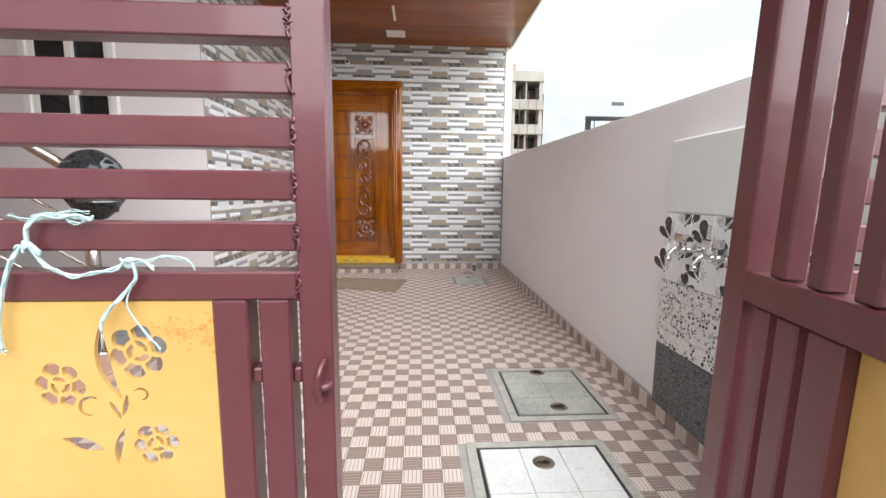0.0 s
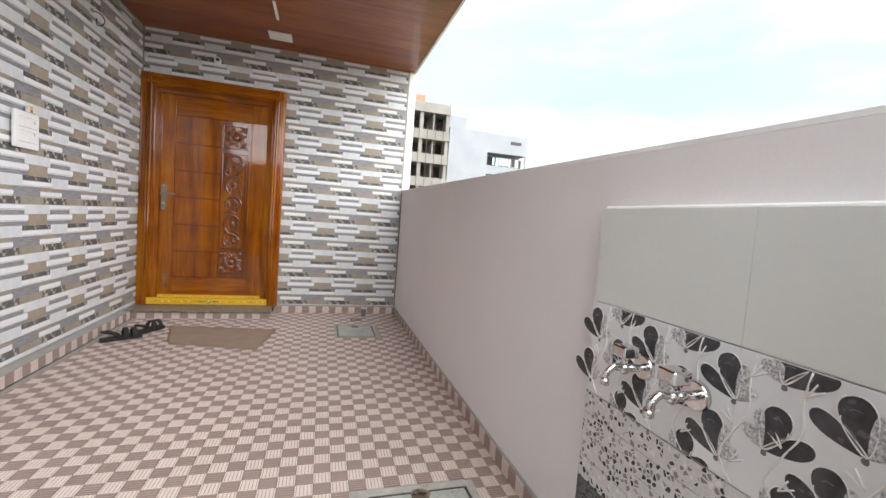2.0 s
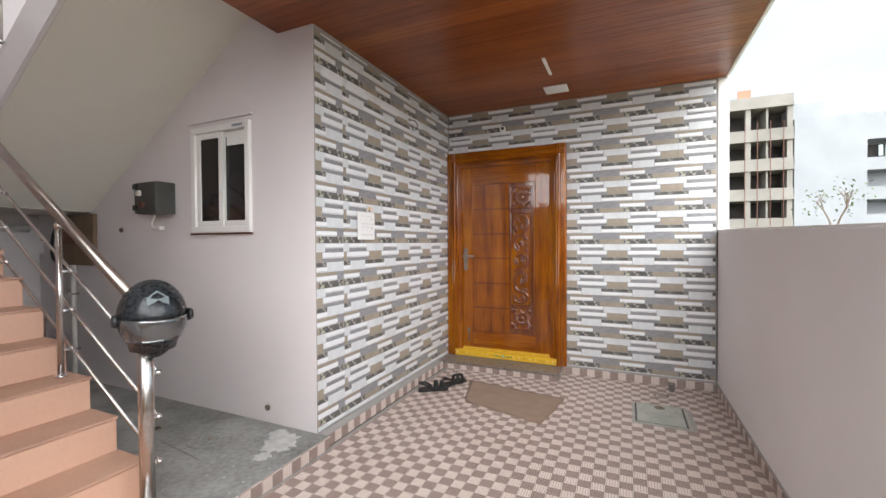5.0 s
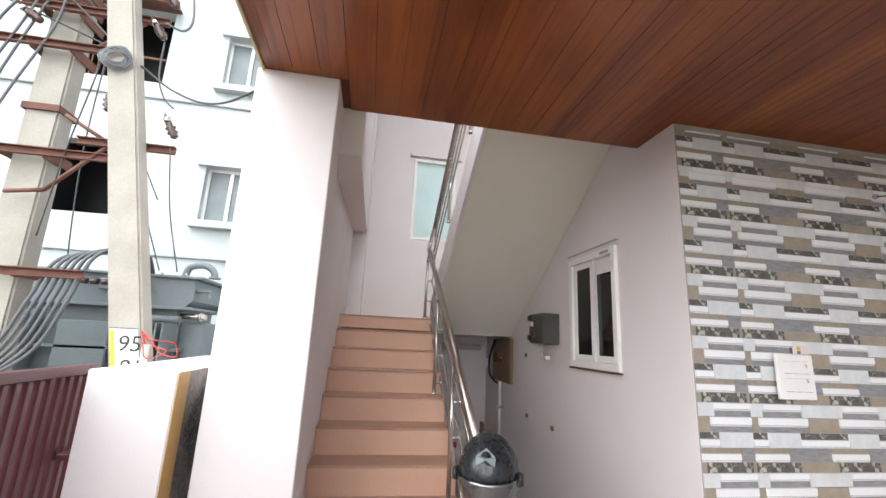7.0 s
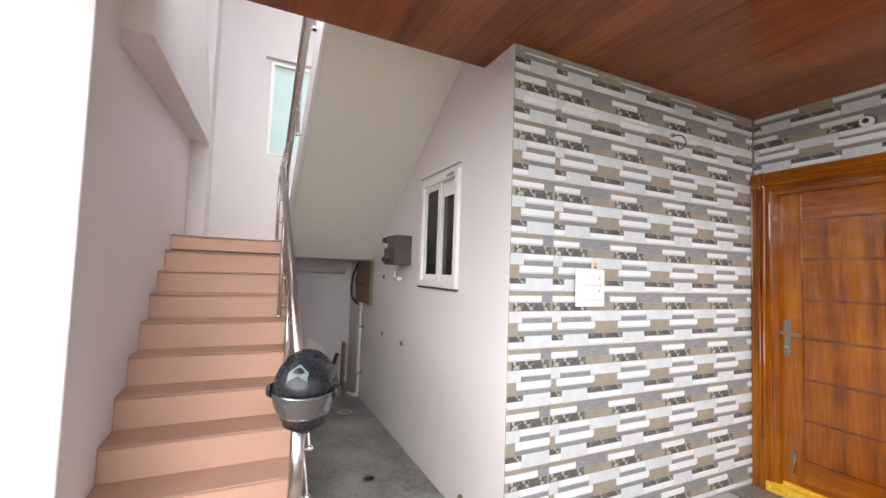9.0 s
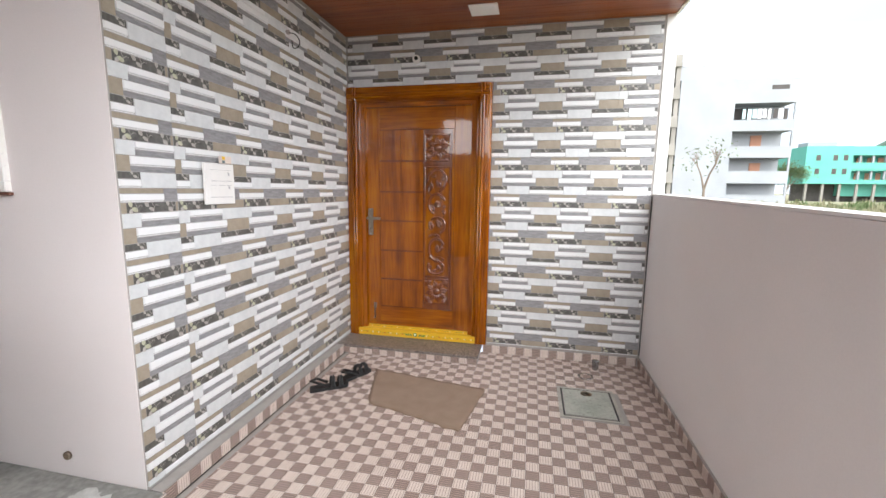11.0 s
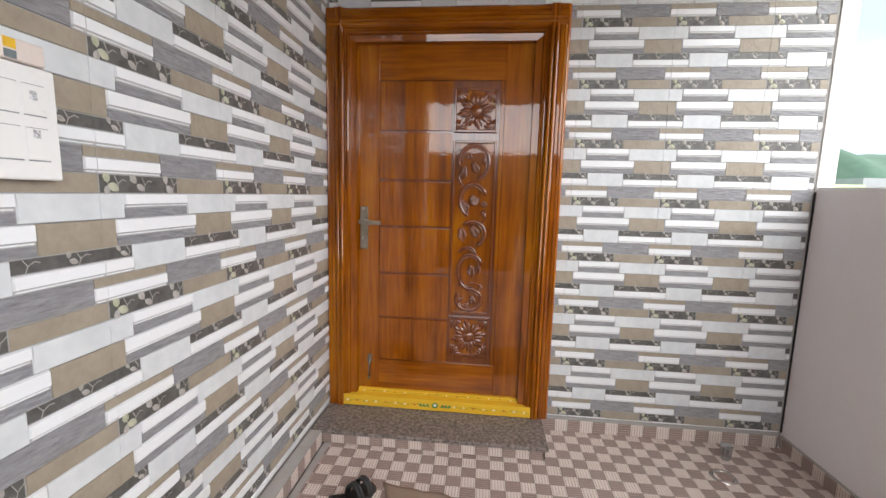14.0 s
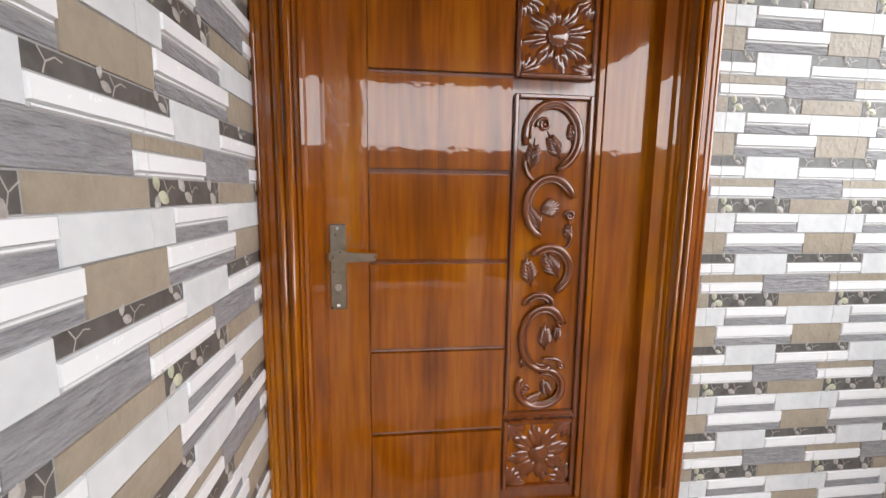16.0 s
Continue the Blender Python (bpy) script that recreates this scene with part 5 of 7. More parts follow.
# ---------- gate ----------
def bar(bm, x0, x1, y0, y1, z0, z1, mi=0):
    box(bm, x0, x1, y0, y1, z0, z1, mi, 0.0022)


def flower_panel(parent, x0, x1, z0, z1, y, th=0.003):
    """A yellow sheet with real holes cut out of it in the shape of roses, leaves and stems."""
    cu = bpy.data.curves.new("sheet", "CURVE")
    cu.dimensions, cu.fill_mode, cu.extrude = "2D", "BOTH", th

    def loop(pts):
        sp = cu.splines.new("POLY")
        sp.points.add(len(pts) - 1)
        for q, p in zip(sp.points, pts):
            q.co = (p[0], p[1], 0, 1)
        sp.use_cyclic_u = True

    loop([(x0, z0), (x1, z0), (x1, z1), (x0, z1)])
    H = z1 - z0

    def leafhole(cx, cz, ang, ln, wd, bend=0.0):
        L, R = [], []
        for i in range(9):
            t_ = i / 8
            a = ang + bend * t_
            px, pz = cx + ln * t_ * math.cos(a), cz + ln * t_ * math.sin(a)
            h = wd * math.sin(math.pi * t_) + 0.0006
            L.append((px - h * math.sin(a), pz + h * math.cos(a)))
            R.append((px + h * math.sin(a), pz - h * math.cos(a)))
        loop(L + R[::-1])

    def rose(cx, cz, r, rot):
        for k in range(6):
            a = rot + k * 1.0472
            pts = []
            for i in range(10):
                f = i / 9
                b = a - 0.47 + 0.94 * f
                q = r * (0.84 + 0.20 * math.sin(math.pi * f) + 0.03 * math.cos(3 * a))
                pts.append((cx + q * math.cos(b), cz + q * math.sin(b)))
            for i in range(7, -1, -1):
                b = a - 0.38 + 0.76 * i / 7
                pts.append((cx + r * 0.50 * math.cos(b), cz + r * 0.50 * math.sin(b)))
            loop(pts)
        for k in range(3):
            a = rot + 0.6 + k * 2.094
            pts = []
            for i in range(7):
                b = a - 0.85 + 1.7 * i / 6
                pts.append((cx + r * (0.34 + 0.016 * i) * math.cos(b), cz + r * (0.34 + 0.016 * i) * math.sin(b)))
            for i in range(6, -1, -1):
                b = a - 0.75 + 1.5 * i / 6
                pts.append((cx + r * 0.21 * math.cos(b), cz + r * 0.21 * math.sin(b)))
            loop(pts)

    def curl(cx, cz, r, rot, turn):
        out, inn = [], []
        for i in range(15):
            f = i / 14
            a = rot + turn * 4.4 * f
            rr = r * (1 - 0.45 * f)
            w = r * 0.26 * math.sin(math.pi * min(1, f * 0.9 + 0.1)) + 0.0004
            out.append((cx + rr * math.cos(a), cz + rr * math.sin(a)))
            inn.append((cx + (rr - w) * math.cos(a), cz + (rr - w) * math.sin(a)))
        loop(out + inn[::-1])

    cx = (x0 + x1) / 2 + 0.012
    top = z1
    while top - z0 > 0.24:
        rose(cx + 0.048, top - 0.0635, 0.034, 0.3)
        rose(cx - 0.048, top - 0.106, 0.029, 0.9)
        rose(cx + 0.060, top - 0.186, 0.027, 0.1)
        leafhole(cx + 0.024, top - 0.124, 2.15, 0.100, 0.0085, -0.42)
        leafhole(cx + 0.012, top - 0.212, 1.62, 0.050, 0.0042, -0.3)
        leafhole(cx + 0.022, top - 0.148, 1.1, 0.030, 0.0026, 0.2)
        leafhole(cx + 0.009, top - 0.128, -1.1, 0.026, 0.0032, 0.0)
        leafhole(cx - 0.052, top - 0.176, -0.42, 0.050, 0.0095, 0.1)
        curl(cx - 0.016, top - 0.136, 0.017, 0.9, 1)
        curl(cx + 0.048, top - 0.120, 0.011, 2.6, -1)
        top -= 0.262
    tmp = bpy.data.objects.new("sheet", cu)
    me = bpy.data.meshes.new_from_object(tmp)
    bpy.data.objects.remove(tmp)
    bpy.data.curves.remove(cu)
    me.transform(Matrix(((1, 0, 0, 0), (0, 0, 1, y), (0, 1, 0, 0), (0, 0, 0, 1))))
    me.materials.clear()
    me.materials.append(M["yellow"])
    ob = new("flower_sheet", me)
    ob.parent = parent
    return tagged(ob, "yellow sheet with cut-out roses and stems")


def gate_leaf_main():
    g = thing("driveway_gate", "maroon steel driveway gate with a yellow cut-out flower sheet, closed", "gate")
    y0, y1 = 0.93, 0.968
    x0, x1, xm = -1.0, 0.481, -0.22
    zb = 0.06
    bits = [("stile", x1 - 0.040, x1, zb, 1.37), ("stile", x0, x0 + 0.040, zb, 1.37), ("stile", xm - 0.04, xm, 0.858, 1.335),
            ("rail", x0 + 0.041, x1 - 0.041, 1.336, 1.37), ("rail", x0 + 0.041, x1 - 0.041, 0.822, 0.857), ("rail", x0 + 0.041, x1 - 0.041, zb, zb + 0.04)]
    for nme, a, b, c, e in bits:
        bm = bmesh.new()
        bar(bm, a, b, y0, y1, c, e)
        part(nme, bm, "gate", g)
    z = 0.882
    while z < 1.32:
        bm = bmesh.new()
        bar(bm, xm + 0.001, x1 - 0.041, y0 + 0.002, y1 - 0.004, z, z + 0.035)
        part("bar", bm, "gate", g)
        z += 0.061
    x = x0 + 0.065
    while x < xm - 0.06:
        bm = bmesh.new()
        bar(bm, x, x + 0.022, y0 + 0.004, y1 - 0.004, 0.858, 1.335)
        part("slat", bm, "gate", g)
        x += 0.046
    for a, b in ((0.337, 0.378), (0.392, 0.429), (-0.945, -0.905), (-0.88, -0.84), (-0.485, -0.435), (-0.005, 0.03)):
        bm = bmesh.new()
        bar(bm, a, b, y0, y1 - 0.002, zb + 0.041, 0.8215)
        part("post", bm, "gate", g)
    for a, b in ((0.3785, 0.3915), (0.4295, 0.4405)):
        for z in (0.712, 0.30):
            bm = bmesh.new()
            bar(bm, a, b, y0 + 0.006, y1 - 0.008, z, z + 0.02)
            part("stub", bm, "gate", g)
    flower_panel(g, 0.031, 0.336, 0.10, 0.8205, y0 + 0.006)
    flower_panel(g, -0.812, -0.486, 0.10, 0.8205, y0 + 0.008)
    flower_panel(g, -0.434, -0.006, 0.10, 0.8205, y0 + 0.010)
    rnd = random.Random(11)
    bm = bmesh.new()
    for k in range(90):
        u = rnd.random()
        fx, fz = 0.262 + 0.072 * u, 0.788 + rnd.gauss(0, 0.008) - 0.010 * u
        r = rnd.uniform(0.0006, 0.0034) * (0.5 + u * 0.6)
        prism(bm, [(fx + r * rnd.uniform(0.7, 1.3) * math.cos(q), fz + 0.7 * r * rnd.uniform(0.7, 1.2) * math.sin(q)) for q in (0, 0.9, 1.8, 2.7, 3.6, 4.5, 5.4)], 1, y0 + 0.0020 - 0.00001 * k, y0 + 0.0027)
    part("rust_patch", bm, "flake", g, "flaking orange rust on the yellow sheet")
    bm = bmesh.new()
    tube(bm, spline([(0.470, 0.929, 0.745), (0.468, 0.912, 0.738), (0.466, 0.908, 0.72), (0.467, 0.914, 0.70), (0.470, 0.929, 0.695)], 5), 0.004, 8)
    lathe(bm, [(0.011, 0.0), (0.011, 0.006), (0.005, 0.007)], 14, (0.470, 0.922, 0.712))
    part("latch", bm, "gate", g, "bent maroon latch loop")
    rnd = random.Random(5)
    for zz in (0.899, 0.96, 1.021, 1.082, 1.143, 0.84):
        bm = bmesh.new()
        tube(bm, [(x1 - 0.040 + rnd.uniform(-0.004, 0.004), y0 - 0.0002, zz - 0.018 + 0.003 * k) for k in range(13)], 0.0024, 6)
        part("weld", bm, "gate", g, "lumpy painted weld bead")
    return g


gate_leaf_main()


def gate_wicket():
    """The narrow leaf stands open towards the road."""
    g = thing("wicket_gate", "maroon steel wicket gate with upright bars, standing open", "gate")
    w, d0, d1, zb = 0.50, -0.019, 0.019, 0.06
    for nme, a, b, c, e in (("stile", 0.0, 0.045, zb, 1.37), ("stile", w - 0.04, w, zb, 1.37), ("rail", 0.0455, w - 0.0405, 0.822, 0.860), ("rail", 0.0455, w - 0.0405, 1.334, 1.37), ("rail", 0.0455, w - 0.0405, zb, 0.10)):
        bm = bmesh.new()
        bar(bm, a, b, d0, d1, c, e)
        part(nme, bm, "gate", g)
    for k in range(6):
        x = 0.086 + 0.058 * k
        bm = bmesh.new()
        bar(bm, x, x + 0.026, d0 + 0.004, d0 + 0.027, 0.861, 1.333)
        part("bar", bm, "gate", g)
    for x, e in ((0.072, 0.026), (0.112, 0.034), (0.160, 0.045)):
        bm = bmesh.new()
        bar(bm, x, x + e, d0 + 0.002, d1 - 0.008, 0.101, 0.8215)
        part("post", bm, "gate", g)
    flower_panel(g, 0.206, w - 0.041, 0.101, 0.8215, 0.0)
    g.matrix_world = Matrix.Translation((1.000, 0.955, 0)) @ Matrix.Rotation(radians(1.6), 4, "Y") @ Matrix.Rotation(radians(-102), 4, "Z")


gate_wicket()


def gate_fixed():
    g = thing("fixed_gate_panel", "fixed maroon gate panel with level bars beside the wicket", "gate")
    for nme, a, b, c, e in (("stile", 1.03, 1.07, 0.06, 1.37), ("stile", 1.575, 1.612, 0.06, 1.37), ("rail", 1.0705, 1.5745, 0.822, 0.857), ("rail", 1.0705, 1.5745, 0.06, 0.10)):
        bm = bmesh.new()
        bar(bm, a, b, 0.93, 0.968, c, e)
        part(nme, bm, "gate", g)
    z = 0.882
    while z < 1.36:
        bm = bmesh.new()
        bar(bm, 1.0705, 1.5745, 0.932, 0.964, z, z + 0.035)
        part("bar", bm, "gate", g)
        z += 0.061
    flower_panel(g, 1.0705, 1.5745, 0.101, 0.8215, 0.945)


gate_fixed()


def gp(px, py):
    return (0.072 + px * 0.000687, 0.922, 1.1765 - py * 0.000664)


t = thing("twine", "frayed blue-green twine knotted round the gate bars", "twine")
bm = bmesh.new()
for pts, r in (([(38, 618), (36, 580), (46, 530), (62, 478), (80, 445), (98, 430), (105, 395), (150, 380), (205, 385)], 0.0034),
               ([(98, 430), (130, 470), (175, 485), (240, 470), (262, 455), (300, 470)], 0.0028),
               ([(265, 462), (268, 492), (235, 530), (210, 560), (203, 582)], 0.0028),
               ([(268, 492), (250, 540), (285, 600), (300, 620)], 0.0012),
               ([(245, 455), (262, 468), (300, 455), (345, 452), (368, 470)], 0.0016),
               ([(80, 437), (100, 432), (118, 445), (98, 425), (92, 440)], 0.0034),
               ([(110, 385), (140, 376), (185, 392), (210, 380)], 0.0016),
               ([(75, 380), (110, 385), (160, 374), (205, 372)], 0.0010),
               ([(37, 590), (28, 612), (44, 622)], 0.0016)):
    tube(bm, spline([gp(*p) for p in pts], 6), r * 0.75, 6)
    tube(bm, [(q[0] + 0.002, q[1] - 0.003, q[2] + 0.003 * math.sin(k)) for k, q in enumerate(spline([gp(*p) for p in pts], 6))], r * 0.45, 5)
part("strand", bm, "rope", t)

# ---------- gate pillar ----------
one("gate_pillar", "plaster", (-1.95, -0.857, 1.018, 1.312, -0.12, 1.363), bevel=0.005, label="white plastered gate pillar", kind=S)
one("pillar_stain", "soot", (-1.945, -0.955, 1.3125, 1.3150, -0.1, 1.36), label="black mould on the side of the pillar", kind=S)
one("pillar_yellow", "yellow", (-0.9545, -0.8575, 1.3125, 1.3155, 0.7, 1.361), label="yellow paint strip on the pillar edge", kind=S)
t = thing("conduit_stub", "white conduit stub with loose red wires on the pillar", "pipe")
bm = bmesh.new()
cyl(bm, (-0.98, 1.13, 1.363), (-0.98, 1.13, 1.45), 0.013)
part("stub", bm, "pipe", t)
bm = bmesh.new()
tube(bm, spline([(-0.98, 1.13, 1.44), (-0.97, 1.12, 1.49), (-0.94, 1.17, 1.47), (-0.95, 1.24, 1.46), (-0.96, 1.25, 1.41), (-0.97, 1.19, 1.42), (-0.98, 1.15, 1.46)], 6), 0.0022, 6)
tube(bm, spline([(-0.98, 1.13, 1.44), (-0.99, 1.10, 1.50), (-0.96, 1.16, 1.45), (-0.95, 1.22, 1.43), (-0.95, 1.15, 1.40), (-0.97, 1.12, 1.46)], 6), 0.0022, 6)
part("wires", bm, "red", t)
t = thing("hinge_arm", "rusty hinge arm between gate and pillar", "hinge")
for z in (1.06,):
    one("arm", "gate", (-0.99, -0.875, 0.9685, 1.0175, z, z + 0.022), parent=t, bevel=0.002)


# ---------- street side ----------
def neighbour():
    b = thing("neighbour_house", "white painted three-storey house across the lane with grey window surrounds", "house")
    xf, yl, yr, zt = -7.0, -16.0, 3.2, 12.5
    wins = [(-1.22, -0.38, 3.42, 4.45), (-1.22, -0.38, 6.15, 7.2), (-1.22, -0.38, 8.9, 9.95), (-6.4, -5.5, 6.2, 7.2), (-6.6, -5.6, 9.0, 10.0)]
    opens = [(-3.80, -2.35, 3.40, 4.75), (-3.95, -2.30, 6.05, 7.6), (-3.95, -2.30, 8.9, 10.2)]
    holes = sorted(wins + opens)
    ys = sorted({yl, yr, *[h[0] for h in holes], *[h[1] for h in holes]})
    zs = sorted({-0.4, zt, *[h[2] for h in holes], *[h[3] for h in holes]})
    bm = bmesh.new()
    for a, c in zip(ys, ys[1:]):
        run = None
        for e, f in zip(zs, zs[1:]):
            my, mz = (a + c) / 2, (e + f) / 2
            solid = not any(h[0] < my < h[1] and h[2] < mz < h[3] for h in holes)
            if solid:
                run = (run[0], f) if run else (e, f)
            elif run:
                box(bm, xf - 0.25, xf, a, c, *run)
                run = None
        if run:
            box(bm, xf - 0.25, xf, a, c, *run)
    bmesh.ops.remove_doubles(bm, verts=bm.verts, dist=0.001)
    part("wall", bm, "neighbour", b)
    one("inner_wall", "dark_room", (xf - 1.4, xf - 1.3, yl, yr, -0.4, zt), (xf - 1.3, xf - 0.25, -4.2, -4.1, -0.4, zt), parent=b)
    one("inner_floor", "far_grey", *[(xf - 1.3, xf - 0.251, yl, yr, z, z + 0.12) for z in (3.1, 6.0, 8.75)], parent=b)
    for z in (2.72, 1.98, 5.7, 8.5):
        one("band", "neighbour_trim", (xf + 0.001, xf + 0.06, yl, yr, z, z + 0.16), parent=b, bevel=0.01)
    for y0, y1, z0, z1 in wins:
        w = thing("window", "", "")
        w.parent = b
        s = 0.13
        bm = bmesh.new()
        for q in ((y0 - s, y1 + s, z0 - s, z0), (y0 - s, y1 + s, z1, z1 + s), (y0 - s, y0, z0, z1), (y1, y1 + s, z0, z1)):
            box(bm, xf + 0.001, xf + (0.16 if q[3] <= z0 or q[2] >= z1 else 0.08), *q)
        part("surround", bm, "neighbour_trim", w)
        bm = bmesh.new()
        mid = (y0 + y1) / 2
        for q in ((y0, y1, z0, z0 + 0.05), (y0, y1, z1 - 0.05, z1), (y0, y0 + 0.05, z0 + 0.05, z1 - 0.05), (y1 - 0.05, y1, z0 + 0.05, z1 - 0.05), (mid - 0.03, mid + 0.03, z0 + 0.05, z1 - 0.05)):
            box(bm, xf - 0.10, xf - 0.05, *q)
        part("frame", bm, "upvc", w)
        for a, c in ((y0 + 0.05, mid - 0.03), (mid + 0.03, y1 - 0.05)):
            one("pane", "transformer", (xf - 0.085, xf - 0.08, a, c, z0 + 0.05, z1 - 0.05), parent=w)
    for y0, y1, z0, z1 in opens[1:]:
        one("shade", "rust", (xf + 0.001, xf + 0.5, y0 - 0.1, y1 + 0.1, z1, z1 + 0.05), parent=b)
        rail = one("railing", "rust", (xf - 0.07, xf - 0.03, y0, y1, z0 + 0.5, z0 + 0.54), parent=b)
        for k in range(1, 11):
            one("baluster", "rust", (xf - 0.06, xf - 0.04, y0 + 0.12 * k, y0 + 0.12 * k + 0.02, z0, z0 + 0.4995), parent=rail)


neighbour()
t = thing("wall_letters", "row of unreadable grey raised letters on the neighbouring house", "sign")
for k in range(4):
    y = -5.85 + 0.21 * k
    one("letter", "neighbour_trim", (-6.999, -6.96, y, y + 0.15, 5.32, 5.55), parent=t, bevel=0.02)


def utility_pole(name_label, x, y, lean, w, zt, patch=False):
    t = thing("utility_pole", name_label, "utility pole")
    bm = bmesh.new()
    z0, z1 = -0.12, zt
    a, c = w * 0.52, w * 0.42
    lo = [bm.verts.new((x + sx * a * 0.7, y + sy * a, z0)) for sx, sy in ((-1, -1), (1, -1), (1, 1), (-1, 1))]
    hi = [bm.verts.new((x + sx * c * 0.7, y + sy * c + lean * (z1 - z0), z1)) for sx, sy in ((-1, -1), (1, -1), (1, 1), (-1, 1))]
    bm.faces.new(lo)
    bm.faces.new(hi)
    for i in range(4):
        bm.faces.new([lo[i], lo[(i + 1) % 4], hi[(i + 1) % 4], hi[i]])
    bmesh.ops.bevel(bm, geom=bm.edges[:], offset=0.018, segments=2, affect="EDGES")
    part("shaft", bm, "pole", t)
    return t


pa = utility_pole("weathered square concrete utility pole with a painted number", -2.90, 0.439, -0.209, 0.25, 7.5)
pb = utility_pole("weathered concrete utility pole with rusty cross arms", -3.18, -1.03, -0.012, 0.29, 7.8)


def ya(z):
    return 0.439 - 0.209 * (z + 0.12)


def yb_(z):
    return -1.03 - 0.012 * (z + 0.12)


XP = -2.805


def leaned(bm):
    for v in bm.verts:
        v.co.y += ya(v.co.z)
    return bm


bm = bmesh.new()
box(bm, XP, XP + 0.004, -0.098, 0.098, 0.35, 1.49)
part("number_patch", leaned(bm), "white_paint", pa, "white patch painted on the pole")
bm = bmesh.new()
box(bm, XP + 0.0041, XP + 0.0055, -0.097, -0.066, 1.02, 1.48)
part("yellow_patch", leaned(bm), "yellow_sill", pa)
bm = bmesh.new()
box(bm, XP, XP + 0.0042, -0.1, 0.1, 1.4905, 1.502)
part("patch_border", leaned(bm), "transformer", pa)
for z, b in ((0.92, 0.07), (0.80, 0.05), (0.66, 0.075), (0.54, 0.06)):
    bm = bmesh.new()
    box(bm, XP + 0.0042, XP + 0.0055, -b, b * 0.3, z, z + 0.035)
    part("faded_mark", leaned(bm), "ink_black", pa)
for txt, z in (("95", 1.325), ("81", 1.145)):
    cu = bpy.data.curves.new("number", "FONT")
    cu.body, cu.size, cu.extrude = txt, 0.17, 0.0008
    tmp = bpy.data.objects.new("number", cu)
    me = bpy.data.meshes.new_from_object(tmp)
    bpy.data.objects.remove(tmp)
    bpy.data.curves.remove(cu)
    me.materials.clear()
    me.materials.append(M["ink_black"])
    ob = new("number", me)
    ob.parent = pa
    ob.matrix_local = Matrix.Translation((XP + 0.0052, ya(z) - 0.055, z)) @ Matrix(((0, 0, 1, 0), (1, 0, 0, 0), (0, 1, 0, 0), (0, 0, 0, 1)))
    ob["label"] = "painted number " + txt


def cross_arm(z, y0, y1, x=-3.0, clamp=True):
    t = thing("cross_arm", "rusty steel cross arm bolted to the pole", "cross arm", group="cross arms of the poles")
    one("channel", "rust", (x, x + 0.012, y0, y1, z, z + 0.07), (x + 0.012, x + 0.045, y0, y1, z + 0.062, z + 0.07), (x + 0.012, x + 0.045, y0, y1, z, z + 0.008), parent=t)
    if clamp:
        for e in (-0.17, 0.155):
            one("clamp", "rust", (x - 0.33, x - 0.004, yb_(z) + e, yb_(z) + e + 0.015, z - 0.01, z + 0.08), parent=t)


cross_arm(1.87, -1.05, -0.38)
cross_arm(2.90, -1.75, -0.40)
cross_arm(3.94, -1.95, -0.45)
cross_arm(4.33, -1.40, -0.15)
cross_arm(4.58, -1.95, -0.20)
cross_arm(5.22, -1.55, -0.40)
cross_arm(3.04, -0.67, 0.12, -3.0, False)
for (y0, z0), (y1, z1) in (((-1.10, 2.56), (-0.82, 2.60)), ((-0.82, 2.60), (-0.42, 3.05)), ((-0.80, 3.30), (-0.42, 3.08)), ((-0.70, 4.0), (-0.35, 4.33))):
    t = thing("brace", "rusty diagonal brace between the poles", "brace", group="braces of the poles")
    bm = bmesh.new()
    cyl(bm, (-2.985, y0, z0), (-2.985, y1, z1), 0.018, segs=6)
    part("bar", bm, "rust", t)
t = thing("fuse_rack", "galvanised rack with fuse carriers high on the poles", "fuse rack")
for y0, y1, z in ((-1.55, -1.28, 5.16), (-0.82, -0.10, 5.02), (-0.80, -0.15, 5.12)):
    one("bar", "transformer", (-3.05, -3.0, y0, y1, z, z + 0.05), parent=t, bevel=0.004)
for y in (-0.70, -0.45, -0.20):
    one("carrier", "transformer", (-3.06, -2.99, y - 0.03, y + 0.03, 5.071, 5.119), parent=t, bevel=0.008)


def insulator(x, y, z, ang=0.0):
    t = thing("insulator", "brown ceramic insulator with steel fittings on the cross arm", "insulator", (x, y, z), group="insulators")
    t.rotation_euler = (ang, 0, 0)
    bm = bmesh.new()
    lathe(bm, [(0.012, -0.09), (0.035, -0.07), (0.022, -0.05), (0.045, -0.03), (0.022, 0.0), (0.045, 0.02), (0.022, 0.04), (0.03, 0.06), (0.012, 0.08)], 16)
    part("body", bm, "ceramic", t)
    bm = bmesh.new()
    lathe(bm, [(0.03, 0.081), (0.032, 0.12), (0.012, 0.125), (0.012, 0.17)], 12)
    part("cap", bm, "steel", t)


for y, z, a in ((0.07, 3.26, 0.5), (-0.48, 3.45, 0.1), (-1.24, 4.21, 1.0), (-0.20, 4.24, 0.6), (-1.34, 4.70, 1.0), (-0.75, 4.85, 0.9), (-0.14, 4.60, 0.5)):
    insulator(-2.95, y, z, a)


def cable(pts, r=0.012, label="grey cable drooping beside the poles", m="cable"):
    t = thing("cable", label, "cable", group="cables of the poles")
    bm = bmesh.new()
    tube(bm, spline(pts, 8), r, 8)
    part("cable", bm, m, t)


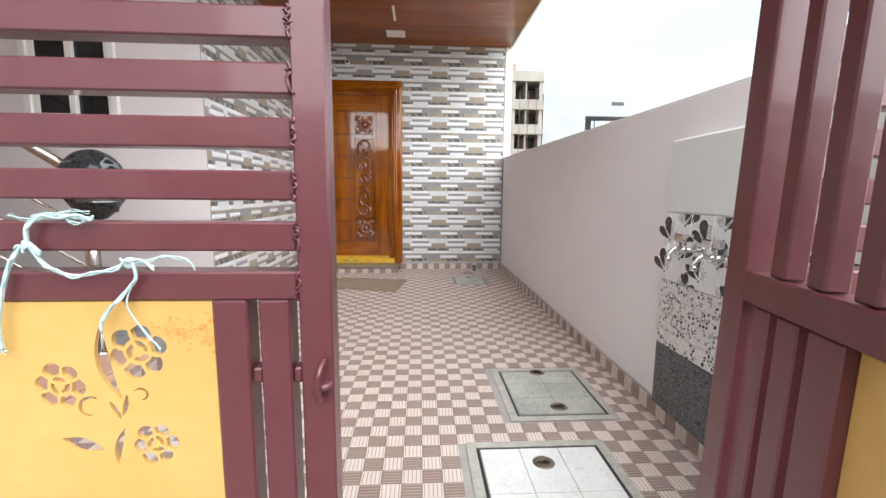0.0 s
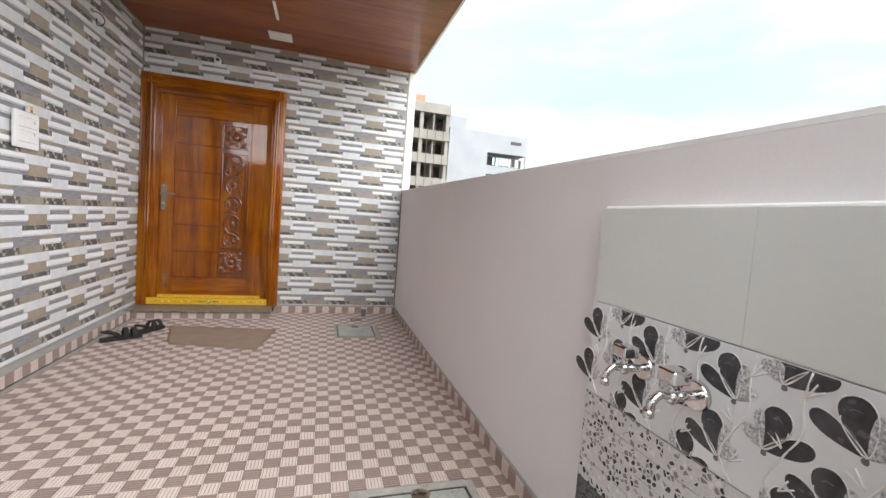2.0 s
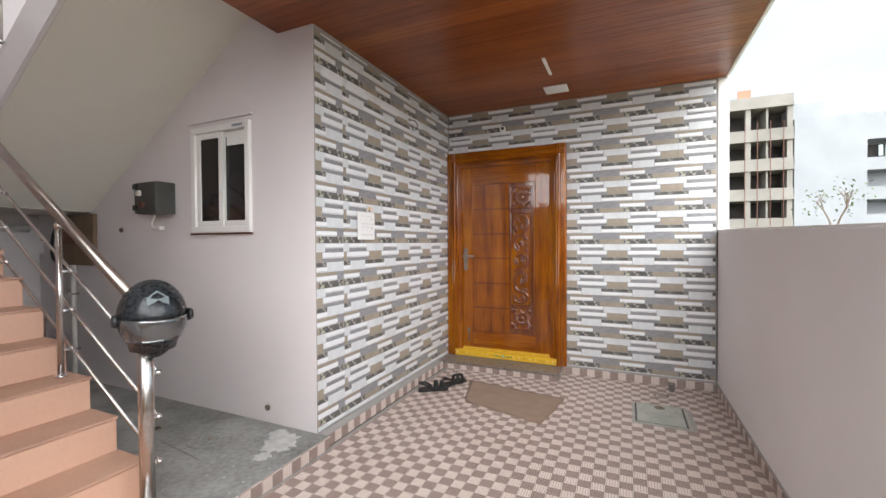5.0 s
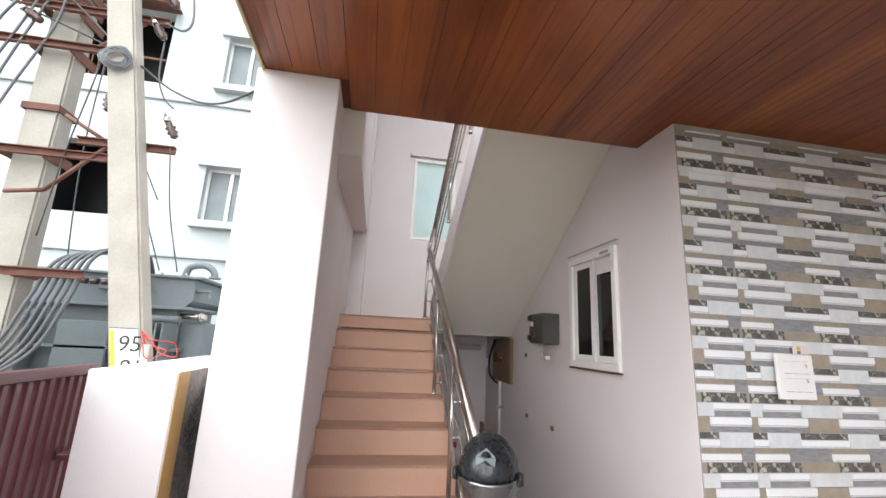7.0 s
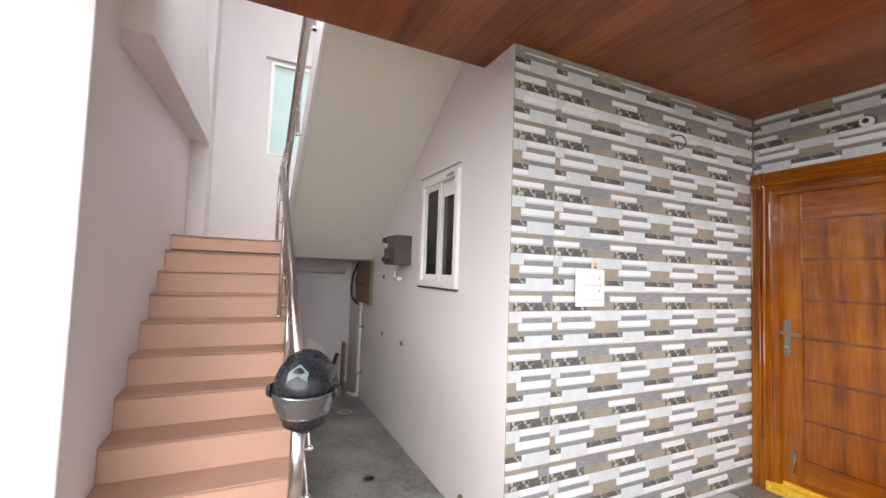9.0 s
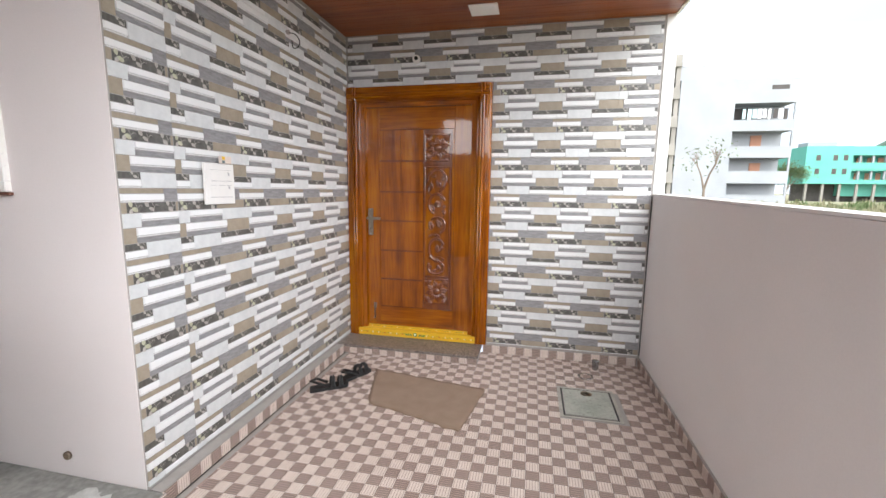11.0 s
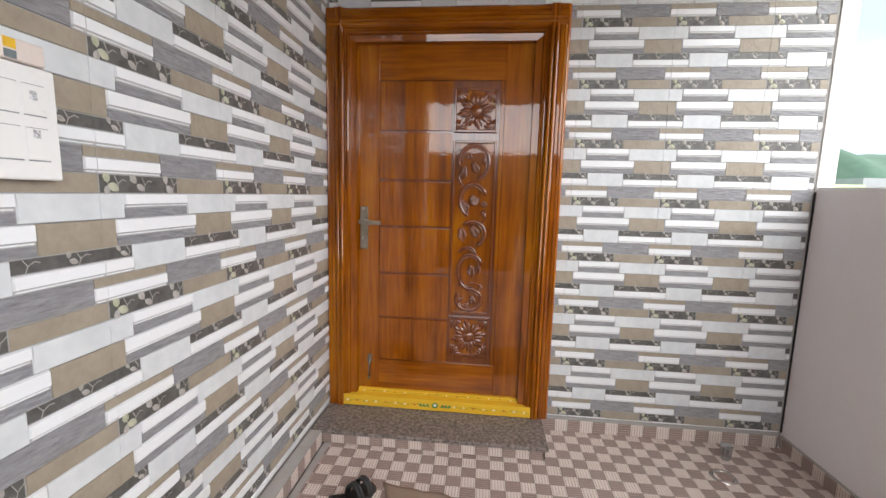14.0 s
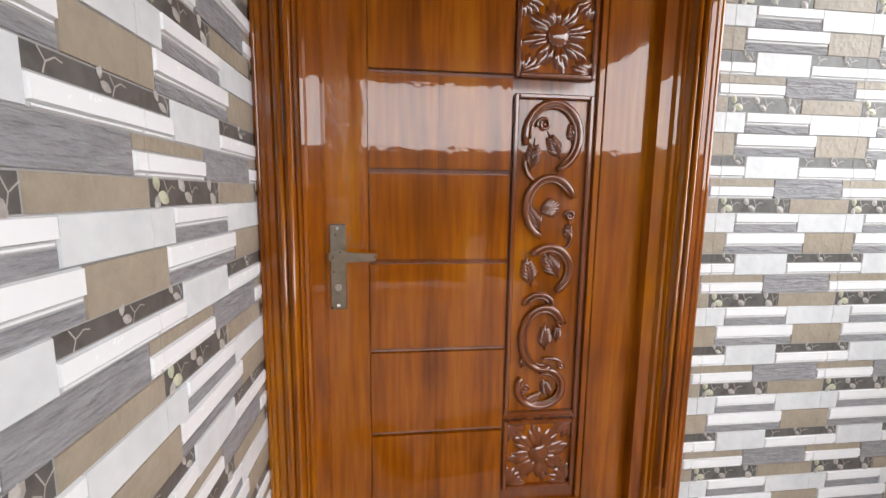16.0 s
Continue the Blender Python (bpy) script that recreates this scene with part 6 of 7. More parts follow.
for k in range(6):
    o = 0.055 * k
    cable([(-2.97, -1.15 + o, 0.95 + o * 0.4), (-2.97, -0.86 + o, 1.30), (-3.0, -0.72 + o, 1.72), (-3.05, -0.63 + o, 2.02 + 0.012 * k), (-3.3, -0.50 + o, 2.14 + 0.015 * k), (-3.7, -0.40 + o * 0.5, 2.20), (-3.9, -0.42 + o * 0.5, 2.02)], 0.015)
for k in range(4):
    cable([(-2.97, -1.75 + 0.09 * k, 2.1), (-2.97, -1.70 + 0.12 * k, 3.2), (-2.97, -1.52 + 0.13 * k + 0.05 * (k % 2), 4.1), (-2.95, -1.25 + 0.10 * k, 4.65), (-2.9, -0.9 + 0.2 * k, 5.6)], 0.011, "thin dark service wire", "cable")
for y0, z0, y1, z1 in ((0.08, 3.10, 0.10, 2.05), (-0.22, 3.2, -0.06, 2.05), (-0.60, 3.9, -0.85, 2.05), (-0.50, 3.9, -0.32, 2.05), (-0.35, 3.55, -0.20, 2.75)):
    cable([(-2.97, y0, z0), (-3.2, (y0 + y1) / 2 - 0.02, (z0 + z1) / 2), (-3.5, y1, z1)], 0.006, "thin wire down to the transformer", "cable")
cable([(-2.98, -1.73, 4.44), (-2.98, -1.17, 4.24), (-2.96, -0.43, 3.94), (-2.7, 0.16, 3.50), (-2.2, 0.75, 3.18), (-1.5, 1.45, 3.12)], 0.009, "black service wire running to the house", "black")
cable([(-2.98, -0.10, 5.05), (-2.97, 0.0, 4.75), (-2.97, 0.05, 4.42), (-2.97, -0.02, 4.30), (-2.97, -0.18, 4.36)], 0.011, "looped black wire on the cross arm", "cable")
cable([(-2.98, -0.16, 4.16), (-2.97, -0.14, 3.8), (-2.97, -0.06, 3.58), (-2.97, 0.04, 3.48)], 0.008, "grey jumper wire between two arms", "cable")
cable([(-2.95, -1.9, 4.10), (-2.94, -1.25, 4.50), (-2.94, -0.55, 4.62), (-2.94, -0.2, 4.72)], 0.012, "black wire strung to the cross arm", "cable")
cable([(-2.9, -1.95, 4.95), (-2.92, -1.5, 4.75), (-2.95, -1.0, 4.45), (-2.95, -0.55, 4.05)], 0.009, "black wire strung to the cross arm", "black")
cable([(-2.9, -1.6, 5.8), (-2.92, -1.1, 5.3), (-2.94, -0.62, 4.85), (-2.95, -0.22, 4.60)], 0.008, "black wire strung to the cross arm", "black")
for z in (3.36, 4.48, 4.72, 5.38):
    t = thing("pole_clamp", "rusty steel band clamped round the pole", "clamp", group="bands round the pole")
    one("band", "rust", (-3.30, -3.28, yb_(z) - 0.15, yb_(z) + 0.15, z, z + 0.06), (-3.085, -3.055, yb_(z) - 0.15, yb_(z) + 0.15, z, z + 0.06), (-3.279, -3.086, yb_(z) - 0.15, yb_(z) - 0.135, z, z + 0.06), (-3.279, -3.086, yb_(z) + 0.135, yb_(z) + 0.15, z, z + 0.06), parent=t)
cable([(-2.96, -0.66, 5.6), (-2.95, -0.60, 4.6), (-2.96, -0.62, 3.9), (-2.97, -0.72, 3.0), (-2.98, -0.78, 2.2)], 0.006, "loose wire hanging down the pole", "black")
t = thing("wire_coil", "coil of grey wire tied to the pole", "wire coil")
bm = bmesh.new()
cy, cz = ya(3.80) - 0.02, 3.80
pts = [(-2.775 + 0.012 * math.sin(k), cy + 0.012 * math.sin(k * 0.11) + (0.105 + 0.022 * math.sin(k * 0.37)) * math.cos(k * 0.5), cz + 0.014 * math.cos(k * 0.13) + (0.082 + 0.020 * math.cos(k * 0.29)) * math.sin(k * 0.5)) for k in range(150)]
tube(bm, pts, 0.0075, 6)
part("coil", bm, "cable", t)


def transformer():
    t = thing("transformer", "large grey oil-filled street transformer with cooling fins and pipes", "transformer")
    x1, x0, y0, y1 = -3.85, -4.95, -1.66, 0.15
    zt = 2.02
    bm = bmesh.new()
    prism(bm, [(y0 + 0.02, 1.72), (y1 - 0.08, 1.72), (y1, 1.80), (y1, zt), (y0, zt), (y0, 1.80)], 0, x0, x1)
    part("upper_tank", bm, "transformer", t)
    one("tank", "transformer", (x0 + 0.08, x1 - 0.10, y0 + 0.10, y1 - 0.14, 0.95, 1.719), parent=t, bevel=0.02)
    one("top_plate", "transformer", (x0 - 0.05, x1 + 0.05, y0 - 0.05, y1 + 0.08, zt + 0.001, zt + 0.03), parent=t, bevel=0.006)
    one("rim", "transformer", (x0 - 0.02, x1 + 0.04, y0 - 0.03, y1 + 0.02, 1.70, 1.73), parent=t, bevel=0.004)
    one("lower_rim", "transformer", (x0 + 0.04, x1 + 0.02, y0 + 0.06, y1 - 0.06, 1.28, 1.31), parent=t, bevel=0.004)
    one("front_panel", "transformer", (x1 - 0.099, x1 + 0.02, -1.02, -0.55, 1.02, 1.55), parent=t, bevel=0.01)
    for base in (-1.50, -0.26):
        for k in range(5):
            y = base + 0.062 * k
            one("fin", "transformer", (x1 - 0.099, x1 + 0.20, y, y + 0.018, 1.0, 1.56), parent=t, bevel=0.004)
        bm = bmesh.new()
        cyl(bm, (x1 + 0.05, base - 0.04, 1.60), (x1 + 0.05, base + 0.34, 1.60), 0.035)
        part("header_pipe", bm, "transformer", t)
    one("side_box", "transformer", (x1 - 0.6, x1 - 0.15, y1 - 0.139, y1 + 0.10, 1.20, 1.58), parent=t, bevel=0.01)
    one("terminal_bar", "transformer", (x1 + 0.001, x1 + 0.09, -0.70, -0.28, 1.86, 1.97), parent=t, bevel=0.008)
    for k in range(3):
        bm = bmesh.new()
        cyl(bm, (x1 + 0.10, -0.86 + 0.10 * k, 1.93), (x1 + 0.10, -0.80 + 0.10 * k, 1.93), 0.03, segs=12)
        part("terminal", bm, "ceramic", t)
    bm = bmesh.new()
    tube(bm, spline([(x1 - 0.1, y1 - 0.16, zt + 0.03), (x1 - 0.1, y1 - 0.12, zt + 0.14), (x1 - 0.1, y1 + 0.02, zt + 0.17), (x1 - 0.1, y1 + 0.11, zt + 0.12), (x1 - 0.1, y1 + 0.14, zt + 0.05)], 6), 0.036, 12)
    lathe(bm, [(0.058, 0.0), (0.058, 0.018)], 14, (x1 - 0.1, y1 + 0.14, zt + 0.032))
    part("breather_pipe", bm, "transformer", t)
    bm = bmesh.new()
    cyl(bm, (x1 - 0.1, y1 - 0.13, 1.64), (x1 - 0.1, y1 + 0.12, 1.64), 0.03)
    part("valve", bm, "steel", t)
    bm = bmesh.new()
    cyl(bm, (x1 - 0.1, y1 + 0.05, 1.64), (x1 - 0.1, y1 + 0.075, 1.64), 0.05)
    part("valve_flange", bm, "steel", t)
    one("bracket", "transformer", (x1 - 0.14, x1 - 0.04, y1 + 0.001, y1 + 0.15, 1.90, 1.93), (x1 - 0.14, x1 - 0.04, y1 + 0.125, y1 + 0.15, 1.83, 1.90), parent=t, bevel=0.004)
    for k in range(8):
        y = y0 + 0.1 + 0.23 * k
        bm = bmesh.new()
        cyl(bm, (x1 + 0.02, y, zt + 0.03), (x1 + 0.02, y, zt + 0.05), 0.013, segs=6)
        part("bolt", bm, "steel", t)
    one("plinth", "far_grey", (x0 - 0.15, x1 + 0.15, y0 - 0.2, y1 + 0.2, -0.12, 0.78), parent=t, bevel=0.01)
    for a in (x0 + 0.1, x1 - 0.25):
        one("foot", "rust", (a, a + 0.1, y0 + 0.1, y1 - 0.14, 0.78, 0.949), parent=t)


transformer()


# ---------- far buildings across the field ----------
def balcony_block():
    """White block with open balconies and, beside it, a bare concrete one."""
    b = thing("apartment_block", "white four-storey apartment block with open balconies and laundry", "apartment block")
    y = 60.0
    one("wall", "far_white", (17.95, 24.1, y, y + 14, -0.4, 15.0), (24.1, 30.6, y + 2.5, y + 14, -0.4, 14.9), (17.95, 20.6, y + 0.5, y + 6, 15.0, 16.8), parent=b)
    one("roof_wall", "far_white", (24.1, 30.6, y, y + 2.5, 12.1, 14.9), parent=b)
    for z0, z1 in ((8.85, 10.15), (5.7, 7.05), (2.6, 4.1), (-0.3, 1.2)):
        one("balcony_front", "far_white", (24.1, 30.6, y, y + 0.2, z0, z1), (30.4, 30.6, y + 0.2, y + 2.5, z0, z1), parent=b)
        one("balcony_floor", "far_white", (24.1, 30.4, y + 0.2, y + 2.5, z0, z0 + 0.25), parent=b)
    one("door", "far_brick", (27.2, 28.4, y + 2.4, y + 2.499, 7.0, 8.6), parent=b)
    one("door", "far_brick", (27.4, 28.6, y + 2.4, y + 2.499, 3.8, 5.2), parent=b)
    one("room_opening", "far_dark", (24.3, 26.6, y + 2.44, y + 2.499, 10.0, 11.9), parent=b)
    for z0, z1 in ((10.15, 12.1), (7.05, 8.85), (4.1, 5.7), (1.2, 2.6)):
        one("post", "far_white", (30.4, 30.6, y, y + 0.2, z0, z1), parent=b)
    rnd = random.Random(8)
    for k in range(9):
        x = 25.2 + k * 0.55
        one("laundry", rnd.choice(["far_dark", "rope", "far_brick", "white_paint", "transformer"]), (x, x + rnd.uniform(0.25, 0.5), y + 0.5, y + 0.54, 10.2 + rnd.uniform(0, 0.4), 11.5), parent=b)
    one("water_pipe", "far_grey", (30.62, 30.72, y + 0.3, y + 0.4, 1.0, 14.0), parent=b)
    one("roof_gap", "far_dark", (27.8, 29.6, y - 0.02, y - 0.001, 13.6, 14.1), parent=b)
    c = thing("unfinished_block", "unfinished bare concrete block with brick infill and open floors", "apartment block")
    for x in (9.2, 13.4, 17.3):
        for yy in (y, y + 6):
            one("column", "far_grey", (x, x + 0.5, yy, yy + 0.5, -0.4, 16.8), parent=c)
    for z in (2.6, 6.0, 9.4, 12.8, 16.6):
        one("slab", "far_grey", (9.0, 17.85, y - 0.3, y + 9, z, z + 0.45), parent=c)
        one("parapet", "far_grey", (9.0, 17.8, y - 0.28, y - 0.1, z + 0.45, z + 1.35), parent=c)
    one("inner_wall", "far_dark", (9.0, 17.85, y + 4.0, y + 4.2, -0.4, 16.6), parent=c)
    one("inner_wall", "far_grey", *[(x, x + 0.2, y + 0.2, y + 3.99, -0.4, 16.6) for x in (11.6, 15.4)], parent=c)
    one("brick_infill", "far_brick", (12.6, 13.9, y - 0.1, y + 0.1, 17.1, 18.9), parent=c)
    one("brick_infill", "far_brick", (14.2, 17.3, y + 2.5, y + 2.7, 13.3, 14.6), parent=c)
    for k in range(4):
        one("scaffold_pole", "rust", (13.2 + 1.2 * k, 13.26 + 1.2 * k, y - 0.6, y - 0.54, -0.4, 15), parent=c)


balcony_block()


def green_block():
    y = 120.0
    b = thing("turquoise_building", "long turquoise two-storey building with a covered verandah", "building")
    one("wall", "far_green", (64.8, 74.5, y, y + 14, 3.9, 12.8), (74.5, 87.0, y + 3, y + 14, 1.0, 12.6), parent=b)
    one("slab", "far_green", (74.5, 87.2, y, y + 3, 10.6, 12.7), (74.5, 87.4, y, y + 3, 3.9, 4.9), (74.5, 87.4, y, y + 0.3, 7.2, 8.9), (74.5, 87.4, y, y + 3, 7.0, 7.3), parent=b)
    for k in range(5):
        one("post", "far_white", (76 + 2.6 * k, 76.4 + 2.6 * k, y + 0.3, y + 0.7, 4.9, 10.6), parent=b)
        one("door", "far_brick", (77 + 2.2 * k, 78 + 2.2 * k, y + 2.9, y + 2.99, 4.9, 6.6), parent=b)
        one("door", "far_brick", (77 + 2.2 * k, 78.2 + 2.2 * k, y + 2.9, y + 2.99, 8.9, 10.2), parent=b)
    for x in (67, 70.5, 72.6):
        for z in (6.2, 9.4):
            one("window", "far_dark", (x, x + 0.9, y - 0.05, y - 0.001, z, z + 1.3), parent=b)
    one("roof_tank", "far_white", (66, 72, y + 2, y + 6, 12.8, 13.9), parent=b)
    one("undercroft", "far_dark", (65, 87, y + 5, y + 5.2, -0.4, 3.9), parent=b)
    for k in range(7):
        one("column", "far_grey", (65.5 + 3.5 * k, 66 + 3.5 * k, y + 0.2, y + 0.6, -0.4, 3.9), parent=b)
    c = thing("lime_building", "low lime-green house with dark windows", "building")
    one("wall", "far_lime", (88.6, 98, y + 2, y + 12, -0.4, 6.6), parent=c)
    for k in range(3):
        one("window", "far_dark", (90 + 2.6 * k, 91.2 + 2.6 * k, y + 1.95, y + 1.999, 2.5, 4.2), parent=c)
    d = thing("low_houses", "row of low pale houses with flat roofs", "building")
    one("wall", "far_white", (99, 106, y + 4, y + 14, -0.4, 8.5), (106, 118, y + 6, y + 14, -0.4, 7.0), (118, 130, y + 5, y + 14, -0.4, 7.8), parent=d)
    for k in range(9):
        one("window", "far_dark", (100 + 3.3 * k, 101.5 + 3.3 * k, y + 3.95, y + 3.999, 3.5, 5.2), parent=d)
    e = thing("pink_building", "pale pink flat-roofed building with small shuttered windows", "building")
    rot = pose(92.5, 78, 0, 0, 0, -42)
    one("wall", "far_white", (-8, 16, 0, 12, -0.4, 14.5), (-9, 0, -0.8, 10, 16.4, 17.4), (-8, -1, 0, 9, 14.5, 16.4), parent=e)
    for x in (-5.5, -3, 6.2):
        one("window", "far_dark", (x, x + 1.4, -0.06, -0.001, 10.6, 12.1), parent=e)
    for x in (-5, -1, 3, 8.5):
        one("window", "far_dark", (x, x + 1.5, -0.06, -0.001, 6.3, 8.0), parent=e)
    e.matrix_world = rot
    g = thing("grey_building", "grey low building with a long band of windows", "building")
    one("wall", "far_white", (56, 65, 150, 158, -0.4, 12.5), parent=g)
    for k in range(4):
        one("window", "transformer", (57 + 2 * k, 58.4 + 2 * k, 149.9, 149.99, 9.0, 10.6), parent=g)


green_block()

# hills on the skyline
bm = bmesh.new()
n, m = 120, 10
g = {}
for i in range(n + 1):
    for j in range(m + 1):
        x = 150 + i * 16.0
        y = 800 + j * 45.0
        u = x / 900
        h = sum(a * math.exp(-((x - c) / w) ** 2) for a, c, w in ((80, 722, 48), (88, 810, 95), (70, 950, 130), (40, 1150, 170), (30, 1600, 260)))
        h *= math.sin(math.pi * min(1, j / m)) ** 0.9
        h += 6 * noise.noise(Vector((x / 40, y / 60, 0))) * (h > 3)
        g[i, j] = bm.verts.new((x, y, -1.0 + h))
for i in range(n):
    for j in range(m):
        bm.faces.new([g[i, j], g[i + 1, j], g[i + 1, j + 1], g[i, j + 1]]).smooth = True
part("hills", bm, "hill", None, "hazy green hills on the skyline", kind=S)


def tuft_field():
    """Grass tufts of the field as one mesh."""
    rnd = random.Random(21)
    V, F, I = [], [], []
    for k in range(9000):
        t_ = rnd.random()
        d = 9 + 75 * t_ ** 1.5
        a = rnd.uniform(0.05, 1.25)
        x, y = 1.9 + d * math.sin(a), 3 + d * math.cos(a)
        if y > 59 and x < 31:
            continue
        h = rnd.uniform(0.18, 0.5) * (0.9 + 0.012 * d) * (1.5 if noise.noise(Vector((x / 7, y / 7, 3))) > 0.1 else 0.8)
        w = 0.022 + 0.0022 * d
        mi = 1 if noise.noise(Vector((x / 9, y / 9, 8))) > 0.22 else 0
        for b in range(5):
            ang, lean = rnd.uniform(0, 6.28), rnd.uniform(0.1, 0.5)
            bx, by = x + rnd.uniform(-0.3, 0.3), y + rnd.uniform(-0.3, 0.3)
            i0 = len(V)
            V += [(bx - w * math.cos(ang), by - w * math.sin(ang), -0.42), (bx + w * math.cos(ang), by + w * math.sin(ang), -0.42), (bx + lean * h * math.sin(ang), by - lean * h * math.cos(ang), -0.42 + h)]
            F.append((i0, i0 + 1, i0 + 2))
            I.append(mi)
    me = bpy.data.meshes.new("field_grass")
    me.from_pydata(V, [], F)
    me.polygons.foreach_set("material_index", I)
    me.materials.append(M["grass"])
    me.materials.append(M["leaf"])
    tagged(new("field_grass", me), "tall dry and green grass of the field", "grass", kind="stuff")


tuft_field()


def tree(x, y, h, label, leafy=0.5, seed=1, spread=1.0):
    t = thing("tree", label, "tree", (x, y, -0.42))
    rnd = random.Random(seed)
    bm = bmesh.new()
    tips = []

    def grow(p, d, ln, r, k):
        q = p + d * ln
        cyl(bm, p, q, r, r * 0.7, 6, cap=False)
        if k == 0:
            tips.append(q)
            return
        for _ in range(rnd.choice((2, 3))):
            nd = (d + Vector((rnd.uniform(-0.7, 0.7) * spread, rnd.uniform(-0.7, 0.7) * spread, rnd.uniform(0.0, 0.4)))).normalized()
            grow(q, nd, ln * rnd.uniform(0.6, 0.85), r * 0.65, k - 1)
        tips.append(q)
    grow(Vector((0, 0, 0)), Vector((0, 0, 1)), h * 0.3, h * 0.022, 4)
    part("trunk", bm, "bark", t)
    V, F = [], []
    for tip in tips:
        for _ in range(int(26 * leafy)):
            c = tip + Vector((rnd.gauss(0, 0.1 * h), rnd.gauss(0, 0.1 * h), rnd.gauss(0, 0.07 * h)))
            a, b_ = rnd.uniform(0, 6.28), rnd.uniform(-1, 1)
            s = h * 0.02
            e1 = Vector((math.cos(a), math.sin(a), b_)) * s
            e2 = Vector((-math.sin(a), math.cos(a), 0.4)) * s * 0.6
            i0 = len(V)
            V += [tuple(c - e1), tuple(c + e2), tuple(c + e1), tuple(c - e2)]
            F.append((i0, i0 + 1, i0 + 2, i0 + 3))
    me = bpy.data.meshes.new("crown")
    me.from_pydata(V, [], F)
    me.materials.append(M["leaf"])
    ob = new("crown", me)
    ob.parent = t


tree(16.2, 45, 7.0, "thin bare young tree with a few yellow-green leaves", 0.12, 4, 0.8)
tree(60.5, 118, 9.0, "dense green tree beside the turquoise building", 1.5, 7)
tree(104, 116, 6.5, "dense green tree in front of the low houses", 1.5, 9)
# street behind the camera: unseen wall added to darken the door's low reflections
one("street_wall", "closing", (-6, 16, -9.3, -9.0, -0.12, 3.0), label="plain dull unseen wall added across the road to bound the door's reflection", kind=S)


# ---------- pieces: relief wall tiles ----------
TP, TH = 0.45, 0.2975
RA, RB, RC, RD, RE = 0.0, 0.066, 0.133, 0.193, 0.237
# (u0, u1, v0, v1 down, material slot, relief)
PIECES = [
    (0.000, 0.178, RA, RB, 3, 0.0045), (0.178, 0.450, RA, RA + 0.043, 0, 0.0080), (0.178, 0.450, RA + 0.043, RB, 2, 0.0040),
    (-0.050, 0.220, RB, RB + 0.030, 4, 0.0022), (-0.050, 0.220, RB + 0.030, RC, 0, 0.0075), (0.220, 0.400, RB, RC, 1, 0.0055),
    (-0.125, 0.110, RC, RD, 2, 0.0050), (0.110, 0.325, RC, RC + 0.023, 3, 0.0040), (0.110, 0.325, RC + 0.023, RD, 0, 0.0075),
    (0.145, 0.385, RD, RE, 4, 0.0022), (-0.065, 0.145, RD, RE, 3, 0.0045),
    (0.205, 0.420, RE, RE + 0.036, 0, 0.0080), (0.205, 0.420, RE + 0.036, TH, 2, 0.0040), (-0.030, 0.205, RE, TH, 1, 0.0055)]
TMATS = ["t_white", "t_pale", "t_grey", "t_brown", "t_dark", "joint", "pebble", "t_ledge", "twig", "petal_cream"]
TILE_CACHE = {}


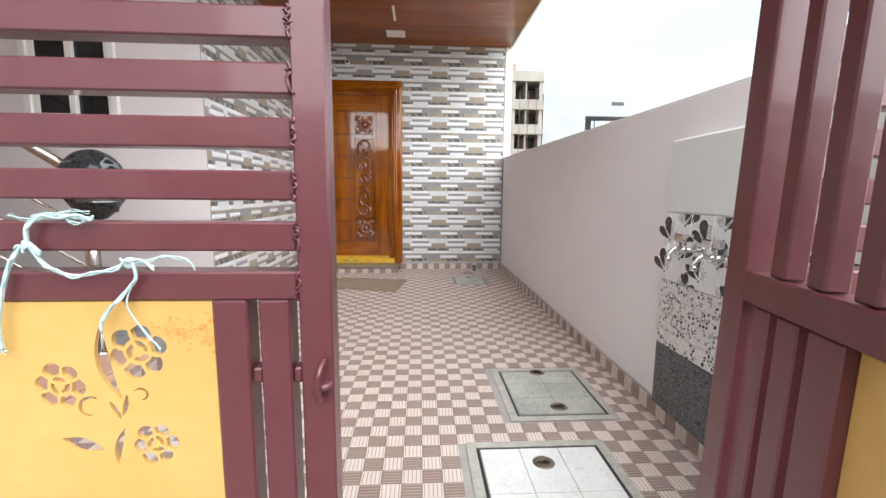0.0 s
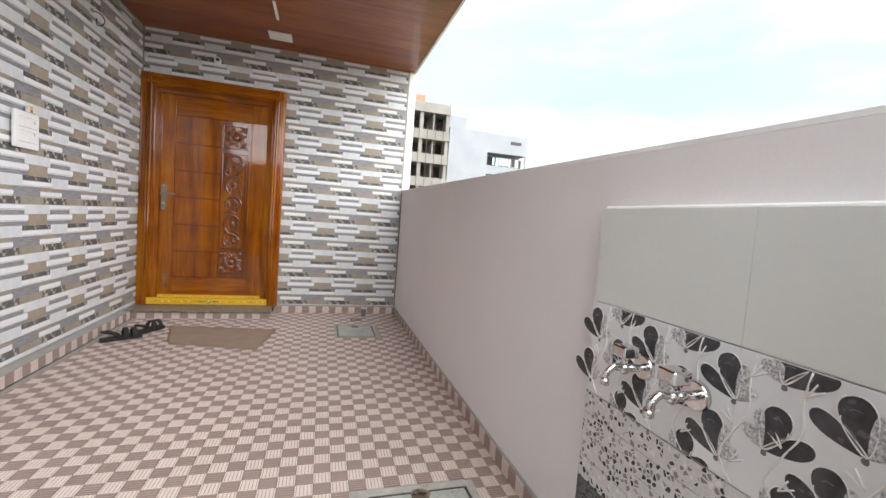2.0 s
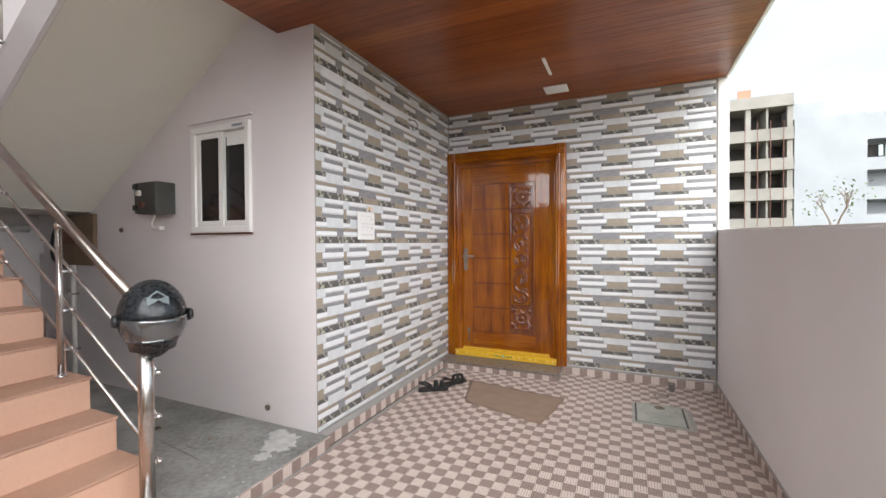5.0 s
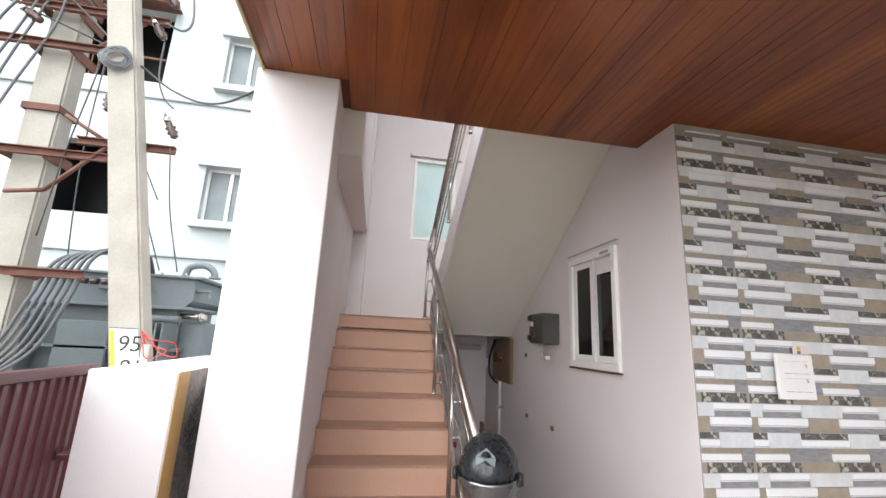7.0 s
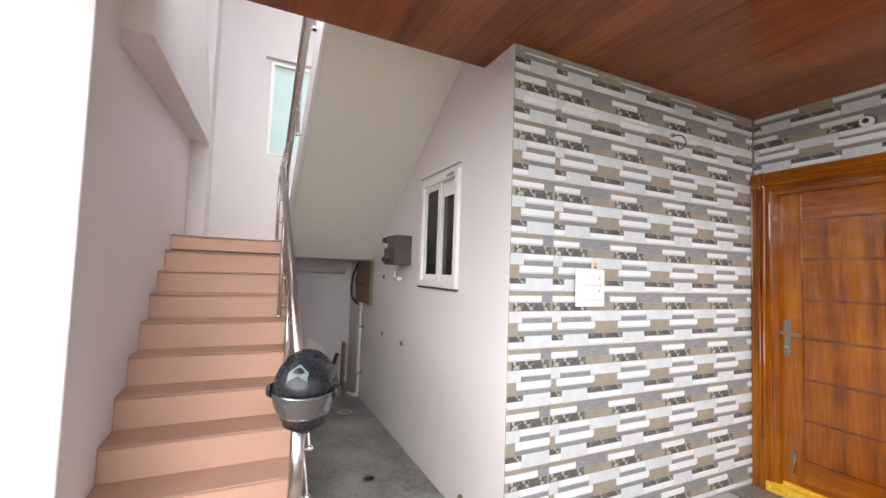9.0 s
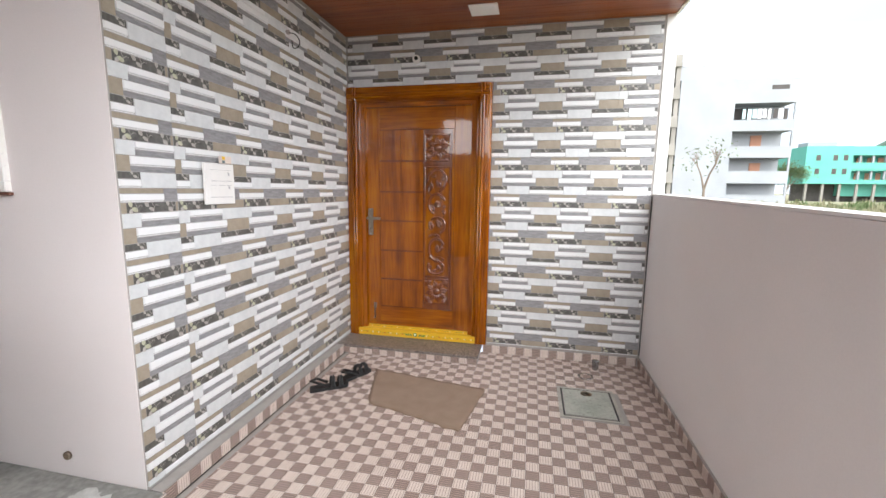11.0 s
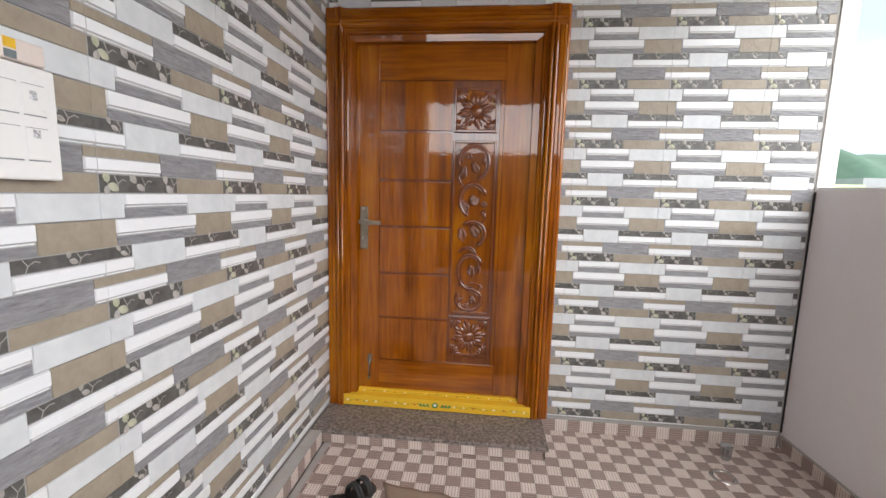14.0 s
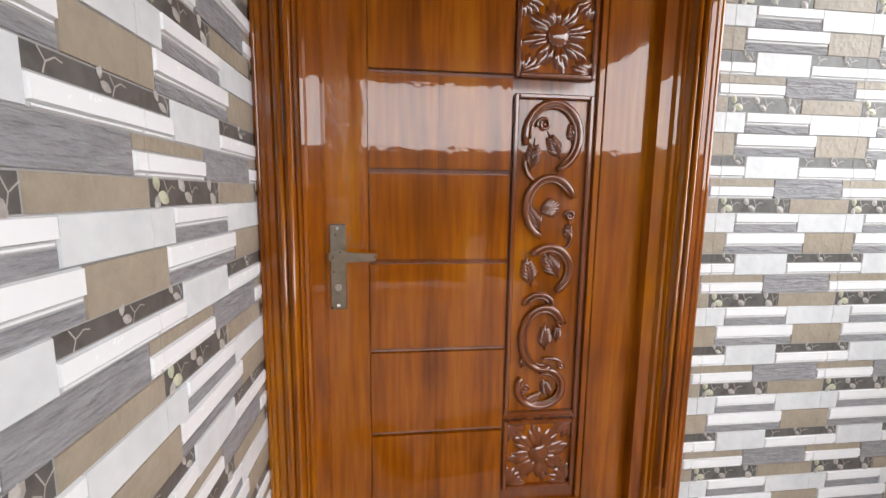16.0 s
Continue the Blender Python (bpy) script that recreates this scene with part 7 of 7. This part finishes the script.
def tile_mesh(ua, ub, va, vb):
    """Mesh of the stretch ua..ub, va..vb of the repeating relief; it stands in the x z plane and faces -y."""
    key = tuple(round(q, 4) for q in (ua, ub, va, vb))
    if key in TILE_CACHE:
        return TILE_CACHE[key]
    V, F, I = [], [], []

    def slab(a, b, c, e, mi, h, inset):
        i0 = len(V)
        V.extend([(a, 0, c), (b, 0, c), (b, 0, e), (a, 0, e)])
        V.extend([(a + inset, -h, c + inset), (b - inset, -h, c + inset), (b - inset, -h, e - inset), (a + inset, -h, e - inset)])
        for f in ((4, 5, 6, 7), (0, 1, 5, 4), (1, 2, 6, 5), (2, 3, 7, 6), (3, 0, 4, 7)):
            F.append(tuple(i0 + q for q in f))
            I.append(mi)
    g = 0.0001
    slab(ua + g - ua, ub - g - ua, -(vb - g), -(va + g), 5, 0.0014, 0.0003)
    rnd = random.Random(2)
    for u0, u1, v0, v1, mi, h in PIECES:
        for s in (-1, 0, 1, 2):
            a, b = max(u0 + s * TP, ua + g), min(u1 + s * TP, ub - g)
            c, e = max(v0, va + g), min(v1, vb - g)
            if b - a < 0.006 or e - c < 0.006:
                continue
            k = 0.0007
            if a > u0 + s * TP + 1e-6:
                a -= 0.0013
            if b < u1 + s * TP - 1e-6:
                b += 0.0013
            if mi == 0:
                lip = 0.0075
                slab(a + k - ua, b - k - ua, -(e - k), -(e - lip), 7, h * 0.35, 0.0006)
                slab(a + k + 0.004 - ua, b - k - 0.004 - ua, -(e - 0.0022), -(e - lip + 0.0012), 0, h * 0.6, 0.0008)
                slab(a + k - ua, b - k - ua, -(e - lip), -(c + k), 0, h, 0.0022)
            else:
                slab(a + k - ua, b - k - ua, -(e - k), -(c + k), mi, h, (0.0014 if mi in (1, 2) else 0.0010))
            if mi == 4:
                def leaf(x, z, ang, ln, wd, m_):
                    ca, sa = math.cos(ang), math.sin(ang)
                    i0 = len(V)
                    V.append((x - ua + ca * ln * 0.5, -h - 0.0045, z + sa * ln * 0.5))
                    for t_, s_ in ((0, 0), (0.25, 0.8), (0.55, 1), (0.85, 0.55), (1, 0), (0.85, -0.55), (0.55, -1), (0.25, -0.8)):
                        V.append((min(b, max(a, x + ca * ln * t_ - sa * wd * s_)) - ua, -h - 0.0012, z + sa * ln * t_ + ca * wd * s_))
                    for q in range(8):
                        F.append((i0, i0 + 1 + q, i0 + 1 + (q + 1) % 8))
                        I.append(m_)

                def twig(pts):
                    for (xa_, za_), (xb_, zb__) in zip(pts, pts[1:]):
                        if not (a < xa_ < b and a < xb_ < b):
                            continue
                        dx, dz = xb_ - xa_, zb__ - za_
                        n_ = math.hypot(dx, dz)
                        px_, pz_ = -dz / n_ * 0.0009, dx / n_ * 0.0009
                        i0 = len(V)
                        V.extend([(xa_ + px_ - ua, -h - 0.0008, za_ + pz_), (xa_ - px_ - ua, -h - 0.0008, za_ - pz_), (xb_ - px_ - ua, -h - 0.0008, zb__ - pz_), (xb_ + px_ - ua, -h - 0.0008, zb__ + pz_)])
                        F.append((i0, i0 + 1, i0 + 2, i0 + 3))
                        I.append(8)
                hgt = e - c
                full0 = u0 + s * TP
                rn = random.Random(int(u0 * 1000) + 7)
                for f_ in (0.04, 0.40, 0.86):
                    x = full0 + f_ * (u1 - u0) + rn.uniform(-0.008, 0.012)
                    zc = -(c + hgt * 0.55)
                    for q in range(3 if f_ < 0.1 else 2):
                        ang = (1.9, -0.7, -1.9)[q] + rn.uniform(-0.4, 0.4)
                        ln = hgt * rn.uniform(0.62, 0.80)
                        if a + 0.012 < x < b - 0.012:
                            leaf(x, zc + (0.004, 0.002, 0)[q], ang, ln, ln * rn.uniform(0.24, 0.34), 9 if (f_ < 0.1 and q < 2) else 6)
                    tx = x + 0.022
                    twig([(tx, -(e - 0.002)), (tx + 0.005, -(c + hgt * 0.5)), (tx + 0.018, -(c + hgt * 0.25)), (tx + 0.028, -(c + hgt * 0.35))])
                    twig([(tx + 0.005, -(c + hgt * 0.5)), (tx - 0.004, -(c + 0.002))])
    me = bpy.data.meshes.new("wall_tile")
    me.from_pydata(V, [], F)
    me.polygons.foreach_set("material_index", I)
    for k in TMATS:
        me.materials.append(M[k])
    TILE_CACHE[key] = me
    return me


def tiles(parent, m, a0, a1, z0, z1, origin, zo, joint, skip=None):
    """Tiles from a0 to a1 along the wall; origin: where a taupe block begins; zo: the top of a row."""
    j0 = math.floor((a0 - origin - joint) / TP)
    k0 = math.floor((z0 - zo) / TH)
    j = j0
    while origin + joint + j * TP < a1 - 0.004:
        ta, tb = origin + joint + j * TP, origin + joint + (j + 1) * TP
        k = k0
        while zo + k * TH < z1 - 0.004:
            zb_, zt = zo + k * TH, zo + (k + 1) * TH
            rects = [(max(ta, a0), min(tb, a1), max(zb_, z0), min(zt, z1))]
            if skip:
                out = []
                for r in rects:
                    sa, sb, sc, se = skip
                    if r[1] <= sa or r[0] >= sb or r[3] <= sc or r[2] >= se:
                        out.append(r)
                        continue
                    if r[0] < sa:
                        out.append((r[0], sa, r[2], r[3]))
                    if r[1] > sb:
                        out.append((sb, r[1], r[2], r[3]))
                    c0, c1 = max(r[0], sa), min(r[1], sb)
                    if r[3] > se:
                        out.append((c0, c1, max(se, r[2]), r[3]))
                rects = out
            for a, b, c, e in rects:
                if b - a < 0.008 or e - c < 0.008:
                    continue
                me = tile_mesh(joint + a - ta, joint + b - ta, zt - e, zt - c)
                ob = new("wall_tile", me)
                ob.parent = parent
                ob.matrix_local = m @ Matrix.Translation((a, 0, e))
            k += 1
        j += 1


M_DOOR = Matrix.Translation((0, YD + 0.006, 0))
tiles(wall_door, M_DOOR, -0.893, 1.605, 0.085, ZC - 0.001, 0.733 - 4 * TP, 1.519 - 6 * TH + 0.0, 0.14, (DX0 - 0.002, DX1 + 0.002, 0.0, DZ1 + 0.001))
M_LEFT = Matrix.Translation((XL - 0.006, 0, 0)) @ Matrix.Rotation(radians(90), 4, "Z")
tiles(wall_left, M_LEFT, 3.75, 5.592, 0.085, ZC - 0.001, 4.057 - TP * 2, 1.243 - 5 * TH, 0.14)
tiles(wall_left, M_LEFT, 3.476, 3.748, 0.085, ZC - 0.001, 3.352 - TP, 1.243 - 5 * TH, 0.0)


# ---------- pieces: striped floor checks ----------
CELL, GX, GY = 0.0690, 0.460, 1.681
CHECK_CACHE = {}
HOLES = [(0.975, 1.45, 2.035, 2.56), (0.765, 1.30, 1.33, 1.893), (0.945, 1.325, 4.66, 5.08)]


def check_mesh(cells, key):
    """cells: (x0, x1, y0, y1, light); flat checks with fine stripes, tops near z 0."""
    if key in CHECK_CACHE:
        return CHECK_CACHE[key]
    V, F, I = [], [], []
    for x0, x1, y0, y1, light in cells:
        def q(a, b, c, e, z, mi):
            i0 = len(V)
            V.extend([(a, c, z), (b, c, z), (b, e, z), (a, e, z)])
            F.append((i0, i0 + 1, i0 + 2, i0 + 3))
            I.append(mi)
        g = 0.0012
        a, b, c, e = x0 + g, x1 - g, y0 + g, y1 - g
        if b - a < 0.004 or e - c < 0.004:
            continue
        i0 = len(V)
        V.extend([(a - 0.0006, c - 0.0006, -0.003), (b + 0.0006, c - 0.0006, -0.003), (b + 0.0006, e + 0.0006, -0.003), (a - 0.0006, e + 0.0006, -0.003), (a, c, 0), (b, c, 0), (b, e, 0), (a, e, 0)])
        for f in ((4, 5, 6, 7), (0, 1, 5, 4), (1, 2, 6, 5), (2, 3, 7, 6), (3, 0, 4, 7)):
            F.append(tuple(i0 + k for k in f))
            I.append(0 if light else 1)
        n = 5
        for k in range(n):
            if light:
                xa = x0 + (x1 - x0) * (k + 0.42) / n
                q(xa, xa + 0.0028, c + 0.003, e - 0.003, 0.0004, 2)
            else:
                ya_ = y0 + (y1 - y0) * (k + 0.42) / n
                q(a + 0.003, b - 0.003, ya_, ya_ + 0.0028, 0.0004, 3)
    me = bpy.data.meshes.new("floor_tile")
    me.from_pydata(V, [], F)
    me.polygons.foreach_set("material_index", I)
    for k in ("f_light", "f_dark", "f_stripe_d", "f_stripe_l"):
        me.materials.append(M[k])
    CHECK_CACHE[key] = me
    return me


def checks(parent, m, x0, x1, y0, y1, gx, gy, holes=(), name="floor_tile", flip=0):
    T = CELL * 4
    i = math.floor((x0 - gx) / T)
    while gx + i * T < x1:
        j = math.floor((y0 - gy) / T)
        while gy + j * T < y1:
            ox, oy = gx + i * T, gy + j * T
            cells = []
            for a in range(4):
                for b in range(4):
                    cx0, cx1 = max(ox + a * CELL, x0), min(ox + (a + 1) * CELL, x1)
                    cy0, cy1 = max(oy + b * CELL, y0), min(oy + (b + 1) * CELL, y1)
                    if cx1 - cx0 < 0.004 or cy1 - cy0 < 0.004:
                        continue
                    mx, my = (cx0 + cx1) / 2, (cy0 + cy1) / 2
                    if any(h[0] < mx < h[1] and h[2] < my < h[3] for h in holes):
                        continue
                    cells.append((cx0 - ox, cx1 - ox, cy0 - oy, cy1 - oy, (a + b + flip) % 2 == 1))
            if cells:
                key = (tuple(tuple(round(v, 4) for v in c[:4]) + (c[4],) for c in cells), name)
                ob = new(name, check_mesh(cells, key))
                ob.parent = parent
                ob.matrix_local = m @ Matrix.Translation((ox, oy, 0))
            j += 1
        i += 1


checks(floor, Matrix.Identity(4), -0.795, 1.615, 0.95, 5.595, GX, GY, HOLES)

# skirtings: a single band of checks standing against the walls
SK = 0.074


def skirting(name, label, p0, ang, length, off, z1=SK, z0=0.0, depth=0.02, base=True):
    """A checked band that starts at p0 and runs along the angle; it faces to the right of that run."""
    t = tagged(new(name), label, kind=S)
    t.matrix_world = pose(p0[0], p0[1], 0, 0, 0, ang)
    if base:
        bm = bmesh.new()
        box(bm, 0, length, 0.0045, depth, z0, z1 + 0.003)
        part("backing", bm, "grout", t)
    up = Matrix(((1, 0, 0, 0), (0, 0, -1, 0.004), (0, 1, 0, 0), (0, 0, 0, 1)))
    checks(t, up @ Matrix.Translation((0, 0, 0.0035)), 0, length, z0 + 0.001, z1, off, z0 + 0.002, name="skirting_tile")


skirting("skirting_right", "checked tile skirting along the compound wall", (1.604, 5.585), -90, 4.6, 0.02, depth=0.015)
skirting("skirting_door", "checked tile skirting below the entrance wall", (0.338, 5.586), 0, 1.262, 0.01, depth=0.012)
skirting("skirting_left", "checked tile skirting with a ledge below the side wall", (-0.832, 3.474), 90, 1.81, 0.01, depth=0.066)
skirting("skirting_platform", "checked tile edge of the platform", (-0.806, 2.567), 90, 0.905, 0.03, 0.078, depth=0.008)
skirting("skirting_stair", "checked tile band at the foot of the stairs", (-0.794, 1.765), 90, 0.80, 0.0, 0.098, depth=0.004)
skirting("skirting_step", "checked tile riser of the doorstep", (-0.86, 5.301), 0, 1.18, 0.0, 0.055, depth=0.004, base=False)
